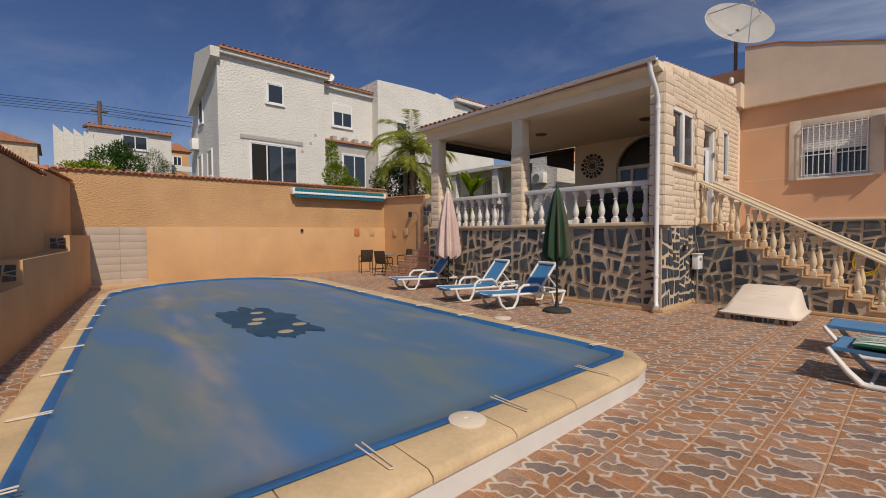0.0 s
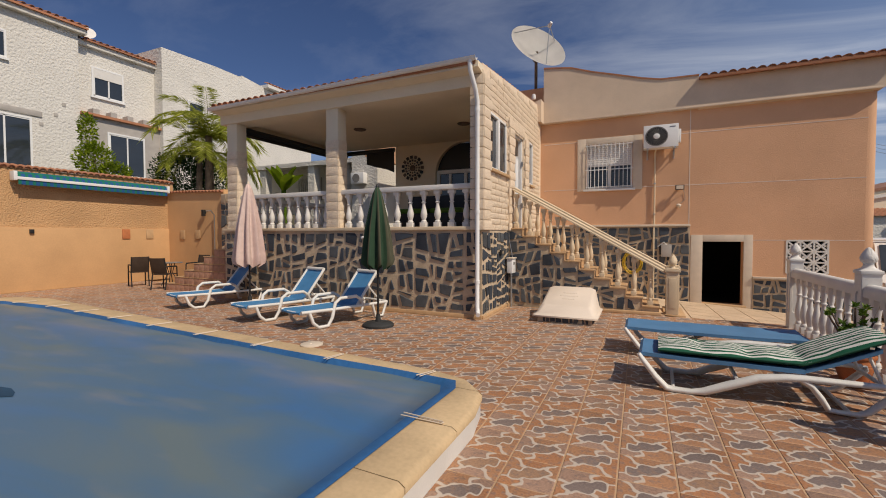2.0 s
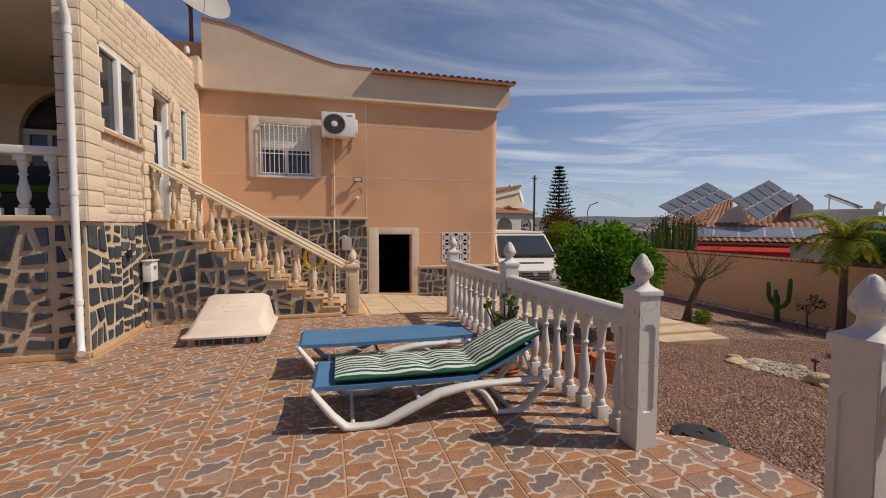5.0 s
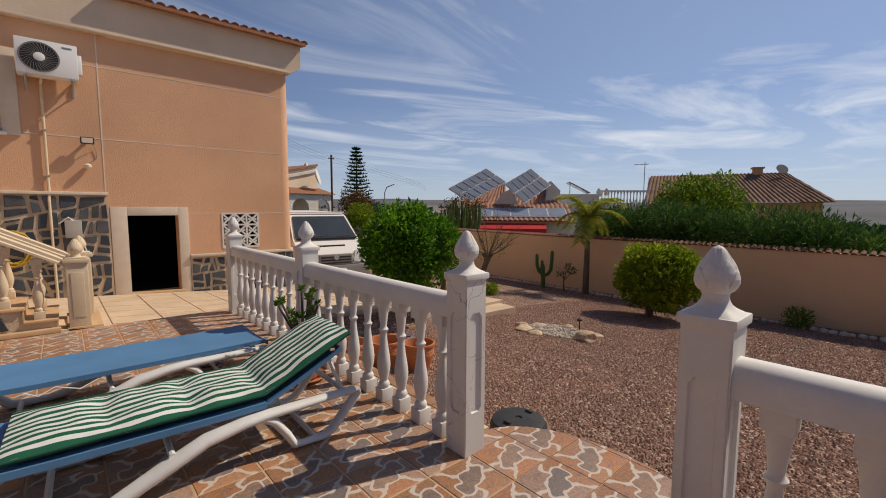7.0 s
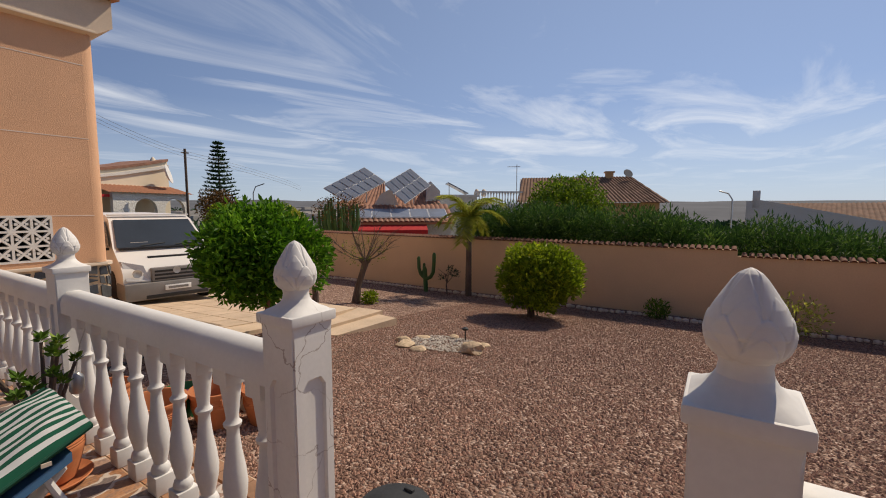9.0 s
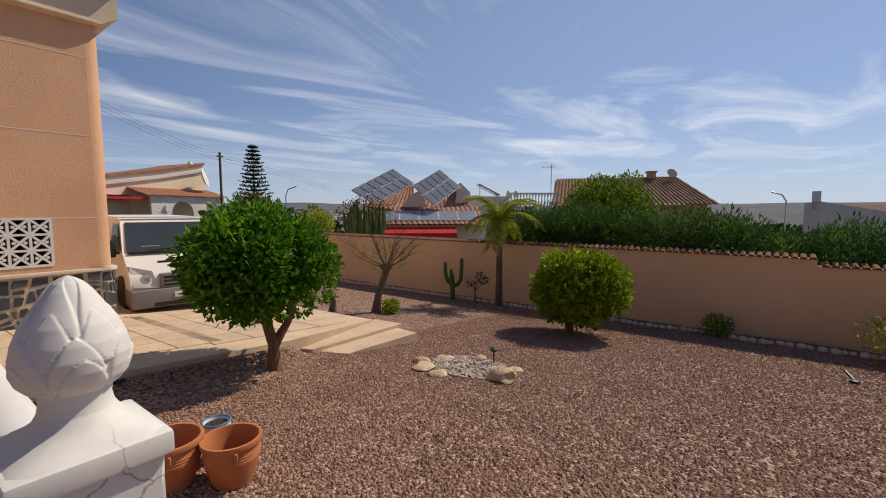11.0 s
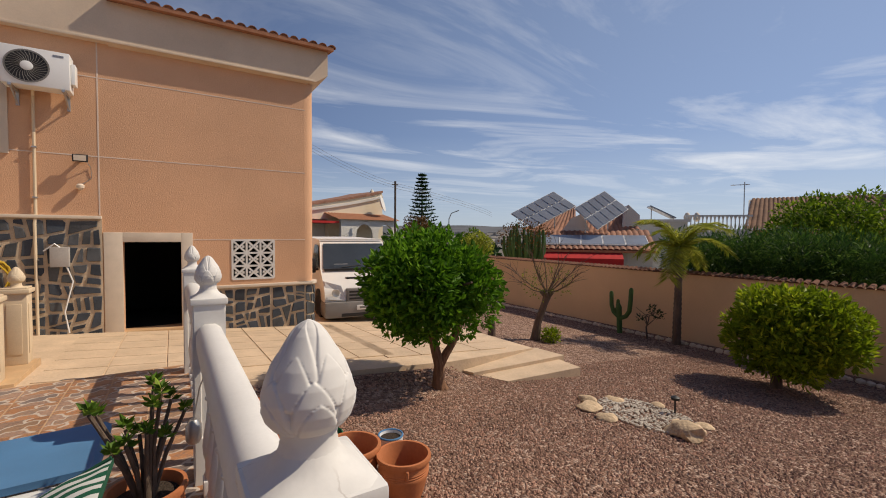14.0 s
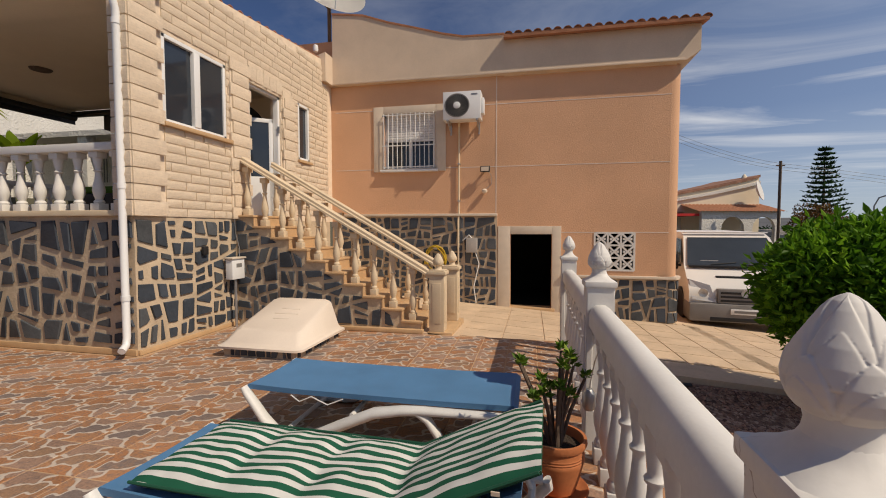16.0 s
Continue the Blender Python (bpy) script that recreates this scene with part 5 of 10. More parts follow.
            if y0 < 9:
                split_piece(side, Matrix.Translation((-3.32, YP - 0.045, z)), 0.255, qh - 0.014)
            z += qh
            odd += 1
        part("pilaster_core", boxes(((XP - 0.01, y0 + 0.012, 1.665), (XP + 0.036, y1 - 0.10, top - 0.03))), SPLIT, side)
    part("pilaster_core", boxes(((-3.26, YP - 0.034, 1.735), (XP + 0.03, YP + 0.05, 4.58))), SPLIT, side)
    for i in range(5):
        y0 = 10.83 + i * 0.19
        split_piece(side, Matrix.Translation((XP + 0.02, y0, 3.95)) @ rot, 0.186, 0.22)
    # pillars
    for x0, x1 in ((-9.77, -9.44), (-6.70, -6.38)):
        bm = boxes(((x0, YP, 1.70), (x1, YP + 0.29, 4.34)), bevel=0.01)
        pil = struct("pillar", bm, PORCH_PAINT, "cream porch pillar faced with split stone in its lower part", "pillar")
        z = 1.73
        while z < 3.45:
            split_piece(pil, Matrix.Translation((x0, YP, z)), x1 - x0, 0.182)
            split_piece(pil, Matrix.Translation((x1, YP, z)) @ rot, 0.29, 0.182)
            z += 0.19
    # beam, ceiling and roof
    bm = boxes(((-9.95, YP - 0.04, 4.30), (XP - 0.02, YP + 0.46, 4.58)))
    box(bm, (-9.95, YP + 0.3, 4.28), (-9.6, 13.2, 4.55))
    prism(bm, [(8.42, 4.56), (8.72, 4.50), (8.72, 4.66), (8.42, 4.66)], lambda u, v, d: (d, u, v), -9.95, XP + 0.02)
    beam = struct("porch_beam", bm, PORCH_PAINT, "cream plastered porch beam and moulded eaves", "beam")
    struct("ceiling", boxes(((-9.9, YP + 0.42, 4.40), (XP - 0.2, 13.2, 4.46))), PORCH_PAINT, "cream plastered porch ceiling", "ceiling")
    bm = prism(bmesh.new(), [(8.38, 4.675), (13.85, 5.32), (13.85, 5.2), (8.38, 4.60)], lambda u, v, d: (d, u, v), -9.95, XP - 0.03)
    roof = struct("roof_porch", bm, ROOF_TILE, "low clay tiled porch roof", "roof")
    for r in range(3):
        tile_row(roof, (-9.95, 8.40 + r * 0.36, 4.67 + r * 0.045), (XP - 0.1, 8.40 + r * 0.36, 4.67 + r * 0.045), (0, -1), pitch=0.20, slope=8)
    tile_row(roof, (XP - 0.05, 9.0, slope_top(9.0) + 0.0), (XP - 0.05, 13.5, slope_top(13.5) + 0.0), (1, 0), pitch=0.24, mesh=SHORT_TILE, slope=2)
    v = thing("roof_vent", "small clay ridge vent on the porch roof", "roof vent", pose(-4.6, 9.6, 4.80))
    part("cowl", lathe(bmesh.new(), [(0.13, 0), (0.13, 0.1), (0.11, 0.17), (0.05, 0.22)], 14), ROOF_TILE, v)
    # gutter and downpipe
    g = thing("gutter", "white rain gutter with a downpipe at the porch corner", "gutter", pose(-6.5, 8.36, 4.60))
    bm = bmesh.new()
    prof = [(-0.06 * math.cos(math.pi * i / 8), -0.06 * math.sin(math.pi * i / 8)) for i in range(9)]
    prof = prof + [(0.068, 0.004)] + [(0.052 * math.cos(math.pi * i / 8), -0.052 * math.sin(math.pi * i / 8)) for i in range(9)] + [(-0.068, 0.004)]
    prism(bm, prof, lambda u, v, d: (d, u, v + 0.06 + d * 0.012), -3.45, 3.4)
    part("trough", bm, WHITE_PVC, g, angle=50)
    pipe = [(3.28, 0.0, 0.05), (3.29, 0.0, -0.12), (3.32, 0.19, -0.42), (3.33, 0.255, -0.6), (3.33, 0.255, -4.36), (3.35, 0.22, -4.45), (3.39, 0.13, -4.49)]
    part("downpipe", tube(bmesh.new(), pipe, 0.042, 12), WHITE_PVC, g)
    for z in (-0.75, -2.6, -3.9):
        part("pipe_collar", tube(bmesh.new(), [(3.33, 0.255, z - 0.03), (3.33, 0.255, z + 0.03)], 0.049, 12), WHITE_PVC, g)
    # railing
    for x0, x1 in ((-9.44, -6.70), (-6.38, -3.325)):
        b = thing("porch_balustrade", "white porch balustrade of turned balusters", "balustrade", pose((x0 + x1) / 2, YP + 0.16, 1.73), "porch balustrades")
        hw = (x1 - x0) / 2
        part("rail", boxes(((-hw, -0.10, 0.72), (hw, 0.10, 0.82)), bevel=0.018), WHITE, b)
        k = 10
        for i in range(k):
            piece("baluster", BAL_PORCH, b, pose(-hw + (i + 0.5) * 2 * hw / k, 0, 0))
    sd = thing("porch_balustrade", "white porch balustrade of turned balusters", "balustrade", pose(-9.7, 11.1, 1.73), "porch balustrades")
    part("rail", boxes(((-0.10, -1.9, 0.72), (0.10, 1.9, 0.82)), bevel=0.018), WHITE, sd)
    for i in range(14):
        piece("baluster", BAL_PORCH, sd, pose(0, -1.77 + i * 0.272, 0))
    # back wall with an arched glazed door
    bm = bmesh.new()
    arch = [(-5.25 + 0.97 * math.cos(math.pi * i / 16), 3.40 + 0.97 * math.sin(math.pi * i / 16)) for i in range(17)]
    ring = [(-7.63, 1.66), (-7.63, 4.42), (-3.3, 4.42), (-3.3, 1.66), (-4.28, 1.66)] + arch + [(-6.22, 1.66)]
    prism(bm, ring, lambda u, v, d: (u, d, v), 13.2, 13.4)
    struct("wall_porch_back", bm, PORCH_PAINT, "cream plastered porch back wall with an arched doorway", "wall")
    ad = thing("door_arched", "white framed glazed door in an arched recess", "door", pose(-5.25, 13.3, 1.70), kind="structure")
    part("pane", boxes(((-0.95, 0.05, 0), (0.95, 0.06, 2.65))), WINDOW_DARK, ad, "dark glass")
    for a, b in (((-0.96, 0, 0), (-0.86, 0.06, 1.75)), ((0.86, 0, 0), (0.96, 0.06, 1.75)), ((-0.05, 0, 0), (0.05, 0.06, 1.75)), ((-0.96, -0.01, 1.75), (0.96, 0.06, 1.86)), ((-0.86, 0, 0), (0.86, 0.06, 0.12)), ((-0.55, 0, 0.1), (-0.47, 0.06, 1.75)), ((0.47, 0, 0.1), (0.55, 0.06, 1.75))):
        part("door_frame", boxes((a, b), bevel=0.006), WHITE_PVC, ad)
    # round mosaic
    mo = thing("wall_mosaic", "round dark mosaic sun ornament on the porch wall", "wall ornament", pose(-7.0, 13.19, 3.68))
    part("centre", lathe(bmesh.new(), [(0.10, 0), (0.10, 0.02), (0.07, 0.03)], 20), BARK, mo, m=pose(0, 0, 0, 90, 0, 0))
    for r, n, s in ((0.15, 12, 0.052), (0.24, 16, 0.075), (0.345, 15, 0.115)):
        for i in range(n):
            a = 2 * math.pi * i / n
            bm = boxes(((-s * 0.42, -0.02, -s * 0.4), (s * 0.42, 0, s * 0.4)), bevel=0.004)
            part("mosaic_piece", bm, BLACK if i % 3 else BARK, mo, m=pose(r * math.cos(a), 0, r * math.sin(a), 0, -math.degrees(a), 0))
    for x, y in ((-4.55, 11.4), (-7.3, 10.8)):
        c = thing("ceiling_lamp", "flat round ceiling lamp on the porch ceiling", "lamp", pose(x, y, 4.36), "porch ceiling lamps")
        part("dish", lathe(bmesh.new(), [(0.06, 0.0), (0.15, 0.015), (0.17, 0.04)], 24), BARK, c)
    # rolled black awnings along the open west side and at the back
    aw = thing("roller_awning", "rolled black awning under the porch ceiling", "awning", pose(-9.5, 11.0, 4.2), "black porch awnings")
    part("roll", tube(bmesh.new(), [(0, -2.0, 0), (0, 2.1, 0)], 0.075, 12), BLACK, aw)
    part("valance", boxes(((-0.02, -2.0, -0.16), (0.0, 2.1, 0.0))), BLACK, aw)
    aw = thing("roller_awning", "half-lowered black awning at the back of the porch", "awning", pose(-8.7, 13.15, 4.2), "black porch awnings")
    part("roll", tube(bmesh.new(), [(-0.95, 0, 0.1), (1.05, 0, 0.1)], 0.075, 12), BLACK, aw)
    bm = bmesh.new()
    prism(bm, [(0.0, 0.1), (1.05, 0.1), (1.05, -0.62), (0.75, -0.50), (0.4, -0.42), (0.0, -0.30)], lambda u, v, d: (u, d, v), -0.01, 0.01)
    part("cloth", bm, BLACK, aw)
    # dark garden sofa with green cushions behind the railing
    so = thing("wicker_sofa", "dark wicker sofa with light green cushions on the porch", "sofa", pose(-5.0, 10.6, 1.70))
    part("seat_frame", boxes(((-0.9, -0.4, 0.05), (0.9, 0.4, 0.38)), bevel=0.03), BLACK, so)
    part("backrest", boxes(((-0.9, 0.28, 0.38), (0.9, 0.42, 0.85)), bevel=0.03), BLACK, so)
    for x in (-0.45, 0.45):
        part("cushion", boxes(((x - 0.4, -0.36, 0.38), (x + 0.4, 0.26, 0.50)), bevel=0.04), LEAF_SUCC, so, "light green cushion")


porch()


def porch_openings():
    # sliding window
    w = thing("window_2", "white framed sliding window with dark glass", "window", pose(XP, 9.735, 2.86), kind="structure")
    hw, h = 0.575, 1.11
    for a, b in (((-0.10, -hw, 0), (0.0, -hw + 0.05, h)), ((-0.10, hw - 0.05, 0), (0.0, hw, h)), ((-0.10, -hw, 0), (0.0, hw, 0.05)), ((-0.10, -hw, h - 0.05), (0.0, hw, h)), ((-0.07, -0.055, 0.05), (0.012, 0.055, h - 0.05))):
        part("window_frame", boxes((a, b), bevel=0.005), WHITE_PVC, w)
    for y0, y1, x in ((-hw + 0.05, 0.0, -0.05), (0.0, hw - 0.05, -0.025)):
        p = part("pane", boxes(((x - 0.003, y0, 0.05), (x + 0.003, y1, h - 0.05))), WINDOW_DARK, w, "dark reflecting glass")
    part("window_sill", boxes(((-0.1, -hw - 0.04, -0.055), (0.08, hw + 0.06, 0.0)), bevel=0.01), STEP_TILE, w, "ochre stone sill")
    # glazed door, half open
    d = thing("door_2", "white glazed door standing ajar at the top of the stairs", "door", pose(XP, 11.305, 1.72) @ Matrix.Diagonal((1, 1, 1.023, 1)), kind="structure")
    for a, b in (((-0.12, -0.455, 0), (-0.02, -0.40, 2.16)), ((-0.12, 0.40, 0), (-0.02, 0.455, 2.16)), ((-0.12, -0.455, 2.10), (-0.02, 0.455, 2.16))):
        part("door_frame", boxes((a, b), bevel=0.005), WHITE_PVC, d)
    leaf = part("door_leaf", boxes(((-0.02, 0, 0.02), (0.02, 0.07, 1.75)), ((-0.02, 0.72, 0.02), (0.02, 0.79, 1.75)), ((-0.02, 0, 1.68), (0.02, 0.79, 1.75)), ((-0.02, 0, 0.02), (0.02, 0.79, 0.72)), bevel=0.006), WHITE_PVC, d, m=pose(-0.12, 0.39, 0, 0, 0, 125))
    part("pane", boxes(((-0.005, 0.07, 0.72), (0.005, 0.72, 1.68))), WINDOW_DARK, leaf)
    part("hinge", boxes(((-0.02, 0.385, 0.5), (0.012, 0.41, 0.62)), ((-0.02, 0.385, 1.5), (0.012, 0.41, 1.62))), STEEL, d)
    part("threshold", boxes(((-0.2, -0.455, -0.03), (0.0, 0.455, 0.012))), STEP_TILE, d)
    n = thing("window_3", "narrow white framed window with dark glass", "window", pose(XP, 12.57, 2.88) @ Matrix.Diagonal((1, 1, 1.045, 1)), kind="structure")
    for a, b in (((-0.10, -0.215, 0), (0.01, -0.16, 1.07)), ((-0.10, 0.16, 0), (0.01, 0.215, 1.07)), ((-0.10, -0.215, 0), (0.01, 0.215, 0.05)), ((-0.10, -0.215, 1.02), (0.01, 0.215, 1.07))):
        part("window_frame", boxes((a, b), bevel=0.005), WHITE_PVC, n)
    part("pane", boxes(((-0.05, -0.16, 0.05), (-0.044, 0.16, 1.02))), WINDOW_DARK, n)
    part("window_sill", boxes(((-0.1, -0.25, -0.05), (0.07, 0.25, 0.0)), bevel=0.01), STEP_TILE, n)
    # service box on a conduit, with its cable and a padlock bracket
    m = thing("service_box", "white service box on a grey conduit beside the slate wall", "box", pose(XP + 0.12, 10.28, 0))
    part("box", boxes(((-0.06, -0.14, 0.74), (0.06, 0.14, 1.05)), bevel=0.012), WHITE_PVC, m)
    part("hood", boxes(((-0.08, -0.16, 1.05), (0.08, 0.16, 1.075)), bevel=0.006), FRAME_STONE, m)
    part("label", boxes(((0.06, -0.05, 0.92), (0.063, 0.07, 0.98))), BUMPER, m, "printed label of plain bars")
    part("conduit", tube(bmesh.new(), [(0, 0, 0), (0, 0, 0.75)], 0.022, 10), STEEL, m)
    part("cable", tube(bmesh.new(), [(0, 0.1, 1.07), (-0.04, 0.16, 1.2), (-0.08, 0.13, 1.45), (-0.09, 0.12, 1.72)], 0.007, 5), STEEL, m)
    hk = thing("wall_hook", "small black hook on the slate wall", "hook", pose(XP + 0.03, 9.75, 1.2))
    part("plate", boxes(((0, -0.05, -0.06), (0.04, 0.05, 0.06)), bevel=0.01), BLACK, hk)
    sp = thing("water_spout", "short white overflow spout under the porch ledge", "spout", pose(-5.7, YP, 1.53))
    part("pipe", tube(bmesh.new(), [(0, 0.05, 0), (0, -0.12, -0.01)], 0.025, 10), WHITE_PVC, sp)


porch_openings()


# ---- outside stairs ----
def stairs():
    rise, going, n = 0.172, 0.30, 10
    y0, y1 = 10.48, 11.44
    saw = [(-0.1, -0.4)]
    for k in range(n):
        saw += [(-0.1 - going * k, rise * (k + 1) - 0.035), (-0.1 - going * (k + 1) if k < n - 1 else XP, rise * (k + 1) - 0.035)]
    saw += [(XP, -0.4)]
    st = struct("stairs", prism(bmesh.new(), saw, lambda u, v, d: (u, d, v), y0, y1), MORTAR, "outside stairs with ochre treads and slate-clad side", "stairs")
    for k in range(n):
        x1 = -0.1 - going * k
        x0 = x1 - going if k < n - 1 else XP
        z = rise * (k + 1)
        part("tread", boxes(((x0 + 0.002, y0 - 0.04, z - 0.034), (x1 + 0.025, y1 + 0.03, z)), bevel=0.008), STEP_TILE, st)
        part("riser", boxes(((x1 - 0.002, y0 - 0.012, z - rise), (x1 + 0.012, y1 + 0.01, z - 0.035))), STEP_TILE, st)
    rng = random.Random(17)
    polys = []
    for p in crazy_paving(rng, XP, -0.15, 0.06, 1.66, 0.26, 0.21, 0.055):
        q = clip(p, -0.1, -0.03, 0.573, 1.0)
        if len(q) >= 3 and area(q) > 0.006:
            polys.append(q)
    stones(st, rng, polys, lambda u, v, d: (u, y0 - d, v), [SLATE, SLATE, SLATE_PALE])
    part("kerb", boxes(((-1.5, y0 - 0.09, 0), (-0.06, y0 - 0.0, 0.06)), bevel=0.01), STEP_TILE, st)
    part("pedestal", boxes(((0.0, y0 - 0.06, -0.3), (0.36, y1 + 0.05, 0.03)), bevel=0.008), STEP_TILE, st)
    for y, dx in ((y0 + 0.08, 0.0), (y1 - 0.10, 0.06)):
        b = thing("stair_balustrade", "cream stone stair balustrade with turned balusters", "balustrade", pose(0.13 + dx, y, 0.03), "stair balustrades")
        post = part("newel_post", boxes(((-0.11, -0.11, 0), (0.11, 0.11, 0.82)), bevel=0.01), CREAM, b)
        part("panel", boxes(((-0.065, -0.118, 0.12), (0.065, -0.11, 0.70)), ((0.11, -0.065, 0.12), (0.118, 0.065, 0.70)), bevel=0.003), CREAM, post)
        part("cap", boxes(((-0.135, -0.135, 0.82), (0.135, 0.135, 0.87)), ((-0.115, -0.115, 0.87), (0.115, 0.115, 0.89)), bevel=0.008), CREAM, post)
        piece("finial", FINIAL_CREAM, post, pose(0, 0, 0.885) @ Matrix.Scale(1.02, 4))
        bm = bmesh.new()
        s = rise / going
        xa, xb = -3.13 - dx, -0.09
        za = 0.80 + (-xa - 0.10) * s
        zb = 0.80 + (-xb - 0.10) * s
        cr = [(-0.085, 0.0), (0.085, 0.0), (0.085, 0.03), (0.068, 0.045), (0.068, 0.085), (0.045, 0.10), (-0.045, 0.10), (-0.068, 0.085), (-0.068, 0.045), (-0.085, 0.03)]
        a = [bm.verts.new((xa, u, za + v - 0.03)) for u, v in cr]
        c = [bm.verts.new((xb, u, zb + v - 0.03)) for u, v in cr]
        for i in range(len(cr)):
            j = (i + 1) % len(cr)
            bm.faces.new((a[i], a[j], c[j], c[i]))
        bm.faces.new(a)
        bm.faces.new(c[::-1])
        part("handrail", bm, CREAM, b, "moulded cream handrail")
        for k in range(n):
            piece("baluster", BAL_STAIR, b, pose(-0.1 - going * k - 0.15 - 0.13 - dx, 0, rise * (k + 1) - 0.03) @ Matrix.Diagonal((1, 1, 1.07, 1)))


def finial_mesh(mat):
    """An artichoke finial: overlapping pointed scales round an egg on a waisted foot."""
    bm = bmesh.new()
    nt, nh = 240, 136
    H, R = 0.182, 0.074
    # leaf rows from the foot up: start, length, leaves, offset; lower leaves lie over the tips of the next
    rows = [(-0.22, 0.56, 5, 0.0), (0.06, 0.46, 6, 0.5), (0.28, 0.44, 6, 0.0), (0.52, 0.47, 5, 0.5)]
    rings = []
    for j in range(nh + 1):
        t = j / nh
        base = R * float(np.interp(t, (0, 0.05, 0.12, 0.22, 0.32, 0.45, 0.6, 0.75, 0.87, 0.94, 0.98, 1.0), (0.60, 0.78, 0.91, 0.985, 1.0, 0.93, 0.78, 0.57, 0.40, 0.27, 0.14, 0.03)))
        ring = []
        for i in range(nt):
            a = 2 * math.pi * i / nt
            off = -0.05
            for c, ln, n, ph in rows:
                s = (t - c) / ln
                if not 0 <= s < 1:
                    continue
                d = abs((a - ph * 2 * math.pi / n + math.pi / n) % (2 * math.pi / n) - math.pi / n) / (math.pi / n)
                half = 1.04 * (1 - s ** 2.2) ** 0.75
                if d < half:
                    q = 1 - d / half
                    off = -0.085 + 0.105 * math.sqrt(1 - (1 - min(1.0, q * 4.6)) ** 2) + 0.05 * s
                    break
            ring.append(base * (1.0 + off))
        rings.append(ring)
    for _ in range(2):
        rings = [[(rings[j][i] * 6 + rings[j][i - 1] + rings[j][(i + 1) % nt] + rings[max(j - 1, 0)][i] + rings[min(j + 1, nh)][i]) / 10 for i in range(nt)] for j in range(nh + 1)]
    rings = [[bm.verts.new((r * math.cos(2 * math.pi * i / nt), r * math.sin(2 * math.pi * i / nt), 0.053 + j / nh * H)) for i, r in enumerate(ring)] for j, ring in enumerate(rings)]
    for p, q in zip(rings, rings[1:]):
        for i in range(nt):
            bm.faces.new((p[i], p[(i + 1) % nt], q[(i + 1) % nt], q[i]))
    bm.faces.new(rings[-1])
    lathe(bm, [(0.060, 0.0), (0.053, 0.012), (0.049, 0.024), (0.046, 0.040), (0.050, 0.058), (0.02, 0.065)], 32)
    return finish("finial", bm, mat, angle=70)


FINIAL_WHITE, FINIAL_CREAM = finial_mesh(WHITE), finial_mesh(CREAM)
stairs()


# ---- white garden balustrade ----
def cracked(m):
    """Thin brown hairline cracks over a painted surface."""
    n, l = m.node_tree.nodes, m.node_tree.links
    b = n["Principled BSDF"]
    paint = b.inputs["Base Color"].links[0].from_socket
    co, v, w, k = n.new("ShaderNodeTexCoord"), n.new("ShaderNodeTexVoronoi"), n.new("ShaderNodeTexNoise"), n.new("ShaderNodeTexNoise")
    v.feature = "DISTANCE_TO_EDGE"
    v.inputs["Scale"].default_value = 4.2
    w.inputs["Scale"].default_value, w.inputs["Detail"].default_value = 9, 5
    k.inputs["Scale"].default_value = 3.1
    l.new(co.outputs["Object"], w.inputs["Vector"])
    l.new(co.outputs["Object"], k.inputs["Vector"])
    add = n.new("ShaderNodeVectorMath")
    add.operation = "MULTIPLY_ADD"
    add.inputs[1].default_value = (0.14, 0.14, 0.14)
    l.new(w.outputs["Color"], add.inputs[0])
    l.new(co.outputs["Object"], add.inputs[2])
    l.new(add.outputs[0], v.inputs["Vector"])
    line, some, both = n.new("ShaderNodeMapRange"), n.new("ShaderNodeMapRange"), n.new("ShaderNodeMath")
    line.inputs["From Min"].default_value, line.inputs["From Max"].default_value = 0.004, 0.012
    line.inputs["To Min"].default_value, line.inputs["To Max"].default_value = 0.6, 0.0
    some.inputs["From Min"].default_value, some.inputs["From Max"].default_value = 0.47, 0.60
    both.operation = "MULTIPLY"
    l.new(v.outputs["Distance"], line.inputs["Value"])
    l.new(k.outputs["Fac"], some.inputs["Value"])
    l.new(line.outputs[0], both.inputs[0])
    l.new(some.outputs[0], both.inputs[1])
    mix = n.new("ShaderNodeMix")
    mix.data_type = "RGBA"
    mix.inputs["B"].default_value = (0.20, 0.13, 0.09, 1)
    l.new(both.outputs[0], mix.inputs["Factor"])
    l.new(paint, mix.inputs["A"])
    l.new(mix.outputs["Result"], b.inputs["Base Color"])
    return m


WHITE_CRACKED = cracked(surface("cracked_white_paint", (0.69, 0.67, 0.635), 0.6, dark=0.88, light=1.05, scale=3, fine=60, bump=0.15, depth=0.002))



def fence():
    f = thing("garden_balustrade", "white painted balustrade with artichoke finials along the terrace", "balustrade", pose(1.912, 7.60, 0))
    posts = [10.11, 7.592, 5.226]
    for y in posts:
        fence_post(f, y - 7.60, WHITE_CRACKED if y < 6 else WHITE)
    for a, b, k in ((5.226, 7.592, 9), (7.592, 10.11, 9)):
        rail_between(f, a - 7.60, b - 7.60, k)
    g = thing("garden_balustrade", "white painted balustrade with artichoke finials along the terrace", "balustrade", pose(1.905, 1.4, 0))
    for y in (3.845, 1.42, -1.0):
        fence_post(g, y - 1.4, WHITE)
    for a, b, k in ((1.42, 3.845, 9), (-1.0, 1.42, 9)):
        rail_between(g, a - 1.4, b - 1.4, k)


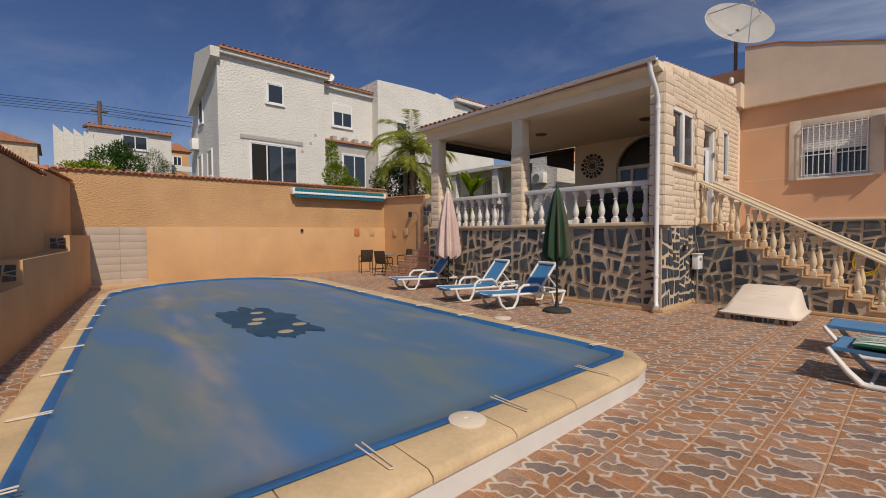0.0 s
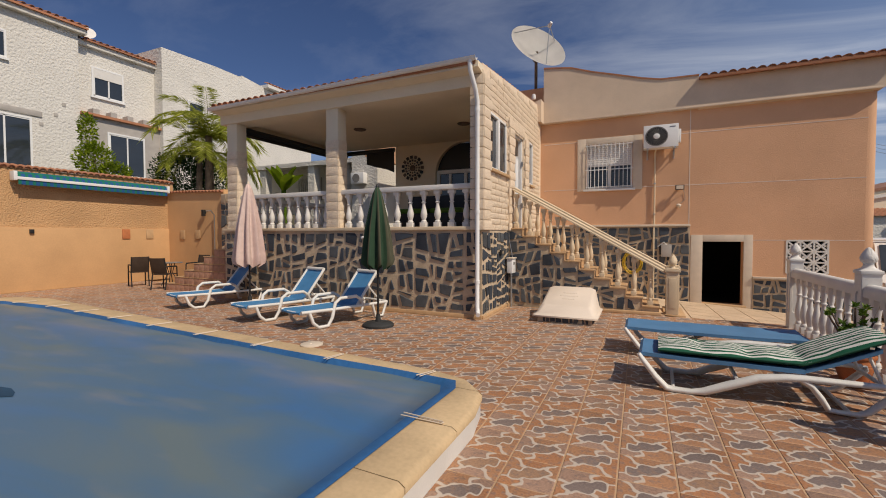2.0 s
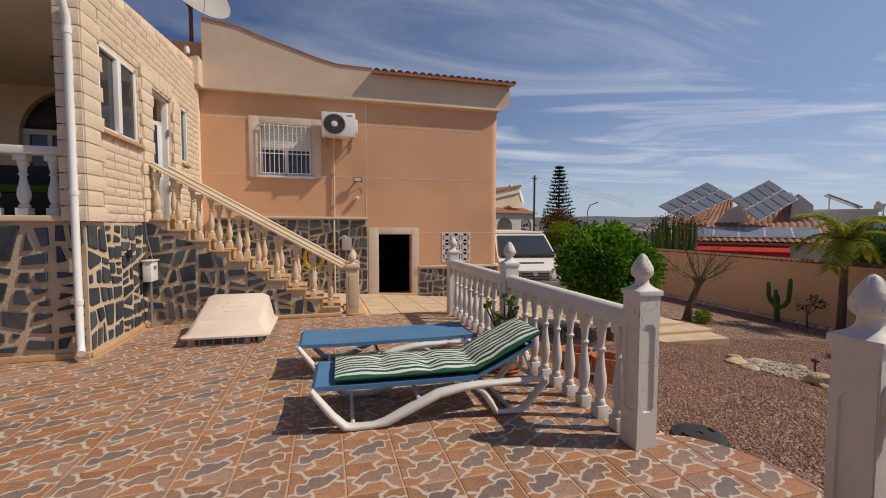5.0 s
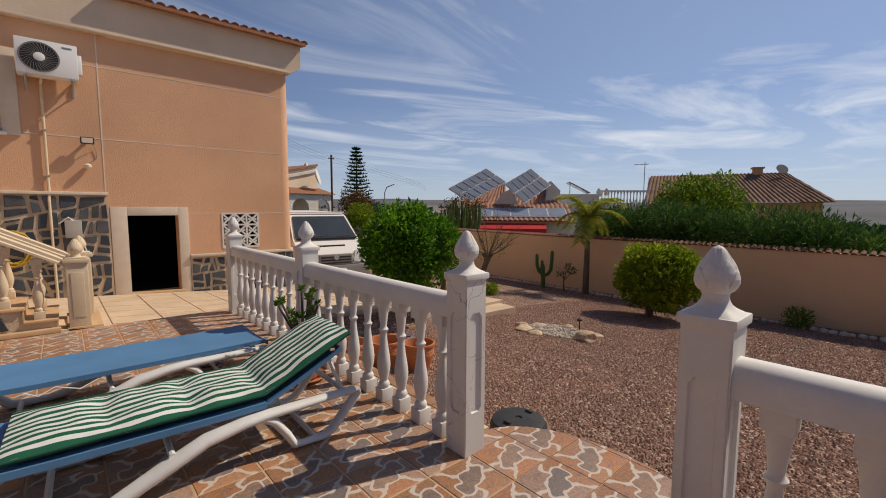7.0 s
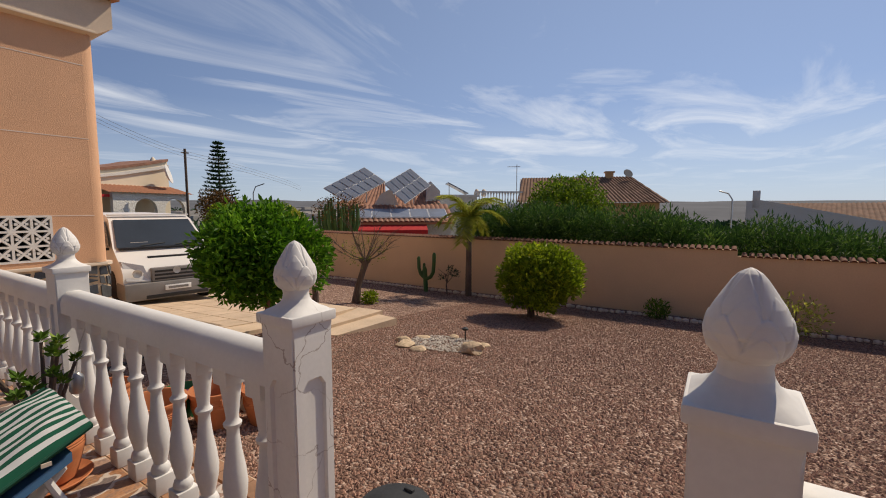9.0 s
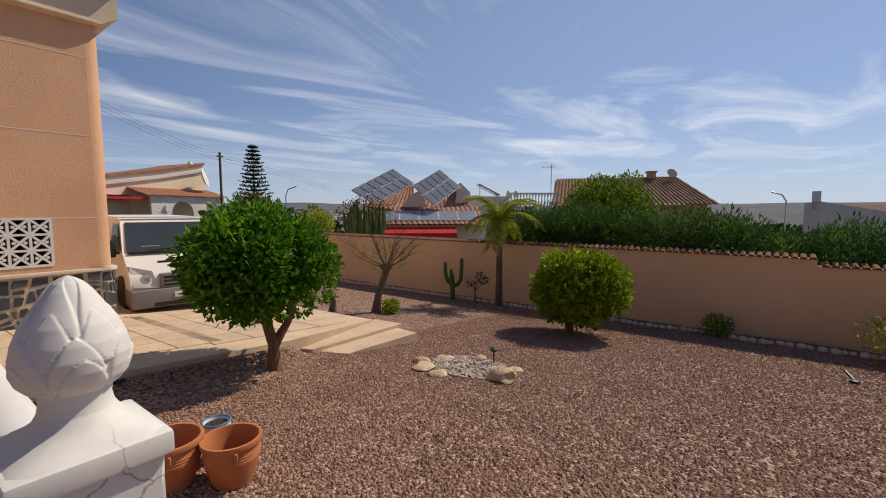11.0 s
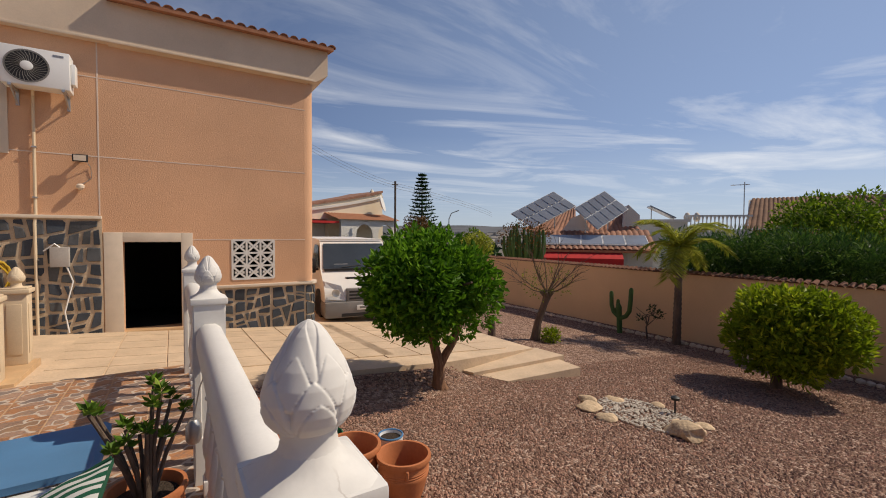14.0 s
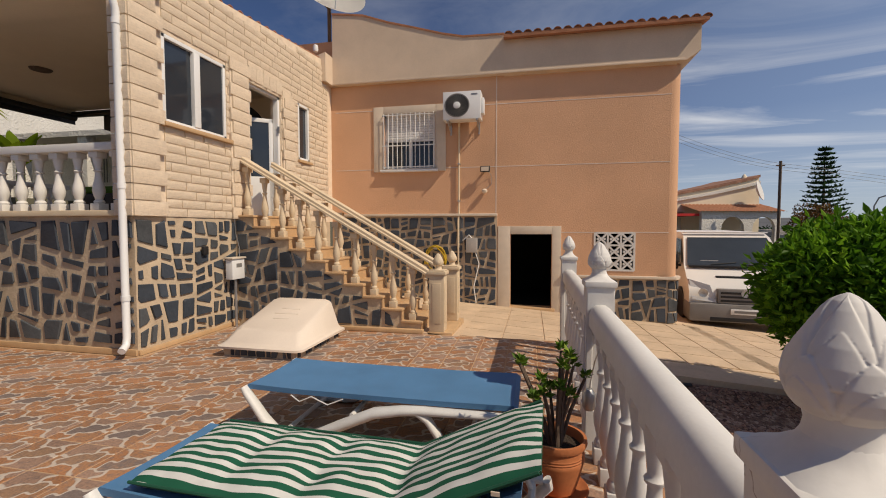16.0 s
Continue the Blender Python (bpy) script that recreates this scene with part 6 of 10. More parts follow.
def fence_post(parent, y, paint):
    w, z0, z1 = 0.090, -0.01, 1.122
    cut = [(-0.052, 0.30), (-0.03, 0.268), (0.03, 0.268), (0.052, 0.30), (0.052, 0.88), (0.03, 0.912), (-0.03, 0.912), (-0.052, 0.88)]
    bm = bmesh.new()
    for k in range(4):
        turn = Matrix.Translation((0, y, 0)) @ pose(0, 0, 0, 0, 0, 90 * k)
        o = [bm.verts.new(turn @ Vector((u, -w, v))) for u, v in ((-w, z0), (w, z0), (w, z1), (-w, z1))]
        a = [bm.verts.new(turn @ Vector((u, -w, v))) for u, v in cut]
        c = [bm.verts.new(turn @ Vector((u * 0.9, -w + 0.014, 0.59 + (v - 0.59) * 0.985))) for u, v in cut]
        for q in ((o[0], o[1], a[2], a[1]), (o[1], a[3], a[2]), (o[1], o[2], a[4], a[3]), (o[2], a[5], a[4]), (o[2], o[3], a[6], a[5]), (o[3], a[7], a[6]), (o[3], o[0], a[0], a[7]), (o[0], a[1], a[0])):
            bm.faces.new(q)
        for i in range(8):
            bm.faces.new((a[i], a[(i + 1) % 8], c[(i + 1) % 8], c[i]))
        bm.faces.new(c)
    bmesh.ops.remove_doubles(bm, verts=bm.verts[:], dist=0.0005)
    bmesh.ops.bevel(bm, geom=[e for e in bm.edges if abs(e.verts[0].co.z - e.verts[1].co.z) > 1.0 and abs(abs(e.verts[0].co.x) - w) < 0.001], offset=0.006, segments=2, affect="EDGES")
    p = part("post", bm, paint, parent, angle=30)
    bm = boxes(((-0.103, y - 0.103, 1.118), (0.103, y + 0.103, 1.158)), bevel=0.008)
    # concave square flare up to the waist of the finial
    prev = None
    for h, z in ((0.099, 1.155), (0.087, 1.164), (0.072, 1.176), (0.058, 1.192), (0.050, 1.206)):
        ring = []
        for k in range(24):
            a = 2 * math.pi * (k + 0.5) / 24
            c, d = math.cos(a), math.sin(a)
            q = h / max(abs(c), abs(d)) if z < 1.17 else h * (0.5 / max(abs(c), abs(d)) + 0.5) if z < 1.18 else h
            ring.append(bm.verts.new((q * c, y + q * d, z)))
        if prev:
            for k in range(24):
                bm.faces.new((prev[k], prev[(k + 1) % 24], ring[(k + 1) % 24], ring[k]))
        prev = ring
    bm.faces.new(prev)
    part("cap", bm, paint, p, angle=50)
    piece("finial", FINIAL_WHITE, p, pose(0, y, 1.185, 0, 0, 52))


def rail_between(parent, a, b, k):
    cr = [(-0.075, 0.86), (0.075, 0.86), (0.075, 0.93), (0.062, 0.975), (0.03, 1.0), (-0.03, 1.0), (-0.062, 0.975), (-0.075, 0.93)]
    part("rail", prism(bmesh.new(), cr, lambda u, v, d: (u, d, v), a + 0.09, b - 0.09), WHITE, parent, angle=50)
    for i in range(k):
        piece("baluster", BAL_FENCE, parent, pose(0, a + 0.105 + (i + 0.5) * (b - a - 0.21) / k, 0))


fence()


# ---- things on the terrace ----
def hatch():
    h = thing("hatch_cover", "off-white fibreglass hatch cover on a low slate-faced kerb", "hatch", pose(-1.65, 9.44, 0))
    b = part("kerb", boxes(((-0.47, -0.52, -0.01), (0.47, 0.58, 0.10))), MORTAR, h, "low mortar kerb with slate chips")
    rng = random.Random(3)
    for to3, u0, u1 in ((lambda u, v, d: (u, -0.52 - d, v), -0.46, 0.46), (lambda u, v, d: (0.47 + d, u, v), -0.5, 0.57)):
        stones(b, rng, crazy_paving(rng, u0, u1, 0.005, 0.095, 0.09, 0.09, 0.02), to3, [SLATE, SLATE_PALE], 0.012)
    bm = bmesh.new()
    layers = [((-0.56, -0.58, 0.56, 0.66), 0.10, 0.10), ((-0.56, -0.58, 0.56, 0.66), 0.125, 0.125), ((-0.52, -0.54, 0.52, 0.62), 0.14, 0.14), ((-0.50, -0.50, 0.50, 0.58), 0.17, 0.20), ((-0.44, -0.38, 0.44, 0.50), 0.27, 0.52), ((-0.40, -0.34, 0.40, 0.46), 0.285, 0.545)]
    rings = []
    for (x0, y0, x1, y1), zf, zb in layers:
        c = 0.06
        pts = [(x0 + c, y0), (x1 - c, y0), (x1, y0 + c), (x1, y1 - c), (x1 - c, y1), (x0 + c, y1), (x0, y1 - c), (x0, y0 + c)]
        rings.append([bm.verts.new((x, y, zf + (zb - zf) * (y - y0) / (y1 - y0))) for x, y in pts])
    for p, q in zip(rings, rings[1:]):
        for i in range(8):
            bm.faces.new((p[i], p[(i + 1) % 8], q[(i + 1) % 8], q[i]))
    bm.faces.new(rings[-1])
    bm.faces.new(rings[0][::-1])
    bmesh.ops.bevel(bm, geom=[e for e in bm.edges if e.calc_face_angle(0) > 0.35], offset=0.012, segments=2, affect="EDGES")
    lid = part("lid", bm, HATCH_PLASTIC, h, "off-white moulded lid", angle=50)
    for k, (w, y) in enumerate(((0.26, 0.18), (0.34, 0.06), (0.22, -0.06))):
        z = 0.285 + 0.26 * (y + 0.34) / 0.80
        part("embossed_bar", boxes(((-w / 2, -0.018, 0.0), (w / 2, 0.018, 0.004)), bevel=0.001), HATCH_PLASTIC, lid, m=pose(0, y, z, 18, 0, 0))


hatch()


def side_frame(bm, y):
    """One wavy resin side of a sun lounger, foot towards -x, on the floor at z 0."""
    tube(bm, [(-1.0, y, 0.345), (-0.97, y, 0.30), (-0.84, y, 0.13), (-0.74, y, 0.03), (-0.68, y, 0.022), (-0.52, y, 0.022), (-0.42, y, 0.04), (-0.22, y, 0.13), (0.02, y, 0.235), (0.22, y, 0.27), (0.36, y, 0.28), (0.95, y, 0.285)],
         [0.034, 0.042, 0.048, 0.052, 0.046, 0.042, 0.056, 0.062, 0.060, 0.054, 0.048, 0.036], 12, 0.62)
    tube(bm, [(0.32, y, 0.275), (0.40, y, 0.22), (0.47, y, 0.12), (0.52, y, 0.03), (0.58, y, 0.022), (0.72, y, 0.022), (0.78, y, 0.05), (0.98, y, 0.26), (0.97, y, 0.285)],
         [0.044, 0.044, 0.042, 0.040, 0.032, 0.036, 0.040, 0.042, 0.036], 12, 0.62)


def sling(bm, pts, hw, thick=0.025):
    """A taut fabric bed over points (x, z), hw wide to each side."""
    rows = []
    for x, z in pts:
        row = []
        for i in range(9):
            u = -1 + i / 4
            row.append(bm.verts.new((x, u * hw, z - 0.012 * (1 - u * u))))
        for i in range(8, -1, -1):
            u = -1 + i / 4
            row.append(bm.verts.new((x, u * hw, z - thick - 0.012 * (1 - u * u) - (0.012 if abs(u) == 1 else 0))))
        rows.append(row)
    for a, b in zip(rows, rows[1:]):
        for i in range(18):
            j = (i + 1) % 18
            bm.faces.new((a[i], a[j], b[j], b[i]))
    bm.faces.new(rows[0])
    bm.faces.new(rows[-1][::-1])


def low_lounger(m, label, raised, cushion):
    s = thing("sun_lounger", label, "sun lounger", m, "sun loungers by the balustrade")
    for y in (-0.34, 0.34):
        bm = bmesh.new()
        side_frame(bm, y)
        part("side_frame", bm, RESIN, s, "wavy white resin frame", angle=60)
    for x, z in ((-0.68, 0.03), (0.66, 0.03), (0.9, 0.27), (-0.15, 0.20)):
        part("crossbar", tube(bmesh.new(), [(x, -0.34, z), (x, 0.34, z)], 0.018, 8), RESIN, s)
    flat = [(-1.0, 0.335), (-0.97, 0.362), (-0.6, 0.352), (0.0, 0.35), (0.36, 0.352)]
    if not raised:
        flat = flat[:-1] + [(0.5, 0.35), (0.97, 0.358), (1.0, 0.335)]
    bm = bmesh.new()
    sling(bm, flat, 0.325)
    part("seat_sling", bm, BLUE_MESH, s, "faded blue fabric")
    if raised:
        bm = bmesh.new()
        sling(bm, [(0.37, 0.352), (0.55, 0.43), (0.74, 0.525), (0.88, 0.595)], 0.29)
        part("back_sling", bm, BLUE_MESH, s, "faded blue fabric")
    for y in () if raised else (-0.335, 0.335):
        cord = [(-0.62, y, 0.31), (-0.55, y * 1.02, 0.27), (-0.46, y, 0.31), (-0.33, y * 1.03, 0.265), (-0.22, y, 0.31)]
        part("lacing", tube(bmesh.new(), cord, 0.005, 5), RESIN, s, "white lacing cord")
    if raised:
        for y in (-0.25, 0.25):
            part("back_prop", tube(bmesh.new(), [(0.80, y, 0.53), (0.9, y, 0.27)], 0.014, 6), RESIN, s)
    return s


def cushion_pad():
    """A quilted, striped lounger pad that follows the bed and the raised back."""
    c = thing("lounger_cushion", "green and white striped quilted cushion on a sun lounger", "cushion", pose(0.56, 6.30, 0.0, 0, 0, -2))
    line = [(-0.82, 0.375), (0.36, 0.378), (0.95, 0.665)]
    seg = [math.dist(line[0], line[1]), math.dist(line[1], line[2])]
    total = sum(seg)
    seams = [0.0, 0.22, 0.43, 0.645, 1.0]
    bm = bmesh.new()
    uv = bm.loops.layers.uv.new("uv")
    nu, nv = 80, 24
    grid = {}
    for i in range(nu + 1):
        s = i / nu
        d = s * total
        if d <= seg[0]:
            t = d / seg[0]
            x, z = line[0][0] + t * (line[1][0] - line[0][0]), line[0][1] + t * (line[1][1] - line[0][1])
        else:
            t = (d - seg[0]) / seg[1]
            x, z = line[1][0] + t * (line[2][0] - line[1][0]), line[1][1] + t * (line[2][1] - line[1][1])
        near = min(abs(s - q) for q in seams)
        puff = min(1.0, near / 0.07) ** 0.6
        for j in range(nv + 1):
            v = -1 + 2 * j / nv
            edge = max(0.0, 1 - abs(v) ** 6)
            tuft = 1 - 0.5 * math.exp(-(((abs(v) - 0.4) / 0.12) ** 2)) * math.exp(-((near / 0.03) ** 2))
            hgt = 0.022 + 0.040 * edge * (0.35 + 0.65 * puff) * tuft + 0.013 * noise.noise(Vector((s * 13, v * 3, 1)))
            w = 0.308 * (0.985 + 0.015 * puff)
            grid[i, j] = bm.verts.new((x - 0.10 * hgt * (s > 0.6), v * w + 0.008 * noise.noise(Vector((s * 9, 0, 2))), z + hgt))
            grid[i, j, 0] = bm.verts.new((x, v * w * 0.98, z + 0.004))
    for i in range(nu):
        for j in range(nv):
            f = bm.faces.new((grid[i, j], grid[i + 1, j], grid[i + 1, j + 1], grid[i, j + 1]))
            for lp, (a, b) in zip(f.loops, ((i, j), (i + 1, j), (i + 1, j + 1), (i, j + 1))):
                lp[uv].uv = (b / nv + 0.012 * noise.noise(Vector((a * 0.16, b * 0.1, 7))), a / nu)
            f = bm.faces.new((grid[i, j, 0], grid[i, j + 1, 0], grid[i + 1, j + 1, 0], grid[i + 1, j, 0]))
            f.material_index = 1
    for i in range(nu):
        for j in (0, nv):
            f = bm.faces.new((grid[i, j], grid[i + 1, j], grid[i + 1, j, 0], grid[i, j, 0]))
            f.material_index = 1
    for j in range(nv):
        for i in (0, nu):
            f = bm.faces.new((grid[i, j], grid[i, j + 1], grid[i, j + 1, 0], grid[i, j, 0]))
            f.material_index = 1
    part("pad", bm, (STRIPE, GREEN_CLOTH), c, angle=60)
    for y in (-0.314, 0.314):
        part("piping", tube(bmesh.new(), [(-0.82, y, 0.40), (0.36, y, 0.402), (0.94, y, 0.685)], 0.007, 6), GREEN_CLOTH, c, "green piping")
    part("care_label", boxes(((0.78, -0.34, 0.595), (0.81, -0.335, 0.610))), FRAME_STONE, c)


STRIPE = striped("green_white_stripe", (0.012, 0.10, 0.055), (0.66, 0.66, 0.62), 9.5, 0.5)
GREEN_CLOTH = surface("dark_green_cloth", (0.010, 0.085, 0.048), 0.85, fine=200, bump=0.2, depth=0.001)
low_lounger(pose(0.56, 6.30, 0, 0, 0, -2), "low white resin sun lounger with blue sling and raised back", True, True)
low_lounger(pose(0.38, 7.60, 0), "low white resin sun lounger with faded blue sling lying flat", False, False)
cushion_pad()


def arm_lounger():
    """White resin lounger with arm loops, foot towards -y."""
    s = thing("sun_lounger", "white resin sun lounger with bright blue sling and raised back", "sun lounger", pose(-5.45, 7.47, 0, 0, 0, -15), "sun loungers by the slate wall")
    for x in (-0.31, 0.31):
        bm = bmesh.new()
        tube(bm, [(x, -0.95, 0.31), (x, -0.3, 0.29), (x, 0.5, 0.28), (x, 0.92, 0.28)], 0.028, 8)
        tube(bm, [(x, -0.80, 0.29), (x * 1.04, -0.74, 0.12), (x * 1.06, -0.64, 0.03), (x * 1.06, -0.45, 0.03), (x * 1.04, -0.36, 0.16), (x * 1.06, -0.30, 0.40), (x * 1.08, -0.2, 0.47), (x * 1.08, 0.15, 0.47), (x * 1.06, 0.26, 0.40), (x, 0.32, 0.29)], 0.03, 8)
        tube(bm, [(x, 0.55, 0.27), (x, 0.62, 0.04), (x, 0.80, 0.03), (x, 0.90, 0.27)], 0.027, 8)
        part("side_frame", bm, RESIN, s, "white resin frame with arm loop", angle=60)
    for y in (-0.93, 0.9, 0.3):
        part("crossbar", tube(bmesh.new(), [(-0.31, y, 0.29), (0.31, y, 0.29)], 0.022, 8), RESIN, s)
    turn = pose(0, 0, 0, 0, 0, 90)
    bm = bmesh.new()
    sling(bm, [(-0.96, 0.31), (-0.9, 0.33), (-0.4, 0.31), (0.24, 0.31)], 0.27)
    bmesh.ops.transform(bm, matrix=turn, verts=bm.verts[:])
    part("seat_sling", bm, BLUE_BRIGHT, s, "bright blue fabric")
    bm = bmesh.new()
    sling(bm, [(0.22, 0.31), (0.38, 0.48), (0.56, 0.70), (0.69, 0.86)], 0.26)
    bmesh.ops.transform(bm, matrix=turn, verts=bm.verts[:])
    part("back_sling", bm, BLUE_BRIGHT, s, "bright blue fabric")
    bm = bmesh.new()
    for x in (-0.27, 0.27):
        tube(bm, [(x, 0.22, 0.29), (x, 0.69, 0.86)], 0.026, 8)
        tube(bm, [(x * 0.9, 0.50, 0.62), (x * 0.9, 0.82, 0.28)], 0.016, 6)
    tube(bm, [(-0.27, 0.69, 0.87), (0.27, 0.69, 0.87)], 0.034, 8)
    part("back_frame", bm, RESIN, s)
    return s


al = arm_lounger()
copy_thing(al, pose(-6.76, 7.54, 0, 0, 0, -13))
copy_thing(al, pose(-9.20, 7.93, 0, 0, 0, -14))


def parasol(m, label, cloth, top, low, r, base):
    p = thing("parasol", label, "parasol", m, "closed parasols")
    part("base", lathe(bmesh.new(), [(base, 0), (base, 0.035), (base * 0.85, 0.065), (0.05, 0.085), (0.035, 0.2)], 28), BLACK_RUBBER, p, "black round base")
    part("pole", tube(bmesh.new(), [(0, 0, 0.05), (0, 0, top - 0.08)], 0.02, 10), BLACK, p)
    bm = bmesh.new()
    uv = bm.loops.layers.uv.new("uv")
    n, rows = 64, 14
    rings = []
    for j in range(rows + 1):
        t = j / rows
        z = top - 0.06 - (top - low) * t
        ring = []
        for i in range(n):
            a = 2 * math.pi * i / n
            fold = 1 + 0.30 * math.cos(8 * a + 0.5 * math.sin(3 * t)) * min(1, t * 2.0)
            rr = (0.03 + (r - 0.03) * t ** 0.58) * fold * (1 - 0.10 * (t > 0.93))
            ring.append(bm.verts.new((rr * math.cos(a), rr * math.sin(a), z + (0.05 * math.cos(8 * a) if j == rows else 0))))
        rings.append(ring)
    for j in range(rows):
        for i in range(n):
            f = bm.faces.new((rings[j][i], rings[j][(i + 1) % n], rings[j + 1][(i + 1) % n], rings[j + 1][i]))
            for lp, (a, b) in zip(f.loops, ((i, j), (i + 1, j), (i + 1, j + 1), (i, j + 1))):
                lp[uv].uv = (a / n, b / rows)
    bm.faces.new(rings[0])
    part("canopy", bm, cloth, p, angle=80)
    part("tip", lathe(bmesh.new(), [(0.03, 0), (0.028, 0.03), (0.012, 0.07)], 10, (0, 0, top - 0.07)), BLACK if r < 0.26 else FRAME_STONE, p)


GREEN_CANVAS = striped("green_parasol_canvas", (0.028, 0.062, 0.036), (0.085, 0.085, 0.055), 8, 0.72)
PINK_CANVAS = striped("pale_pink_parasol_canvas", (0.66, 0.51, 0.46), (0.60, 0.44, 0.40), 8, 0.6)
parasol(pose(-4.54, 7.40, 0), "closed dark green striped parasol in a black base", GREEN_CANVAS, 2.44, 1.08, 0.235, 0.27)
parasol(pose(-8.45, 8.15, 0), "closed pale pink parasol in a black base", PINK_CANVAS, 2.78, 0.95, 0.29, 0.25)


WICKER = surface("dark_brown_wicker", (0.055, 0.035, 0.024), 0.7, dark=0.5, light=1.4, fine=90, bump=0.6)


def bistro_set():
    t = thing("bistro_table", "small round dark metal table in the terrace corner", "table", pose(-13.9, 9.9, 0))
    part("tabletop", lathe(bmesh.new(), [(0.33, 0), (0.34, 0.012), (0.33, 0.024)], 28, (0, 0, 0.70)), BUMPER, t)
    for k in range(4):
        a = math.pi / 4 + k * math.pi / 2
        part("leg", tube(bmesh.new(), [(0.12 * math.cos(a), 0.12 * math.sin(a), 0.70), (0.05 * math.cos(a), 0.05 * math.sin(a), 0.4), (0.26 * math.cos(a), 0.26 * math.sin(a), 0.0)], 0.013, 6), BLACK, t)
    c = thing("garden_chair", "dark woven garden chair with thin metal legs", "chair", pose(-14.6, 9.35, 0, 0, 0, 250), "chairs round the small table")
    part("seat", boxes(((-0.22, -0.22, 0.43), (0.22, 0.22, 0.455)), bevel=0.01), WICKER, c)
    part("backrest", boxes(((-0.21, 0.0, 0.0), (0.21, 0.02, 0.46)), bevel=0.008), WICKER, c, m=pose(0, 0.2, 0.47, -12, 0, 0))
    for x in (-0.22, 0.22):
        part("leg", tube(bmesh.new(), [(x, -0.2, 0.66), (x, -0.22, 0.62), (x, -0.24, 0.0)], 0.018, 6), BLACK, c)
        part("leg", tube(bmesh.new(), [(x, 0.29, 0.92), (x, 0.19, 0.44), (x, 0.27, 0.0)], 0.018, 6), BLACK, c)
        part("armrest", tube(bmesh.new(), [(x, -0.2, 0.66), (x, 0.1, 0.67), (x, 0.24, 0.66)], 0.022, 6), BLACK, c)
    copy_thing(c, pose(-13.7, 10.65, 0, 0, 0, 5))
    copy_thing(c, pose(-13.1, 9.2, 0, 0, 0, 200))


bistro_set()


def west_steps():
    st = thing("tiled_steps", "narrow steps with mosaic tiled risers up to the porch", "steps", pose(-12.88, 9.10, 0), kind="structure")
    me = finish("riser_tile", boxes(((0.003, -0.012, 0.004), (0.197, 0.0, 0.176)), bevel=0.002), PINK_TILE)
    for k in range(7):
        x, z = 0.41 * k, 0.2 * k
        part("step", boxes(((x, 0, z), (2.94, 1.55, z + 0.178))), MORTAR, st)
        part("tread", boxes(((x - 0.025, -0.02, z + 0.178), (2.94, 1.56, z + 0.2)), bevel=0.005), STEP_TILE, st)
        for q in range(int((2.94 - x) / 0.2)):
            piece("riser_tile", me, st, pose(x + 0.2 * q, 0, z))
        for q in range(7):
            piece("riser_tile", me, st, pose(x, 0.2 * q + 0.2, z, 0, 0, -90))


PINK_TILE = surface("mottled_pink_tile", (0.42, 0.24, 0.17), 0.6, dark=0.55, light=1.4, scale=9, fine=22, bump=0.1, vary=0.5)
west_steps()


def wall_awning():
    a = thing("wall_awning", "retracted green and blue striped awning on the ochre wall", "awning", pose(-16.06, 9.07, 3.13))
    part("cassette", tube(bmesh.new(), [(0.12, -2.06, 0.12), (0.12, 2.06, 0.12)], 0.07, 12), AWNING, a)
    part("front_bar", boxes(((0.20, -2.05, -0.03), (0.26, 2.05, 0.05)), bevel=0.01), WHITE_PVC, a, "white front bar")
    bm = bmesh.new()
    uv = bm.loops.layers.uv.new("uv")
    prof = [(0.06, 0.19), (0.14, 0.20), (0.20, 0.12), (0.225, 0.04)]
    low = [(0.23, -0.03), (0.235, -0.09), (0.23, -0.16)]
    for line in (prof, low):
        v = [[bm.verts.new((x, y, z)) for x, z in line] for y in (-2.03, 2.03)]
        for i in range(len(line) - 1):
            f = bm.faces.new((v[0][i], v[1][i], v[1][i + 1], v[0][i + 1]))
            for lp, u in zip(f.loops, (0, 1, 1, 0)):
                lp[uv].uv = (u, 0)
    part("cloth", bm, AWNING, a)
    for y in (-2.08, 2.08):
        part("bracket", boxes(((0, y - 0.04, -0.05), (0.24, y + 0.04, 0.2)), bevel=0.01), WHITE_PVC, a)


AWNING = striped("green_blue_awning", (0.012, 0.16, 0.11), (0.02, 0.09, 0.25), 26, 0.45)
wall_awning()


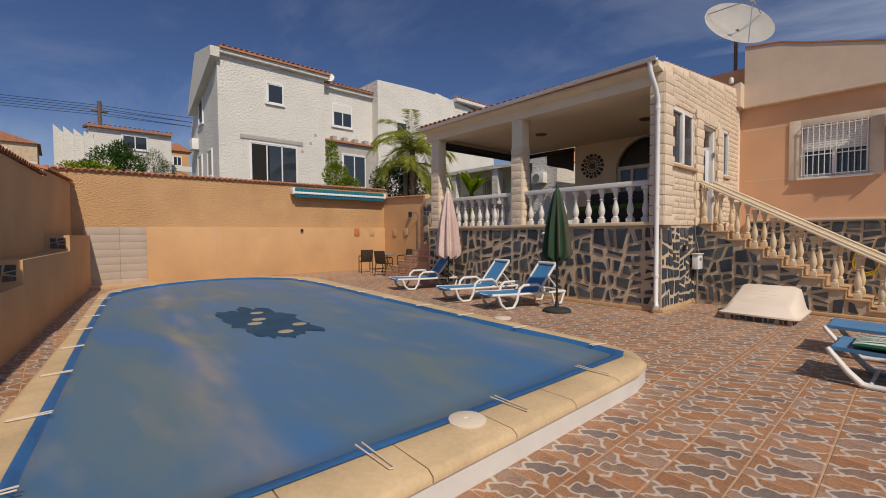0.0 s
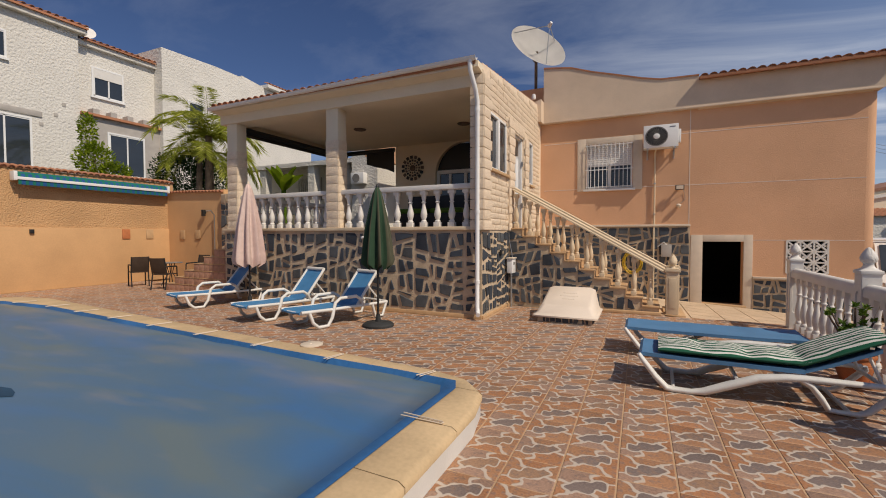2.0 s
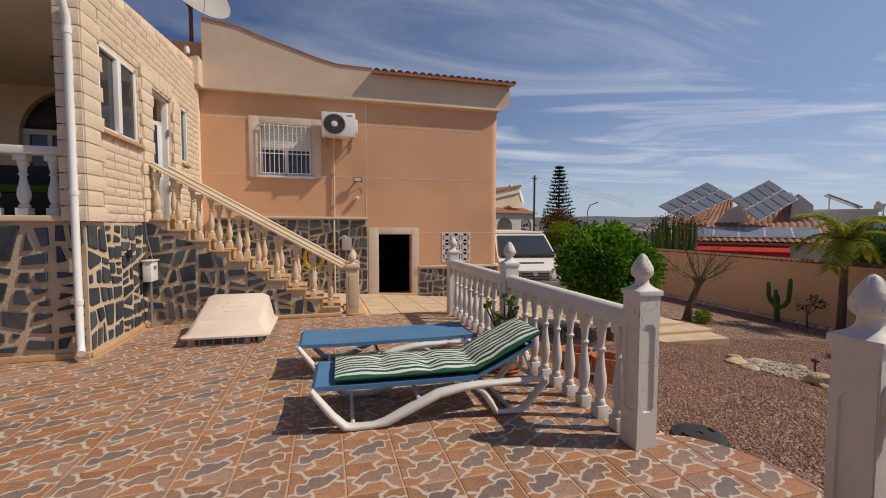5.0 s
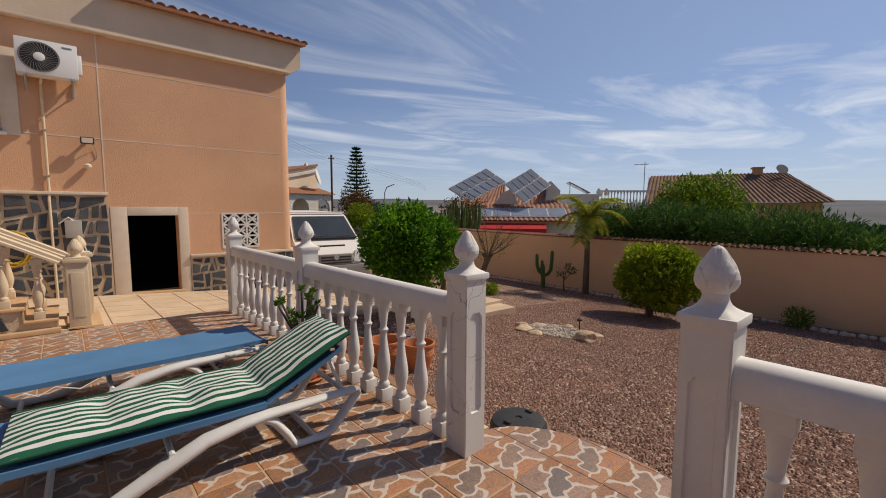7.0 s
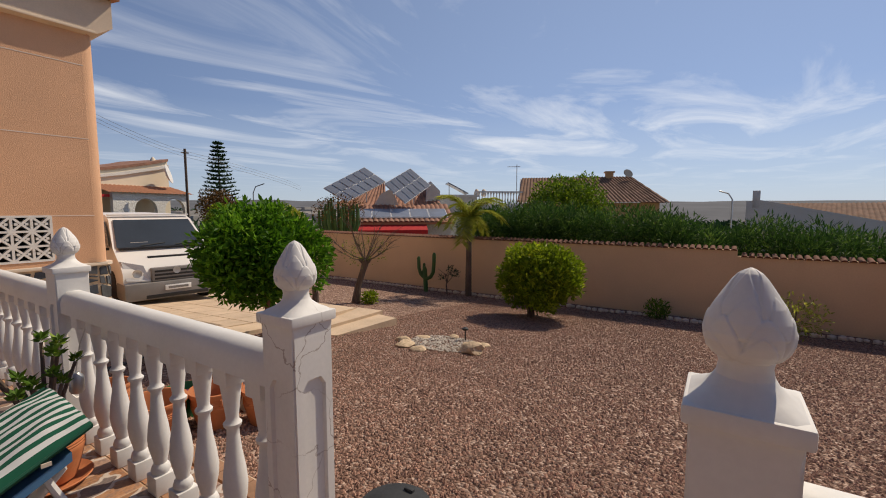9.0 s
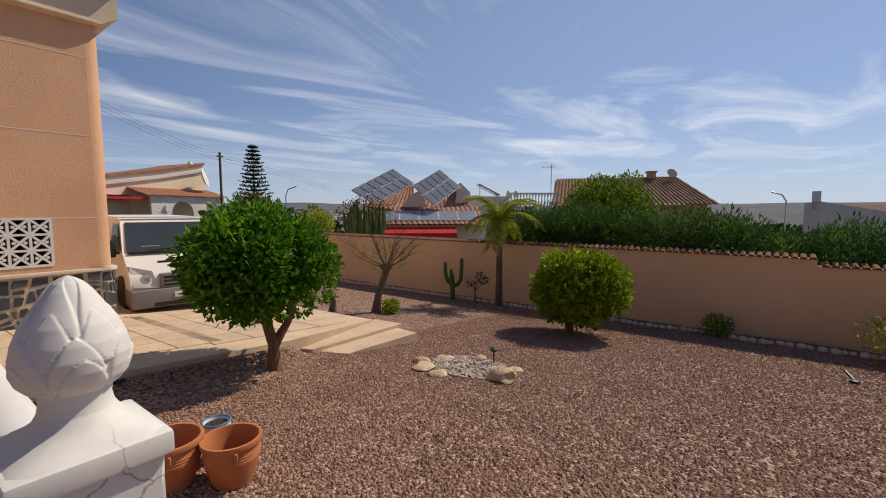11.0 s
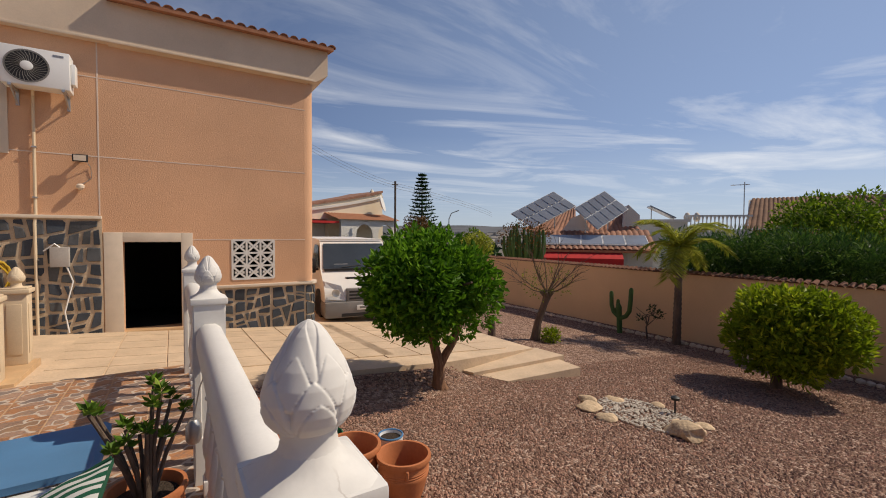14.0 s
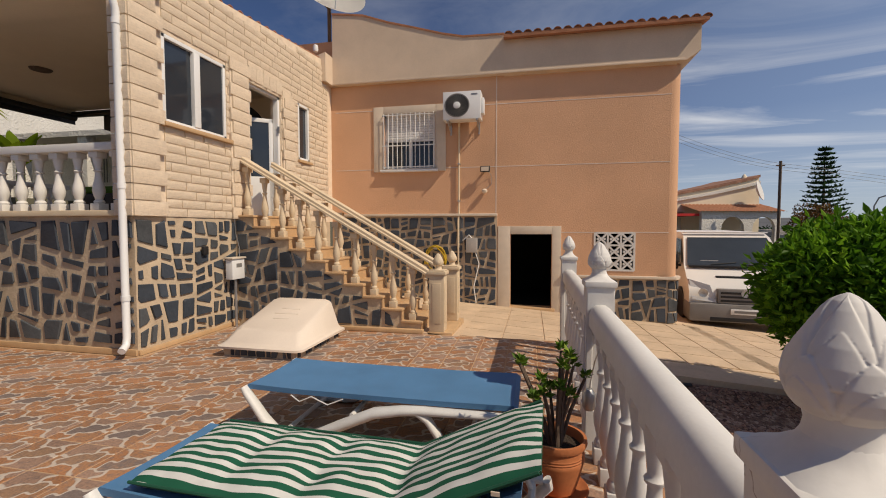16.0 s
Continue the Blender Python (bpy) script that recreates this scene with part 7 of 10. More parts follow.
# ---- roof dish, hose, small things at the house ----
def dish():
    d = thing("satellite_dish", "large white satellite dish on a roof mast", "satellite dish", pose(-3.36, 14.3, 5.2))
    part("mast", tube(bmesh.new(), [(0, 0, -0.3), (0, 0, 1.75)], 0.045, 10), BARK, d, "rusty steel mast")
    bm = bmesh.new()
    n = 48
    rings = []
    for k in range(9):
        r = 0.88 * k / 8
        z = 0.22 * (k / 8) ** 2
        rings.append([bm.verts.new((r * math.cos(2 * math.pi * i / n), r * math.sin(2 * math.pi * i / n), z)) for i in range(n)] if k else [bm.verts.new((0, 0, 0))])
    for i in range(n):
        bm.faces.new((rings[0][0], rings[1][i], rings[1][(i + 1) % n]))
    for a, b in zip(rings[1:], rings[2:]):
        for i in range(n):
            bm.faces.new((a[i], b[i], b[(i + 1) % n], a[(i + 1) % n]))
    bmesh.ops.solidify(bm, geom=bm.faces[:], thickness=0.015)
    tilt = look((0, 0, 0), Vector((-0.61, 0.60, -0.52)))
    m = Matrix.Translation((0.0, -0.12, 1.85)) @ tilt
    refl = part("reflector", bm, WHITE, d, "white painted reflector", m=m, angle=60)
    bm = bmesh.new()
    for a in (0.5, 2.6, 4.7):
        tube(bm, [(0.8 * math.cos(a), 0.8 * math.sin(a), 0.2), (0, 0, 0.85)], 0.012, 6)
    part("feed_arm", bm, STEEL, refl)
    part("feed_horn", lathe(bmesh.new(), [(0.05, 0.8), (0.06, 0.86), (0.04, 0.95)], 12), WHITE_PVC, refl)
    part("mount", boxes(((-0.08, -0.12, 1.6), (0.08, 0.06, 1.85)), bevel=0.01), BARK, d)
    bm = bmesh.new()
    for z in (0.5, 0.75):
        tube(bm, [(-0.25, 0, z), (0.25, 0, z)], 0.01, 6)
    part("small_aerial", bm, STEEL, d)
    rs = struct("parapet_return", boxes(((-9.5, 14.2, 4.9), (-3.0, 14.4, 5.95)), ((-9.5, 14.2, 4.4), (-9.3, 20, 5.95))), SALMON, "salmon roof parapet behind the porch", "parapet")
    cm = thing("security_camera", "small white camera on the cornice end", "camera", pose(-3.2, 13.3, 5.36))
    part("body", lathe(bmesh.new(), [(0.05, 0), (0.06, 0.05), (0.05, 0.13), (0.02, 0.15)], 14), WHITE_PVC, cm)


dish()


def hose():
    h = thing("garden_hose", "coiled yellow garden hose hanging on the slate wall", "hose", pose(-0.62, YW - 0.10, 0.95))
    bm = bmesh.new()
    pts = []
    for i in range(100):
        a = i / 100 * 2 * math.pi * 5
        r = 0.22 + 0.03 * math.sin(i * 0.7)
        pts.append((r * math.cos(a), -0.02 - 0.02 * math.sin(a * 0.6), r * 1.25 * math.sin(a) - 0.12))
    tube(bm, pts, 0.013, 6)
    part("coil", bm, YELLOW, h)
    part("hook", boxes(((-0.04, -0.06, 0.10), (0.04, 0.06, 0.14)), bevel=0.01), STEEL, h)


hose()


# ---- pots and garden things ----
def pot_mesh(r, h, rim=0.03):
    bm = bmesh.new()
    n = 40
    prof = [(r * 0.66, 0), (r * 0.80, h * 0.25), (r * 0.93, h * 0.55), (r * 0.95, h * 0.80), (r * 0.93, h * 0.86), (r * 1.0, h * 0.87), (r * 1.04, h * 0.93), (r * 1.02, h), (r * 0.92, h), (r * 0.88, h * 0.9), (r * 0.82, h * 0.55), (r * 0.7, h * 0.15), (0.01, h * 0.12)]
    for k in range(3):
        prof.insert(3 + k * 2, (r * 0.955, h * (0.62 + 0.05 * k)))
        prof.insert(4 + k * 2, (r * 0.935, h * (0.64 + 0.05 * k)))
    lathe(bm, prof, n)
    return finish("pot", bm, TERRACOTTA, angle=50)


def pots():
    for x, y, r, h, lab in ((2.39, 8.48, 0.17, 0.30, "ribbed terracotta pot standing on the gravel"), (2.43, 7.70, 0.22, 0.34, "wide empty terracotta pot standing on the gravel"),
                            (2.84, 7.53, 0.20, 0.37, "empty terracotta pot standing on the gravel"), (3.14, 7.27, 0.185, 0.36, "empty terracotta pot with looped handle on the gravel")):
        z = ground_height(x, y)
        p = thing("flower_pot", lab, "flower pot", pose(x, y, z + 0.004), "empty pots by the balustrade")
        piece("body", pot_mesh(r * 1.05, h * 0.9), p, Matrix())
        part("soil", lathe(bmesh.new(), [(r * 0.78, 0), (r * 0.76, 0.01)], 24, (0, 0, h * 0.3)), SOIL, p)
        part("handle", tube(bmesh.new(), [(r * 0.93, 0, h * 0.82), (r * 1.10, 0, h * 0.78), (r * 1.10, 0, h * 0.68), (r * 0.93, 0, h * 0.62)], 0.012, 6), TERRACOTTA, p, m=pose(0, 0, 0, 0, 0, 250))
    g = thing("flower_pot", "small glazed green pot with a purple inside on the gravel", "flower pot", pose(2.75, 7.92, ground_height(2.75, 7.92)), "empty pots by the balustrade")
    part("body", lathe(bmesh.new(), [(0.09, 0), (0.14, 0.2), (0.15, 0.27), (0.14, 0.275), (0.12, 0.2), (0.01, 0.19)], 28), GREEN_GLAZE, g)
    part("soil", lathe(bmesh.new(), [(0.118, 0.2), (0.117, 0.206)], 24), PURPLE, g)
    w = thing("flower_pot", "small white glazed pot with a blue rim on the gravel", "flower pot", pose(3.20, 7.62, ground_height(3.2, 7.62)), "empty pots by the balustrade")
    part("body", lathe(bmesh.new(), [(0.07, 0), (0.095, 0.2), (0.10, 0.31), (0.09, 0.312), (0.08, 0.26), (0.01, 0.25)], 24), WHITE_PVC, w)
    part("soil", lathe(bmesh.new(), [(0.086, 0.285), (0.084, 0.29), (0.01, 0.293)], 24), SOIL, w)
    part("rim", tube(bmesh.new(), [(0.097 * math.cos(k * math.pi / 12), 0.097 * math.sin(k * math.pi / 12), 0.312) for k in range(25)], 0.008, 6), BLUE_MESH, w, "blue rim")
    s = thing("plant_stand", "small clay bowl on a thin black iron stand", "plant stand", pose(2.29, 8.72, ground_height(2.29, 8.72)))
    part("bowl", lathe(bmesh.new(), [(0.06, 0.24), (0.105, 0.31), (0.11, 0.325), (0.09, 0.325), (0.01, 0.28)], 24), TERRACOTTA, s)
    for k in range(3):
        a = 2.1 * k + 0.4
        part("leg", tube(bmesh.new(), [(0.09 * math.cos(a), 0.09 * math.sin(a), 0.3), (0.06 * math.cos(a), 0.06 * math.sin(a), 0.15), (0.13 * math.cos(a), 0.13 * math.sin(a), -0.01)], 0.007, 5), BLACK, s)
    # planted pot beside the balustrade
    p = thing("potted_succulent", "terracotta pot with a leggy rosette succulent beside the balustrade", "potted plant", pose(1.60, 6.99, 0))
    piece("pot", pot_mesh(0.17, 0.30), p, pose(0, 0, 0.03))
    part("saucer", lathe(bmesh.new(), [(0.15, 0), (0.19, 0.035), (0.185, 0.04), (0.14, 0.012)], 28), TERRACOTTA, p)
    part("soil", lathe(bmesh.new(), [(0.145, 0.27), (0.14, 0.28)], 24), SOIL, p)
    rng = np.random.default_rng(6)
    tips = []
    for k in range(13):
        a = 2.4 * k
        r, h = 0.08 + 0.16 * (k % 5) / 5, 0.30 + 0.055 * ((k * 7) % 6)
        tip = Vector((r * math.cos(a), r * math.sin(a), 0.30 + h * 0.85))
        part("stem", tube(bmesh.new(), [(0.03 * math.cos(a), 0.03 * math.sin(a), 0.27), (tip.x * 0.5, tip.y * 0.5, 0.30 + h * 0.4), tip], [0.012, 0.011, 0.009], 6), BARK, p)
        tips.append(tip)
    pts, ax = [], []
    for t in tips:
        for i in range(16):
            a = i * 2.4
            ax.append((math.cos(a), math.sin(a), 0.25 + 0.06 * i))
            pts.append(t + Vector((0, 0, 0.002 * i)))
    me = leaf_mesh("rosette_leaves", np.array([tuple(v) for v in pts]), np.array(ax), 0.055, 0.026, LEAF_SUCC, rng, 0.15)
    ob = new("rosette_leaves", me)
    ob.parent = p
    l = thing("garden_lantern", "small wire candle lantern hung on the balustrade", "lantern", pose(1.81, 7.22, 0.40))
    part("cage", lathe(bmesh.new(), [(0.03, 0), (0.04, 0.02), (0.04, 0.10), (0.02, 0.13)], 10), STEEL, l)
    part("hanger", tube(bmesh.new(), [(0, 0, 0.13), (0.03, 0, 0.3), (0.08, 0, 0.44)], 0.004, 5), STEEL, l)
    # rubber drain lid and a dark pipe on the gravel
    v = thing("drain_lid", "black rubber drain lid with two lugs beside the terrace", "drain lid", pose(2.56, 5.30, -0.225))
    part("lid", lathe(bmesh.new(), [(0.215, 0), (0.215, 0.13), (0.20, 0.17), (0.13, 0.185), (0.03, 0.185), (0.025, 0.175)], 32), BLACK_RUBBER, v)
    for s_ in (-1, 1):
        part("lug", boxes(((s_ * 0.13 - 0.012, -0.03, 0.17), (s_ * 0.13 + 0.012, 0.03, 0.20)), bevel=0.005), BLACK_RUBBER, v)
    b = thing("plastic_pipe", "flattened black plastic pipe lying on the gravel", "pipe", pose(2.75, 9.55, ground_height(2.75, 9.55)))
    part("pipe", tube(bmesh.new(), [(-0.3, -0.1, 0.02), (0.05, 0.02, 0.02), (0.45, 0.10, 0.03)], [0.02, 0.035, 0.03], 8, 0.5), BLACK_RUBBER, b)
    # pale chippings with flat rocks and a garden lamp
    bm = bmesh.new()
    r0 = random.Random(12)
    for k in range(1100):
        a, r = r0.uniform(0, 6.283), math.sqrt(r0.random())
        x, y = 6.66 + 0.50 * r * math.cos(a), 7.60 + 0.62 * r * math.sin(a)
        bmesh.ops.create_icosphere(bm, subdivisions=1, radius=r0.uniform(0.008, 0.018), matrix=Matrix.Translation((x, y, ground_height(x, y) + 0.02)) @ Matrix.Diagonal((1, 1.2, 0.7, 1)))
    tagged(new("white_chippings", finish("white_chippings", bm, CHIP, angle=10)), "patch of pale stone chippings in the gravel", "stones", kind="stuff")
    for x, y, s, zz in ((6.52, 7.03, 0.19, 0.10), (6.78, 8.12, 0.12, 0.03), (7.15, 7.75, 0.09, 0.04), (6.15, 8.03, 0.14, 0.05), (6.07, 7.7, 0.12, 0.05), (6.35, 8.22, 0.11, 0.05), (7.02, 7.08, 0.11, 0.03)):
        k = thing("garden_rock", "flat pale rock at the edge of the chippings", "rock", pose(x, y, ground_height(x, y)), "rocks round the chippings")
        bm = bmesh.new()
        bmesh.ops.create_icosphere(bm, subdivisions=3, radius=s)
        for q in bm.verts:
            q.co *= 1 + 0.55 * noise.noise(q.co * 7 + Vector((x * 3, y * 3, 0)))
            q.co.z = q.co.z * zz / s + zz * 0.55
        part("stone", bm, ROCK, k, angle=30)
    gl = thing("garden_lamp", "small black spike lamp among the chippings", "lamp", pose(7.07, 7.46, ground_height(7.07, 7.46)))
    part("spike", tube(bmesh.new(), [(0, 0, 0), (0, 0, 0.20)], 0.012, 6), BLACK, gl)
    part("head", lathe(bmesh.new(), [(0.05, 0.20), (0.055, 0.23), (0.02, 0.25)], 12), BLACK, gl)
    rp = thing("dropped_tool", "dark hand trowel lying on the gravel", "tool", pose(10.1, 3.25, ground_height(10.1, 3.25)))
    part("blade", lathe(bmesh.new(), [(0.02, 0), (0.07, 0.02), (0.05, 0.05), (0.01, 0.06)], 10), BLACK, rp)
    part("grip", tube(bmesh.new(), [(0.05, 0, 0.04), (0.25, 0.08, 0.10)], 0.02, 6), BLACK, rp)


ROCK = surface("rusty_limestone", (0.58, 0.43, 0.28), 0.9, dark=0.6, light=1.25, scale=9, fine=30, bump=0.8, depth=0.02)
GREEN_GLAZE = surface("green_glaze", (0.02, 0.13, 0.05), 0.25, bump=0.0, spec=0.5)
PURPLE = surface("purple_glaze", (0.22, 0.02, 0.12), 0.4, bump=0.0)
CHIP = surface("pale_stone_chips", (0.56, 0.49, 0.41), 0.85, vary=0.6, island=True, bump=0.0)
pots()


def gravel_stones():
    """Loose stones on the near part of the gravel."""
    rng = np.random.default_rng(2)
    n = 120000
    x = 2.32 + (rng.random(n) ** 1.3) * 9.8
    y = -1.2 + rng.random(n) * 11.1
    keep = ~((x > 2.05) & (x < 2.68) & (y > 3.7) & (y < 5.35)) & (((x - 6.66) / 0.50) ** 2 + ((y - 7.60) / 0.62) ** 2 > 0.9)
    x, y = x[keep], y[keep]
    n = len(x)
    z = np.array([ground_height(a, b) for a, b in zip(x, y)])
    ok = y < 9.7
    x, y, z = x[ok], y[ok], z[ok]
    n = len(x)
    s = rng.uniform(0.007, 0.020, n)
    base = np.array([(1, 0, 0), (-1, 0, 0), (0, 1, 0), (0, -1, 0), (0, 0, 0.75), (0, 0, -0.6)], float)
    v = base[None] * (s[:, None, None]) * rng.uniform(0.7, 1.3, (n, 6, 3))
    a = rng.uniform(0, 6.283, n)
    ca, sa = np.cos(a)[:, None], np.sin(a)[:, None]
    vx, vy = v[..., 0] * ca - v[..., 1] * sa, v[..., 0] * sa + v[..., 1] * ca
    v = np.stack([vx + x[:, None], vy + y[:, None], v[..., 2] + z[:, None] + s[:, None] * 0.3], -1).reshape(-1, 3)
    f = np.array([(0, 2, 4), (2, 1, 4), (1, 3, 4), (3, 0, 4)])
    faces = (np.arange(n)[:, None, None] * 6 + f[None]).reshape(-1, 3)
    me = bpy.data.meshes.new("gravel_stones")
    me.from_pydata(v.tolist(), [], faces.tolist())
    me.materials.append(LOOSE)
    tagged(new("gravel_stones", me), "loose reddish crushed gravel in the garden", "gravel", kind="stuff")


LOOSE = surface("loose_reddish_stone", (0.30, 0.172, 0.122), 0.85, dark=0.45, light=1.75, vary=1.1, island=True, bump=0.0)
gravel_stones()


# ---- plants ----
def limb(parent, name, pts, rs, mat=BARK):
    return part(name, tube(bmesh.new(), pts, rs, 9), mat, parent)


def crown(parent, name, blobs, n, length, width, mat, seed, inner=0.5, up=0.25):
    rng = np.random.default_rng(seed)
    pts, d = clump_points(rng, blobs, n, inner)
    ax = d + rng.normal(size=d.shape) * 0.75 + np.array([0, 0, up])
    ob = new(name, leaf_mesh(name, pts, ax, length, width, mat, rng))
    ob.parent = parent
    return ob


def orange_tree():
    rng = random.Random(5)
    x, y = 4.68, 9.28
    z = ground_height(x, y)
    t = thing("orange_tree", "small round-crowned orange tree in the gravel", "tree", pose(x, y, z - 0.02))
    limb(t, "trunk", [(0.03, 0, 0), (0.0, 0, 0.12), (0.02, 0.02, 0.34), (-0.06, 0.02, 0.62), (-0.12, 0.03, 0.95), (-0.12, 0, 1.3)], [0.12, 0.085, 0.07, 0.062, 0.055, 0.035], RED_BARK)
    limb(t, "branch", [(0.02, 0.02, 0.30), (0.12, 0.0, 0.48), (0.22, -0.02, 0.62), (0.30, -0.03, 0.9), (0.36, 0, 1.3)], [0.06, 0.055, 0.045, 0.04, 0.025], RED_BARK)
    for k in range(8):
        a = k * 0.8
        limb(t, "branch", [(-0.1, 0.02, 0.75 + 0.06 * k), (0.35 * math.cos(a) - 0.08, 0.35 * math.sin(a), 1.1 + 0.05 * k), (0.75 * math.cos(a) - 0.08, 0.75 * math.sin(a), 1.35 + 0.08 * (k % 4))], [0.035, 0.025, 0.012])
    c = (-0.16, 0.0, 1.42)
    blobs = bumpy_blobs(rng, c, (0.84, 0.84, 0.60), 46, 0.29) + [(c[0], c[1], c[2], 0.60, 0.60, 0.46)]
    blobs += [(0.42, 0.1, 0.78, 0.24, 0.24, 0.18), (0.65, -0.1, 1.0, 0.22, 0.22, 0.22)]
    crown(t, "crown", blobs, 15000, 0.10, 0.05, LEAF_ORANGE, 1, 0.45)


def bush():
    rng = random.Random(9)
    x, y = 10.25, 7.53
    z = ground_height(x, y)
    t = thing("clipped_bush", "clipped round yellow-green bush on a short trunk", "bush", pose(x, y, z - 0.02))
    limb(t, "trunk", [(0, 0, 0), (0.02, 0.02, 0.4), (0.0, 0.0, 0.9)], [0.09, 0.075, 0.05])
    for k in range(6):
        a = k * 1.05
        limb(t, "branch", [(0, 0, 0.25 + 0.05 * k), (0.3 * math.cos(a), 0.3 * math.sin(a), 0.6), (0.6 * math.cos(a), 0.6 * math.sin(a), 0.9)], [0.035, 0.025, 0.012])
    c = (0.0, -0.22, 1.02)
    blobs = bumpy_blobs(rng, c, (0.97, 0.97, 0.78), 56, 0.26) + [(c[0], c[1], c[2], 0.78, 0.78, 0.58)]
    crown(t, "crown", blobs, 13000, 0.115, 0.052, LEAF_BUSH, 3, 0.5, 0.4)


def hedge():
    rng = random.Random(10)
    for k, (y0, y1, lab) in enumerate(((-2.5, 1.5, "tall dark oleander hedge behind the garden wall"), (1.5, 5.2, "tall dark oleander hedge behind the garden wall"), (5.2, 8.6, "tall dark oleander hedge behind the garden wall"), (8.6, 11.6, "tall dark oleander hedge behind the garden wall"))):
        h = thing("oleander_hedge", lab, "hedge", pose(14.1, (y0 + y1) / 2, -1.2), "oleander hedge")
        blobs = []
        top = (2.42, 2.58, 2.88, 2.98)[k]
        y = y0
        while y < y1:
            for x in (-0.58, 0.05, 0.7):
                s = rng.uniform(0.30, 0.62)
                blobs.append((x + rng.uniform(-0.2, 0.2), y - (y0 + y1) / 2 + rng.uniform(-0.2, 0.2), top - s - rng.uniform(0, 0.42), s, s, s * 1.1))
                blobs.append((x + 0.2 + rng.uniform(-0.1, 0.2), y - (y0 + y1) / 2, top - 1.1, 0.45, 0.5, 0.7))
            y += 0.5
        crown(h, "foliage", blobs, 15000, 0.17, 0.034, LEAF_HEDGE, 20 + k, 0.35, 0.7)
        for j in range(5):
            limb(h, "stem", [(0, (j - 2) * 0.7, 0), (0.1, (j - 2) * 0.7, 1.0), (0.0, (j - 2) * 0.72, 1.9)], [0.05, 0.04, 0.02])
    t = thing("broadleaf_tree", "dense rounded tree rising behind the oleander hedge", "tree", pose(17.3, 8.6, -1.3))
    limb(t, "trunk", [(0, 0, 0), (0.05, 0, 1.2), (0, 0.1, 2.2)], [0.16, 0.13, 0.08])
    blobs = bumpy_blobs(rng, (0, 0.3, 2.85), (1.5, 1.75, 1.25), 46, 0.42) + [(0, 0.3, 2.8, 1.1, 1.25, 0.9), (0, 0.3, 2.0, 1.2, 1.4, 0.7)]
    crown(t, "crown", blobs, 13000, 0.13, 0.06, LEAF_ROUND, 30, 0.5)


def palm(m, label, height, lean, fronds, length, seed, rt=0.11, droop=1.0, category="palm tree", leaflet=0.30):
    rng = random.Random(seed)
    t = thing("palm_tree", label, category, m)
    n = 12
    pts = [(lean[0] * (i / n) ** 1.5, lean[1] * (i / n) ** 1.5, height * i / n) for i in range(n + 1)]
    bm = bmesh.new()
    k = 40
    fine, rs = [], []
    for i in range(k + 1):
        s = i / k
        fine.append((lean[0] * s ** 1.5, lean[1] * s ** 1.5, height * s))
        rs.append(rt * (1.15 - 0.35 * s) * (1.1 if i % 2 else 0.95))
    tube(bm, fine, rs, 10)
    part("trunk", bm, BARK, t, "ringed grey trunk")
    top = Vector(pts[-1])
    for j in range(fronds):
        a = 2.4 * j + rng.uniform(-0.2, 0.2)
        el = rng.uniform(0.45, 1.35) if j % 4 else rng.uniform(0.0, 0.5)
        L = length * rng.uniform(0.85, 1.1)
        spine, p, v = [], top.copy(), Vector((math.cos(a) * math.cos(el), math.sin(a) * math.cos(el), math.sin(el)))
        steps = 14
        for i in range(steps + 1):
            spine.append(p.copy())
            p = p + v * (L / steps)
            v = (v + Vector((0, 0, -0.115 * droop))).normalized()
        fr = part("frond", tube(bmesh.new(), spine, [0.018 * (1 - 0.85 * i / steps) for i in range(steps + 1)], 5), LEAF_PALM, t)
        P, A = [], []
        for i in range(2, steps * 7):
            s = i / 7
            i0 = min(int(s), steps - 1)
            q = spine[i0].lerp(spine[i0 + 1], s - i0)
            d = (spine[i0 + 1] - spine[i0]).normalized()
            side = d.cross(Vector((0, 0, 1))).normalized()
            for sg in (-1, 1):
                P.append(q)
                A.append(side * sg + d * 0.75 + Vector((0, 0, -0.25 + rng.uniform(-0.25, 0.2))))
        rg = np.random.default_rng(seed * 100 + j)
        me = leaf_mesh("foliage", np.array([tuple(q) for q in P]), np.array([tuple(q) for q in A]), leaflet * L, 0.011 + 0.007 * L, LEAF_PALM, rg, 0.2)
        ob = new("foliage", me)
        ob.parent = fr
    return t


def cactus():
    x, y = 12.0, 11.75
    c = thing("column_cactus", "branching green column cactus by the garden wall", "cactus", pose(x, y, ground_height(x, y) - 0.02))
    def column(name, pts, r):
        bm = bmesh.new()
        tube(bm, pts, [r] * (len(pts) - 1) + [r * 0.5], 16)
        part(name, bm, CACTUS, c)
    column("stem", [(0, 0, 0), (0.0, 0.02, 0.4), (0.02, 0.05, 0.72), (0.0, 0.05, 0.82)], 0.07)
    column("arm", [(0, 0.03, 0.4), (0.0, -0.18, 0.5), (0.0, -0.28, 0.65), (0, -0.31, 0.95), (0, -0.32, 1.22), (0, -0.32, 1.28)], 0.058)
    column("arm", [(0, 0.0, 0.42), (0.0, 0.2, 0.56), (0.0, 0.27, 0.75), (0, 0.28, 1.08), (0, 0.28, 1.13)], 0.055)
    column("arm", [(0, 0.2, 0.55), (0.05, 0.12, 0.68), (0.05, 0.10, 0.88), (0.05, 0.10, 0.92)], 0.045)


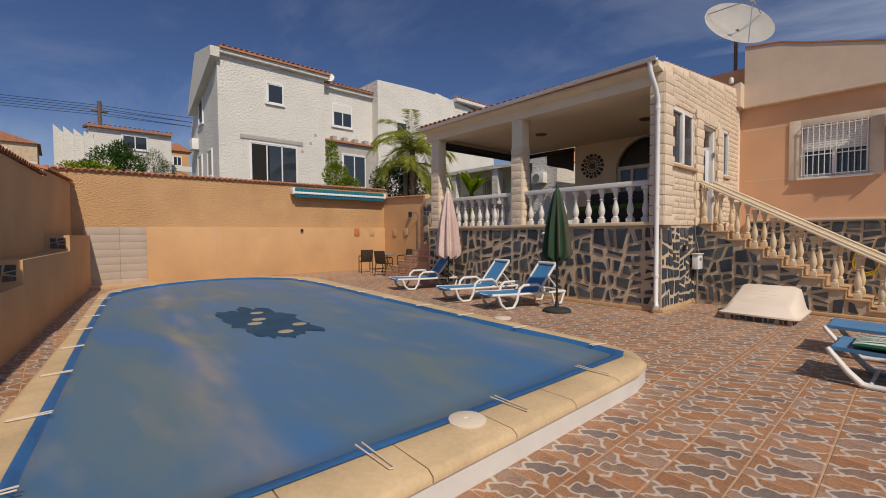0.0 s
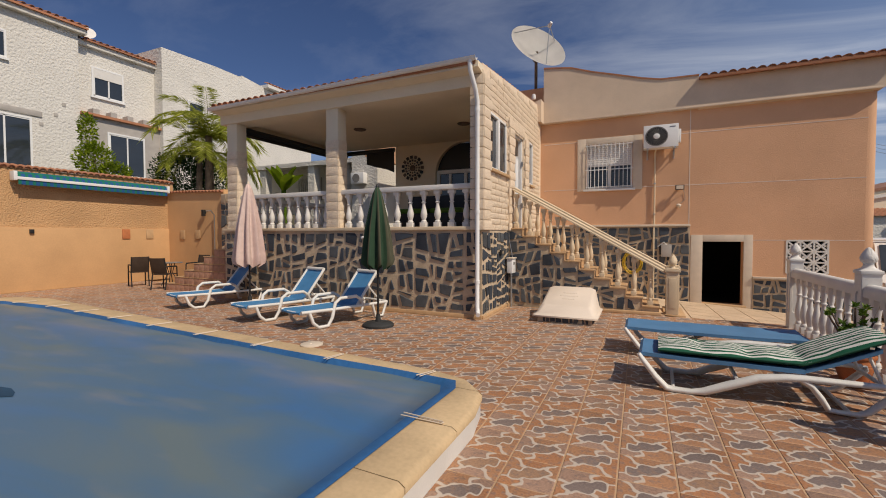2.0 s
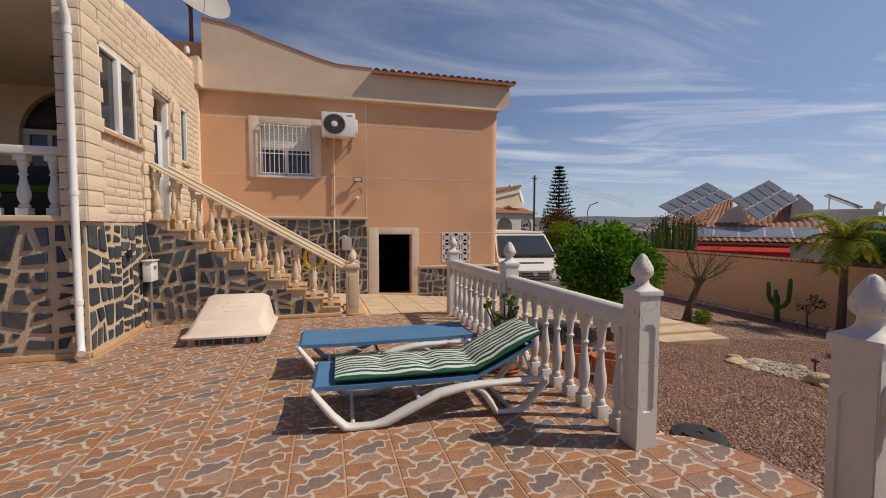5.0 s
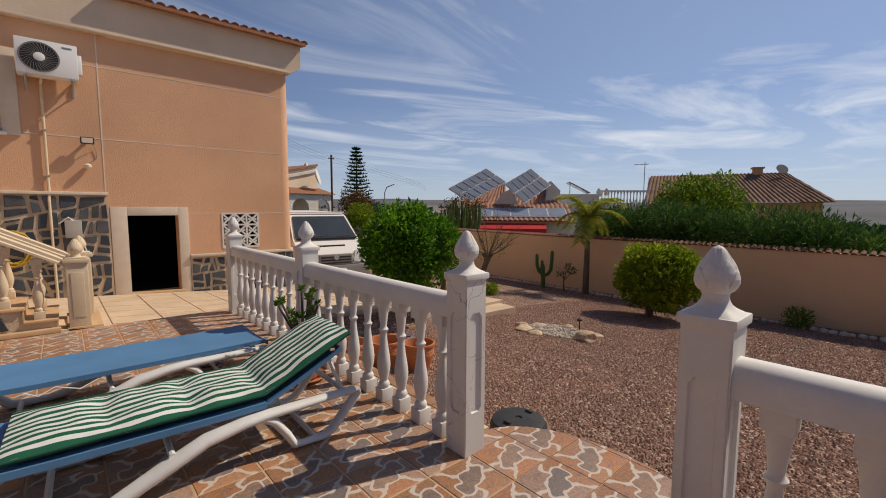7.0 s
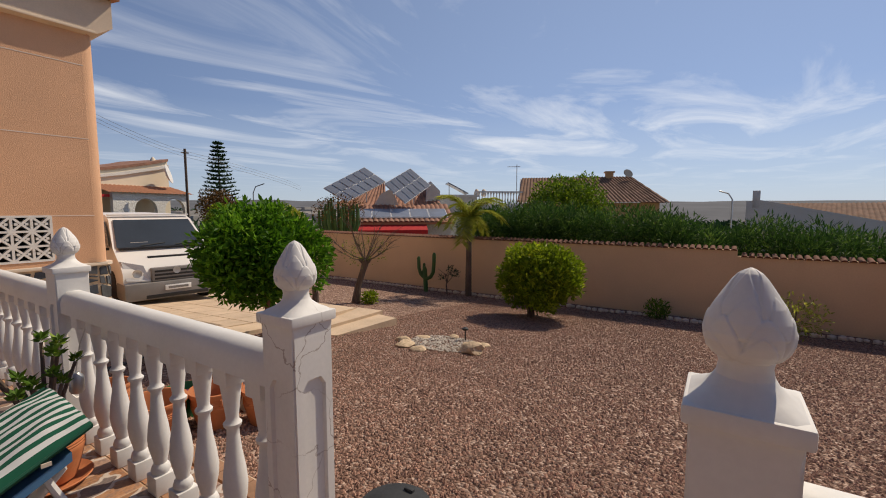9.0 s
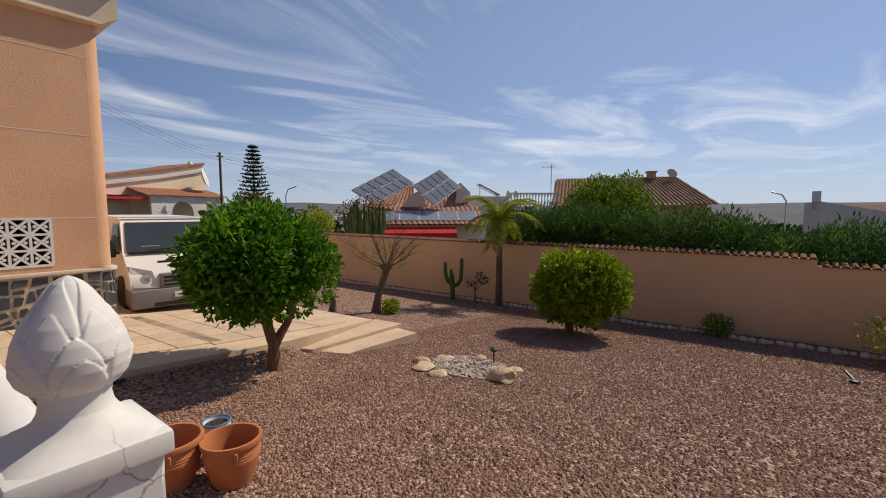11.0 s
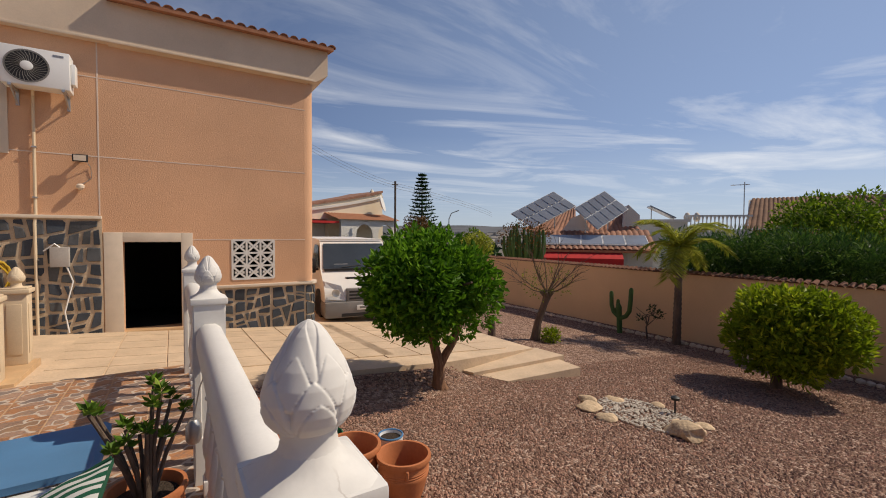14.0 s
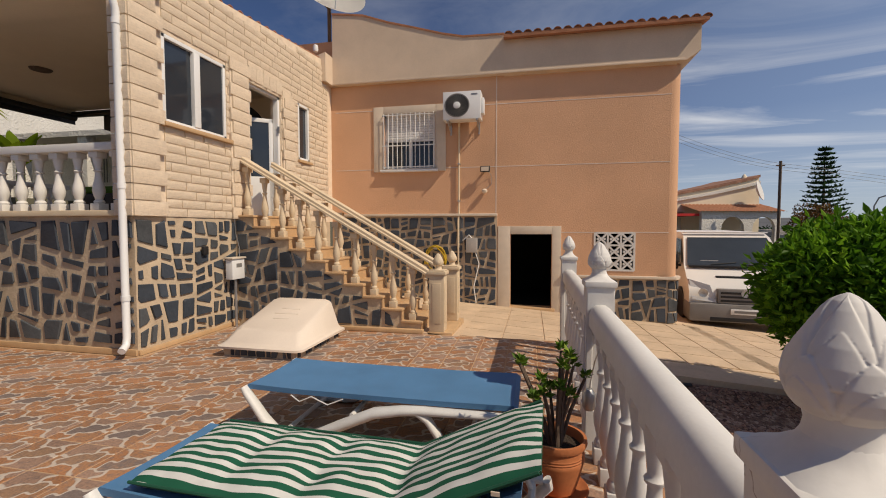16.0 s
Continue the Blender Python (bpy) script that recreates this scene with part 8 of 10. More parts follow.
def small_plants():
    x, y = 12.0, 10.95
    s = thing("bare_shrub", "thin dark shrub with few leaves by the garden wall", "shrub", pose(x, y, ground_height(x, y)))
    limb(s, "stem", [(0, 0, 0), (0, 0.03, 0.3), (0, -0.02, 0.45)], [0.025, 0.02, 0.015])
    rr = random.Random(2)
    for k in range(6):
        limb(s, "twig", [(0, 0, 0.35), (rr.uniform(-0.1, 0.1), rr.uniform(-0.25, 0.25), 0.55), (rr.uniform(-0.2, 0.2), rr.uniform(-0.4, 0.4), 0.75)], [0.012, 0.009, 0.005])
    crown(s, "leaves", [(0, -0.28, 0.66, 0.12, 0.16, 0.12), (0, 0.2, 0.5, 0.1, 0.1, 0.08), (0, -0.1, 0.8, 0.1, 0.1, 0.08)], 130, 0.07, 0.035, LEAF_DARK, 44, 0.2)
    for x, y, r, lab, mat in ((12.2, 5.1, 0.28, "small dry shrub at the foot of the garden wall", LEAF_ROUND), (11.9, 2.55, 0.55, "small dry yellowish shrub at the foot of the garden wall", LEAF_PALM), (8.95, 11.35, 0.20, "low green plant at the foot of a bare tree", LEAF_BUSH)):
        b = thing("small_shrub", lab, "shrub", pose(x, y, ground_height(x, y)))
        crown(b, "leaves", [(0, 0, r * 0.8, r, r, r * 0.8)], 500, 0.09, 0.03, mat, int(x * 10), 0.2)
        limb(b, "stem", [(0, 0, -0.02), (0, 0, r)], [0.02, 0.01])
    # bare pruned tree
    x, y = 8.75, 11.65
    t = thing("bare_tree", "leafless pruned tree with a brush of thin twigs", "tree", pose(x, y, ground_height(x, y) - 0.02))
    limb(t, "trunk", [(0, 0, 0), (0.05, -0.03, 0.4), (0.16, -0.12, 0.85), (0.2, -0.16, 1.02)], [0.12, 0.085, 0.075, 0.09])
    for k in range(5):
        a = k * 1.26
        limb(t, "branch", [(0.2, -0.16, 0.98), (0.2 + 0.15 * math.cos(a), -0.16 + 0.15 * math.sin(a), 1.15)], [0.05, 0.035])
    bm = bmesh.new()
    rr = random.Random(7)
    for k in range(16):
        a, e, L = k * 2.4, rr.uniform(0.12, 1.25), rr.uniform(0.7, 1.15)
        d = Vector((math.cos(a) * math.cos(e), math.sin(a) * math.cos(e), math.sin(e)))
        q = Vector((0.2, -0.16, 1.1))
        line = [q, q + d * L * 0.35 + Vector((0, 0, -0.02)), q + d * L * 0.7 + Vector((rr.uniform(-0.06, 0.06), rr.uniform(-0.06, 0.06), 0.06)), q + d * L + Vector((rr.uniform(-0.1, 0.1), rr.uniform(-0.1, 0.1), 0.16))]
        tube(bm, line, [0.016, 0.012, 0.008, 0.004], 5)
        for i in range(9):
            s = line[1 + i % 2].lerp(line[2 + i % 2], rr.random())
            g = (d + Vector((rr.uniform(-0.9, 0.9), rr.uniform(-0.9, 0.9), rr.uniform(-0.2, 0.8)))).normalized() * rr.uniform(0.2, 0.45)
            tube(bm, [s, s + g * 0.5 + Vector((0, 0, 0.02)), s + g], [0.006, 0.004, 0.002], 4)
    tagged(part("brush", bm, BARK, t), "thin brown twigs", kind="stuff")
    crown(t, "few_leaves", [(0.2, -0.16, 1.35, 0.6, 0.6, 0.4)], 260, 0.06, 0.025, LEAF_BUSH, 77, 0.3)
    st = thing("tree_stump", "weathered grey stump beside the drive", "stump", pose(8.0, 12.3, ground_height(8.0, 12.3)))
    part("wood", tube(bmesh.new(), [(0, 0, -0.02), (0.02, 0, 0.2), (0.0, 0.02, 0.42)], [0.10, 0.075, 0.06], 9), BARK, st)
    # tall candle-like cactus behind the wall
    b = thing("candelabra_tree", "dark candelabra succulent with reddish tips behind the wall", "succulent", pose(14.6, 18.3, -1.3))
    rr = random.Random(8)
    limb(b, "trunk", [(0, 0, 0), (0, 0, 1.6)], [0.16, 0.12], CACTUS)
    for k in range(26):
        a, r = k * 2.4, 0.2 + 0.75 * math.sqrt(k / 26)
        limb(b, "arm", [(0, 0, 1.2), (r * math.cos(a) * 0.8, r * math.sin(a) * 0.8, 1.7), (r * math.cos(a), r * math.sin(a), 2.2), (r * math.cos(a), r * math.sin(a), 3.35 - 0.5 * r + rr.uniform(-0.2, 0.2))], [0.06, 0.07, 0.075, 0.05], CACTUS)
    crown(b, "tip_foliage", [(0, 0, 2.75, 1.15, 1.15, 0.75)], 1100, 0.11, 0.05, LEAF_RED, 66, 0.4)


orange_tree()
bush()
hedge()
palm(pose(12.1, 10.25, -1.08), "young slender palm with a shaggy trunk by the garden wall", 2.35, (0.05, 0.0), 15, 1.2, 3, 0.085, 1.25, leaflet=0.26)
cactus()
small_plants()
palm(pose(-17.00, 13.66, 2.8), "tall feathery palm behind the ochre wall", 2.95, (0.00, 0.00), 17, 2.7, 5, 0.16, 1.35, leaflet=0.22)
palm(pose(-17.4, 13.45, 2.6), "low arching palm beside the tall one behind the wall", 2.3, (0.05, 0.05), 9, 2.7, 8, 0.12, 1.5, leaflet=0.20)


def west_plants():
    rng = random.Random(14)
    specs = (
        ("garden_shrub", "dark green shrub behind the boundary wall", (-18.5, 1.85, 2.7), [(0, -0.25, 1.25, 0.6, 0.55, 0.65), (0, 0.35, 1.2, 0.6, 0.5, 0.6), (0, -0.9, 0.95, 0.5, 0.4, 0.35), (0.1, 0.1, 1.75, 0.3, 0.3, 0.35)], 5200, 0.12, 0.036, LEAF_HEDGE),
        ("olive_shrub", "grey-green olive shrub behind the boundary wall", (-18.7, 2.95, 2.7), [(0, 0, 1.35, 0.5, 0.45, 0.65), (0, 0.35, 1.1, 0.4, 0.35, 0.5), (0, -0.95, 1.75, 0.4, 0.35, 0.4)], 3600, 0.085, 0.018, LEAF_OLIVE),
        ("climbing_shrub", "slender light green climber behind the wall", (-18.3, 10.1, 2.7), [(0, 0, 1.6, 0.5, 0.6, 0.6), (0, -0.2, 2.5, 0.25, 0.25, 0.7), (0, 0.7, 1.2, 0.4, 0.5, 0.4)], 2400, 0.13, 0.06, LEAF_BUSH),
        ("dark_shrub", "dense dark shrub behind the wall under the palm", (-19.0, 14.4, 2.7), [(0, -0.6, 1.6, 1.0, 1.2, 1.0), (0, 1.2, 1.4, 1.0, 1.2, 0.9), (0, 0.2, 2.2, 0.7, 0.8, 0.6)], 5200, 0.16, 0.06, LEAF_DARK),
        ("boundary_creeper", "green creeper hanging over the tiled wall top", (-16.6, 1.1, 3.4), [(0, 0, 0.15, 0.3, 0.6, 0.22), (0.2, -0.5, 0.1, 0.25, 0.3, 0.2)], 900, 0.08, 0.05, LEAF_BUSH),
    )
    for name, lab, at, blobs, n, ln, wd, mat in specs:
        t = thing(name, lab, "shrub", pose(*at))
        crown(t, "foliage", blobs, n, ln, wd, mat, rng.randrange(1000), 0.35, 0.3)
        limb(t, "stem", [(0, 0, -0.1), (0, 0, blobs[0][2])], [0.06, 0.03])
    b = thing("banana_plant", "banana plant with broad ragged leaves beside the porch", "banana plant", pose(-14.4, 15.2, 2.4))
    limb(b, "stem", [(0, 0, -0.3), (0, 0, 1.6)], [0.13, 0.09], LEAF_ROUND)
    for k in range(9):
        a, e = k * 2.4, 0.75 + 0.15 * (k % 5)
        bm = bmesh.new()
        rows = []
        for i in range(9):
            s = i / 8
            c = Vector((math.cos(a) * 1.5 * s * math.cos(e), math.sin(a) * 1.5 * s * math.cos(e), 1.0 + 1.7 * s * math.sin(e) - 0.5 * s * s))
            w = 0.24 * math.sin(math.pi * min(1, 0.08 + 0.92 * s)) + 0.01
            sd = Vector((-math.sin(a), math.cos(a), 0))
            rows.append([bm.verts.new(c + sd * w + Vector((0, 0, 0.06))), bm.verts.new(c), bm.verts.new(c - sd * w + Vector((0, 0, 0.06)))])
        for p, q in zip(rows, rows[1:]):
            for i in range(2):
                bm.faces.new((p[i], p[i + 1], q[i + 1], q[i]))
        part("leaf", bm, LEAF_BUSH, b)


west_plants()


# ---- van ----
def van():
    v = thing("parked_van", "white panel van with a grey bumper parked beside the house", "van", pose(5.66, 14.15, -0.62, 0, 0, -7))
    # outline from the side: y backwards from the nose, z up
    side = [(0.10, 0.35), (0.02, 0.55), (0.03, 0.80), (0.14, 0.95), (0.74, 1.31), (1.42, 1.93), (1.75, 2.04), (4.9, 2.08), (5.0, 1.9), (5.0, 0.4)]
    bm = bmesh.new()
    def half(z):
        return 0.98 if z < 1.2 else 0.98 - 0.15 * (z - 1.2) / 0.9
    a = [bm.verts.new((-half(z), y, z)) for y, z in side]
    b = [bm.verts.new((half(z), y, z)) for y, z in side]
    bm.faces.new(a)
    bm.faces.new(b[::-1])
    for i in range(len(side)):
        j = (i + 1) % len(side)
        bm.faces.new((a[i], a[j], b[j], b[i]))
    bmesh.ops.bevel(bm, geom=[e for e in bm.edges if e.calc_face_angle(0) > 0.4], offset=0.07, segments=3, affect="EDGES")
    body = part("body", bm, VAN_PAINT, v, angle=50)
    def quad(pts, name, mat, label=""):
        bm = bmesh.new()
        f = [bm.verts.new(p) for p in pts]
        bm.faces.new(f)
        bmesh.ops.solidify(bm, geom=bm.faces[:], thickness=0.012)
        return part(name, bm, mat, body, label)
    quad([(-0.90, 0.70, 1.325), (0.90, 0.70, 1.325), (0.79, 1.375, 1.925), (-0.79, 1.375, 1.925)], "windscreen", WINDSCREEN, "wide sloping windscreen")
    part("paper", boxes(((-0.62, 0.80, 1.40), (-0.28, 0.90, 1.425))), WHITE, body, "white paper on the dashboard")
    part("scuttle", boxes(((-0.88, 0.60, 1.275), (0.88, 0.74, 1.325)), bevel=0.015), BLACK, body, "black scuttle under the windscreen")
    part("bonnet_vent", boxes(((-0.42, 0.36, 1.05), (0.42, 0.46, 1.125)), bevel=0.012), BLACK, body)
    part("roof_gutter", boxes(((-0.85, 1.50, 2.02), (0.85, 1.62, 2.05)), bevel=0.01), VAN_PAINT, body)
    for s in (-1, 1):
        quad([(s * 0.985, 0.92, 1.34), (s * 0.895, 1.52, 1.88), (s * 0.895, 2.05, 1.90), (s * 0.985, 2.05, 1.26)], "side_window", WINDOW_DARK, "dark cab window")
        mirror = part("mirror", boxes(((s * 1.12 - 0.1, 0.98, 1.20), (s * 1.12 + 0.1, 1.10, 1.56)), bevel=0.04), BLACK, body, "tall black wing mirror")
        part("mirror_arm", boxes(((s * 1.02 - 0.06, 1.02, 1.26), (s * 1.02 + 0.06, 1.07, 1.32))), BLACK, mirror)
        lamp = part("headlight", prism(bmesh.new(), [(s * 0.50, 0.62), (s * 0.93, 0.66), (s * 0.96, 1.06), (s * 0.60, 0.96)], lambda u, v, d: (u, d + 0.10 * max(0.0, abs(u) - 0.6) + 0.9 * max(0.0, v - 0.86), v), -0.035, 0.12), LAMP_GLASS, body, "tall clear headlight")
        part("bulb_ring", lathe(bmesh.new(), [(0.03, 0), (0.085, -0.012), (0.09, 0.0)], 18), STEEL, lamp, m=pose(s * 0.74, -0.045, 0.81, -90, 0, 0))
        part("wheel_moulding", boxes(((s * 0.985 - 0.012, 1.5, 0.55), (s * 0.985 + 0.012, 3.5, 0.70)), bevel=0.01), BUMPER, body, "grey side moulding")
        for y in (0.95, 4.0):
            w = part("wheel", lathe(bmesh.new(), [(0.20, -0.11), (0.33, -0.11), (0.345, -0.07), (0.345, 0.07), (0.33, 0.11), (0.20, 0.11)], 28), BLACK_RUBBER, v, "black tyre", m=pose(s * 0.88, y, 0.345, 0, 90, 0))
            part("rim", lathe(bmesh.new(), [(0.05, -0.10), (0.19, -0.10), (0.205, 0.115), (0.05, 0.09)], 20), STEEL, w)
            bm = bmesh.new()
            lathe(bm, [(0.42, -0.02), (0.42, 0.02)], 28)
            part("wheel_arch", bm, BLACK, v, m=pose(s * 0.972, y, 0.39, 0, 90, 0))
    part("bumper", boxes(((-1.0, -0.10, 0.22), (1.0, 0.55, 0.60)), bevel=0.07), BUMPER, body, "deep grey front bumper")
    part("air_intake", boxes(((-0.62, -0.105, 0.25), (0.62, 0.0, 0.33)), bevel=0.01), BLACK, body)
    part("grille", boxes(((-0.48, -0.05, 0.60), (0.48, 0.1, 0.90)), bevel=0.03), BUMPER, body, "grey grille surround")
    for k in range(3):
        part("grille_bar", boxes(((-0.43, -0.056, 0.64 + 0.08 * k), (0.43, -0.03, 0.685 + 0.08 * k)), bevel=0.006), BLACK, body, "dark grille slot")
    part("badge", lathe(bmesh.new(), [(0.02, 0), (0.075, 0.006), (0.075, 0.0)], 20), STEEL, body, m=pose(0, -0.058, 0.82, 90, 0, 0))
    part("number_plate", boxes(((-0.26, -0.118, 0.40), (0.26, -0.10, 0.51)), bevel=0.004), WHITE_PVC, body, "blank white plate")
    part("plate_bar", boxes(((-0.2, -0.121, 0.43), (0.2, -0.117, 0.48))), BUMPER, body)
    for s in (-0.45, 0.25):
        part("wiper", tube(bmesh.new(), [(s, 0.70, 1.345), (s + 0.50, 0.76, 1.39)], 0.012, 5), BLACK, body)


van()


# ---- houses round about ----
def glazed(parent, at, w, h, facing, frame_mat=WHITE_PVC, shutter=0.0, name="window", leaves=2):
    """A framed window on a wall; facing: the turn of its outward side from -y."""
    g = part(name, boxes(((-w / 2 - 0.07, -0.05, -0.07), (-w / 2, 0.04, h + 0.07)), ((w / 2, -0.05, -0.07), (w / 2 + 0.07, 0.04, h + 0.07)), ((-w / 2, -0.05, h), (w / 2, 0.04, h + 0.07)), ((-w / 2 - 0.12, -0.09, -0.10), (w / 2 + 0.12, 0.04, -0.02))), frame_mat, parent, m=pose(*at, 0, 0, facing))
    part("pane", boxes(((-w / 2, -0.015, 0), (w / 2, 0.0, h))), WINDOW_DARK, g)
    bm = bmesh.new()
    for k in range(leaves):
        x = -w / 2 + w * (k + (0 if leaves > 1 else 0)) / leaves
        box(bm, (x, -0.035, 0), (x + 0.06, -0.012, h))
    box(bm, (-w / 2, -0.035, 0), (w / 2, -0.012, 0.05))
    box(bm, (-w / 2, -0.035, h - 0.05), (w / 2, -0.012, h))
    part("sash", bm, frame_mat, g)
    if shutter:
        part("shutter_box", boxes(((-w / 2, -0.045, h - shutter), (w / 2, -0.012, h))), WHITE, g)
    return g


def west_houses():
    X = -23.0
    h = thing("white_house", "two-storey rough white rendered house under renovation", "house", pose(X, 9, 2.9))
    o = Vector((X, 9, 2.9))
    L = lambda x, y, z: (x - o.x, y - o.y, z - o.z)
    bm = bmesh.new()
    prism(bm, [(X, 2.0), (X, 10.45), (X - 2.7, 10.85), (X - 5.6, 7.7), (X - 5.6, 2.0)], lambda u, v, d: L(u, d, v), 6.3, 11.95)
    part("wall", bm, WHITE_RENDER, h, "rough white render")
    part("cornice", boxes((L(X - 1.2, 6.36, 10.42), L(X + 0.25, 12.2, 10.64)), bevel=0.03), WHITE_RENDER, h)
    r = part("roof", prism(bmesh.new(), [(X + 0.35, 10.70), (X - 2.7, 11.08), (X - 5.8, 7.75), (X - 2.7, 10.9), (X + 0.35, 10.62)], lambda u, v, d: L(u, d, v), 6.37, 12.2), ROOF_TILE, h)
    tile_row(r, L(X + 0.36, 6.40, 10.72), L(X + 0.36, 12.25, 10.72), (1, 0), pitch=0.26)
    part("gable", prism(bmesh.new(), [(X + 0.27, 10.15), (X + 0.27, 10.62), (X - 2.7, 11.15), (X - 4.5, 8.70), (X - 4.5, 8.25)], lambda u, v, d: L(u, d, v), 5.95, 6.36), WHITE_RENDER, h)
    glazed(h, L(X + 0.01, 9.09, 8.5), 0.78, 1.0, 90, leaves=1)
    glazed(h, L(X + 0.01, 8.98, 4.3), 2.4, 2.0, 90, leaves=3, name="patio_door")
    # no opening here: a near-black panel gives the doorway's shade
    part("doorway_shade_panel", boxes((L(X - 0.03, 7.8, 4.32), L(X + 0.03, 8.75, 6.2))), SHADE_BLACK, h, "near-black panel in place of a shaded open doorway")
    part("raw_lintel", boxes((L(X - 0.05, 7.3, 6.45), L(X + 0.05, 10.6, 6.68)), bevel=0.02), GREY_RENDER, h, "raw concrete lintel")
    for y, z in ((10.5, 6.1), (11.3, 7.1), (11.0, 6.6)):
        part("patch", boxes((L(X - 0.02, y, z), L(X + 0.02, y + 0.14, z + 0.16)), bevel=0.01), GREY_RENDER, h)
    for x, z in ((X - 1.6, 4.6), (X - 3.2, 7.6), (X - 3.6, 4.6)):
        glazed(h, L(x, 6.29, z), 0.8, 1.3, 0, leaves=1)
    part("side_unit", boxes((L(X - 4.6, 5.95, 6.3), L(X - 3.8, 6.28, 6.9)), bevel=0.02), WHITE_PVC, h, "white air conditioner")
    h2 = thing("white_house", "lower white rendered house with a shuttered window and a raw extension", "house", pose(X, 13.7, 2.9))
    o = Vector((X, 13.7, 2.9))
    part("wall", boxes((L(X - 7, 11.95, 2.0), L(X - 0.35, 15.4, 10.1))), WHITE_RENDER, h2)
    part("cornice", boxes((L(X - 7, 11.9, 10.1), L(X - 0.15, 15.4, 10.32)), bevel=0.02), WHITE_RENDER, h2)
    r = part("roof", prism(bmesh.new(), [(X - 0.05, 10.36), (X - 5, 11.6), (X - 5, 11.4), (X - 0.05, 10.3)], lambda u, v, d: L(u, d, v), 12.2, 15.35), ROOF_TILE, h2)
    tile_row(r, L(X - 0.05, 12.2, 10.38), L(X - 0.05, 15.4, 10.38), (1, 0), pitch=0.26)
    glazed(h2, L(X - 0.34, 13.25, 8.0), 1.2, 1.25, 90, shutter=0.42)
    part("extension", boxes((L(X - 0.4, 11.95, 2.0), L(X + 0.02, 15.8, 6.95))), GREY_RENDER, h2, "raw grey extension wall")
    part("extension_capping", boxes((L(X - 0.4, 11.95, 6.95), L(X + 0.2, 15.85, 7.06))), ROOF_TILE, h2)
    for k in range(5):
        part("block_end", boxes((L(X - 0.3, 12.4 + 0.72 * k, 7.06), L(X + 0.1, 12.66 + 0.72 * k, 7.3))), GREY_RENDER, h2)
    glazed(h2, L(X + 0.03, 13.8, 4.4), 1.5, 1.9, 90, leaves=2)
    d = part("roof_dish", lathe(bmesh.new(), [(0.02, 0), (0.25, 0.05), (0.4, 0.14), (0.38, 0.15)], 20), WHITE, h2, m=pose(-2.5, -0.2, 8.6, 60, 0, 60))
    h3 = thing("white_house", "tall white rendered house block with a flat stepped roof", "house", pose(X, 20, 2.9))
    o = Vector((X, 20, 2.9))
    bm = bmesh.new()
    prism(bm, [(15.4, 2.0), (20.8, 2.0), (20.8, 11.2), (18.5, 11.25), (15.4, 11.15)], lambda u, v, d: L(d, u, v), X - 8, X + 0.3)
    prism(bm, [(20.8, 2.0), (27, 2.0), (27, 10.8), (20.8, 11.6)], lambda u, v, d: L(d, u, v), X - 8, X - 0.3)
    part("wall", bm, WHITE_RENDER, h3)
    part("eaves", boxes((L(X - 5, 22.5, 11.35), L(X + 0.1, 27, 11.55))), WHITE, h3)
    tile_row(h3, L(X + 0.1, 22.5, 11.6), L(X + 0.1, 27, 11.6), (1, 0), pitch=0.28)
    glazed(h3, L(X + 0.31, 17.2, 7.6), 0.8, 1.2, 90, leaves=1)
    # white arcaded house seen through the porch
    h4 = thing("white_house", "white rendered house with a pillared porch behind the terrace", "house", pose(-14, 18, 2.4))
    o = Vector((-14, 18, 2.4))
    part("wall", boxes((L(-20, 19.2, 1.0), L(-9.5, 24, 5.2))), WHITE_RENDER, h4)
    part("porch_roof", prism(bmesh.new(), [(17.6, 5.15), (24, 5.9), (24, 5.7), (17.6, 4.95)], lambda u, v, d: L(d, u, v), -20, -12.6), WHITE_RENDER, h4)
    part("side_block", boxes((L(-12.6, 17.6, 1.0), L(-11.2, 19.3, 5.45))), WHITE_RENDER, h4)
    for x in (-18.3, -15.1, -13.2):
        part("column", boxes((L(x - 0.2, 17.7, 1.0), L(x + 0.2, 18.1, 5.0))), WHITE_RENDER, h4)
    for k in range(12):
        part("grille_bar", boxes((L(-17.2 + 0.14 * k, 19.1, 3.4), L(-17.17 + 0.14 * k, 19.13, 4.6))), BUMPER, h4)
    part("air_conditioner", boxes((L(-12.45, 17.3, 3.9), L(-11.75, 17.6, 4.4)), bevel=0.02), WHITE_PVC, h4)
    part("fan_grille", lathe(bmesh.new(), [(0.19, 0), (0.19, 0.02)], 24), BUMPER, h4, m=pose(1.85, -0.70, 1.75, 90, 0, 0))
    # further houses beyond the wall
    X = -40.0
    h5 = thing("white_house", "low white house with a tiled eaves row beyond the shrubs", "house", pose(X, 5, 5))
    o = Vector((X, 5, 5))
    part("wall", boxes((L(X - 6, 2.2, 3.0), L(X, 7.3, 9.5))), WHITE_RENDER, h5)
    r = part("roof", prism(bmesh.new(), [(X + 0.3, 9.55), (X - 6, 10.6), (X - 6, 10.4), (X + 0.3, 9.4)], lambda u, v, d: L(u, d, v), 2.1, 7.4), ROOF_TILE, h5)
    tile_row(r, L(X + 0.3, 2.1, 9.6), L(X + 0.3, 7.4, 9.6), (1, 0), pitch=0.3)
    glazed(h5, L(X + 0.01, 4.9, 8.1), 1.5, 1.0, 90)
    bm = bmesh.new()
    for k in range(5):
        prism(bm, [(0.3 + 0.5 * k, 4), (0.9 + 0.5 * k, 4), (0.9 + 0.5 * k, 8.3 - 0.12 * k), (0.3 + 0.5 * k, 8.9 - 0.15 * k)], lambda u, v, d: L(d, u, v), X + 1.0 + k * 0.4, X + 2.0 + k * 0.4)
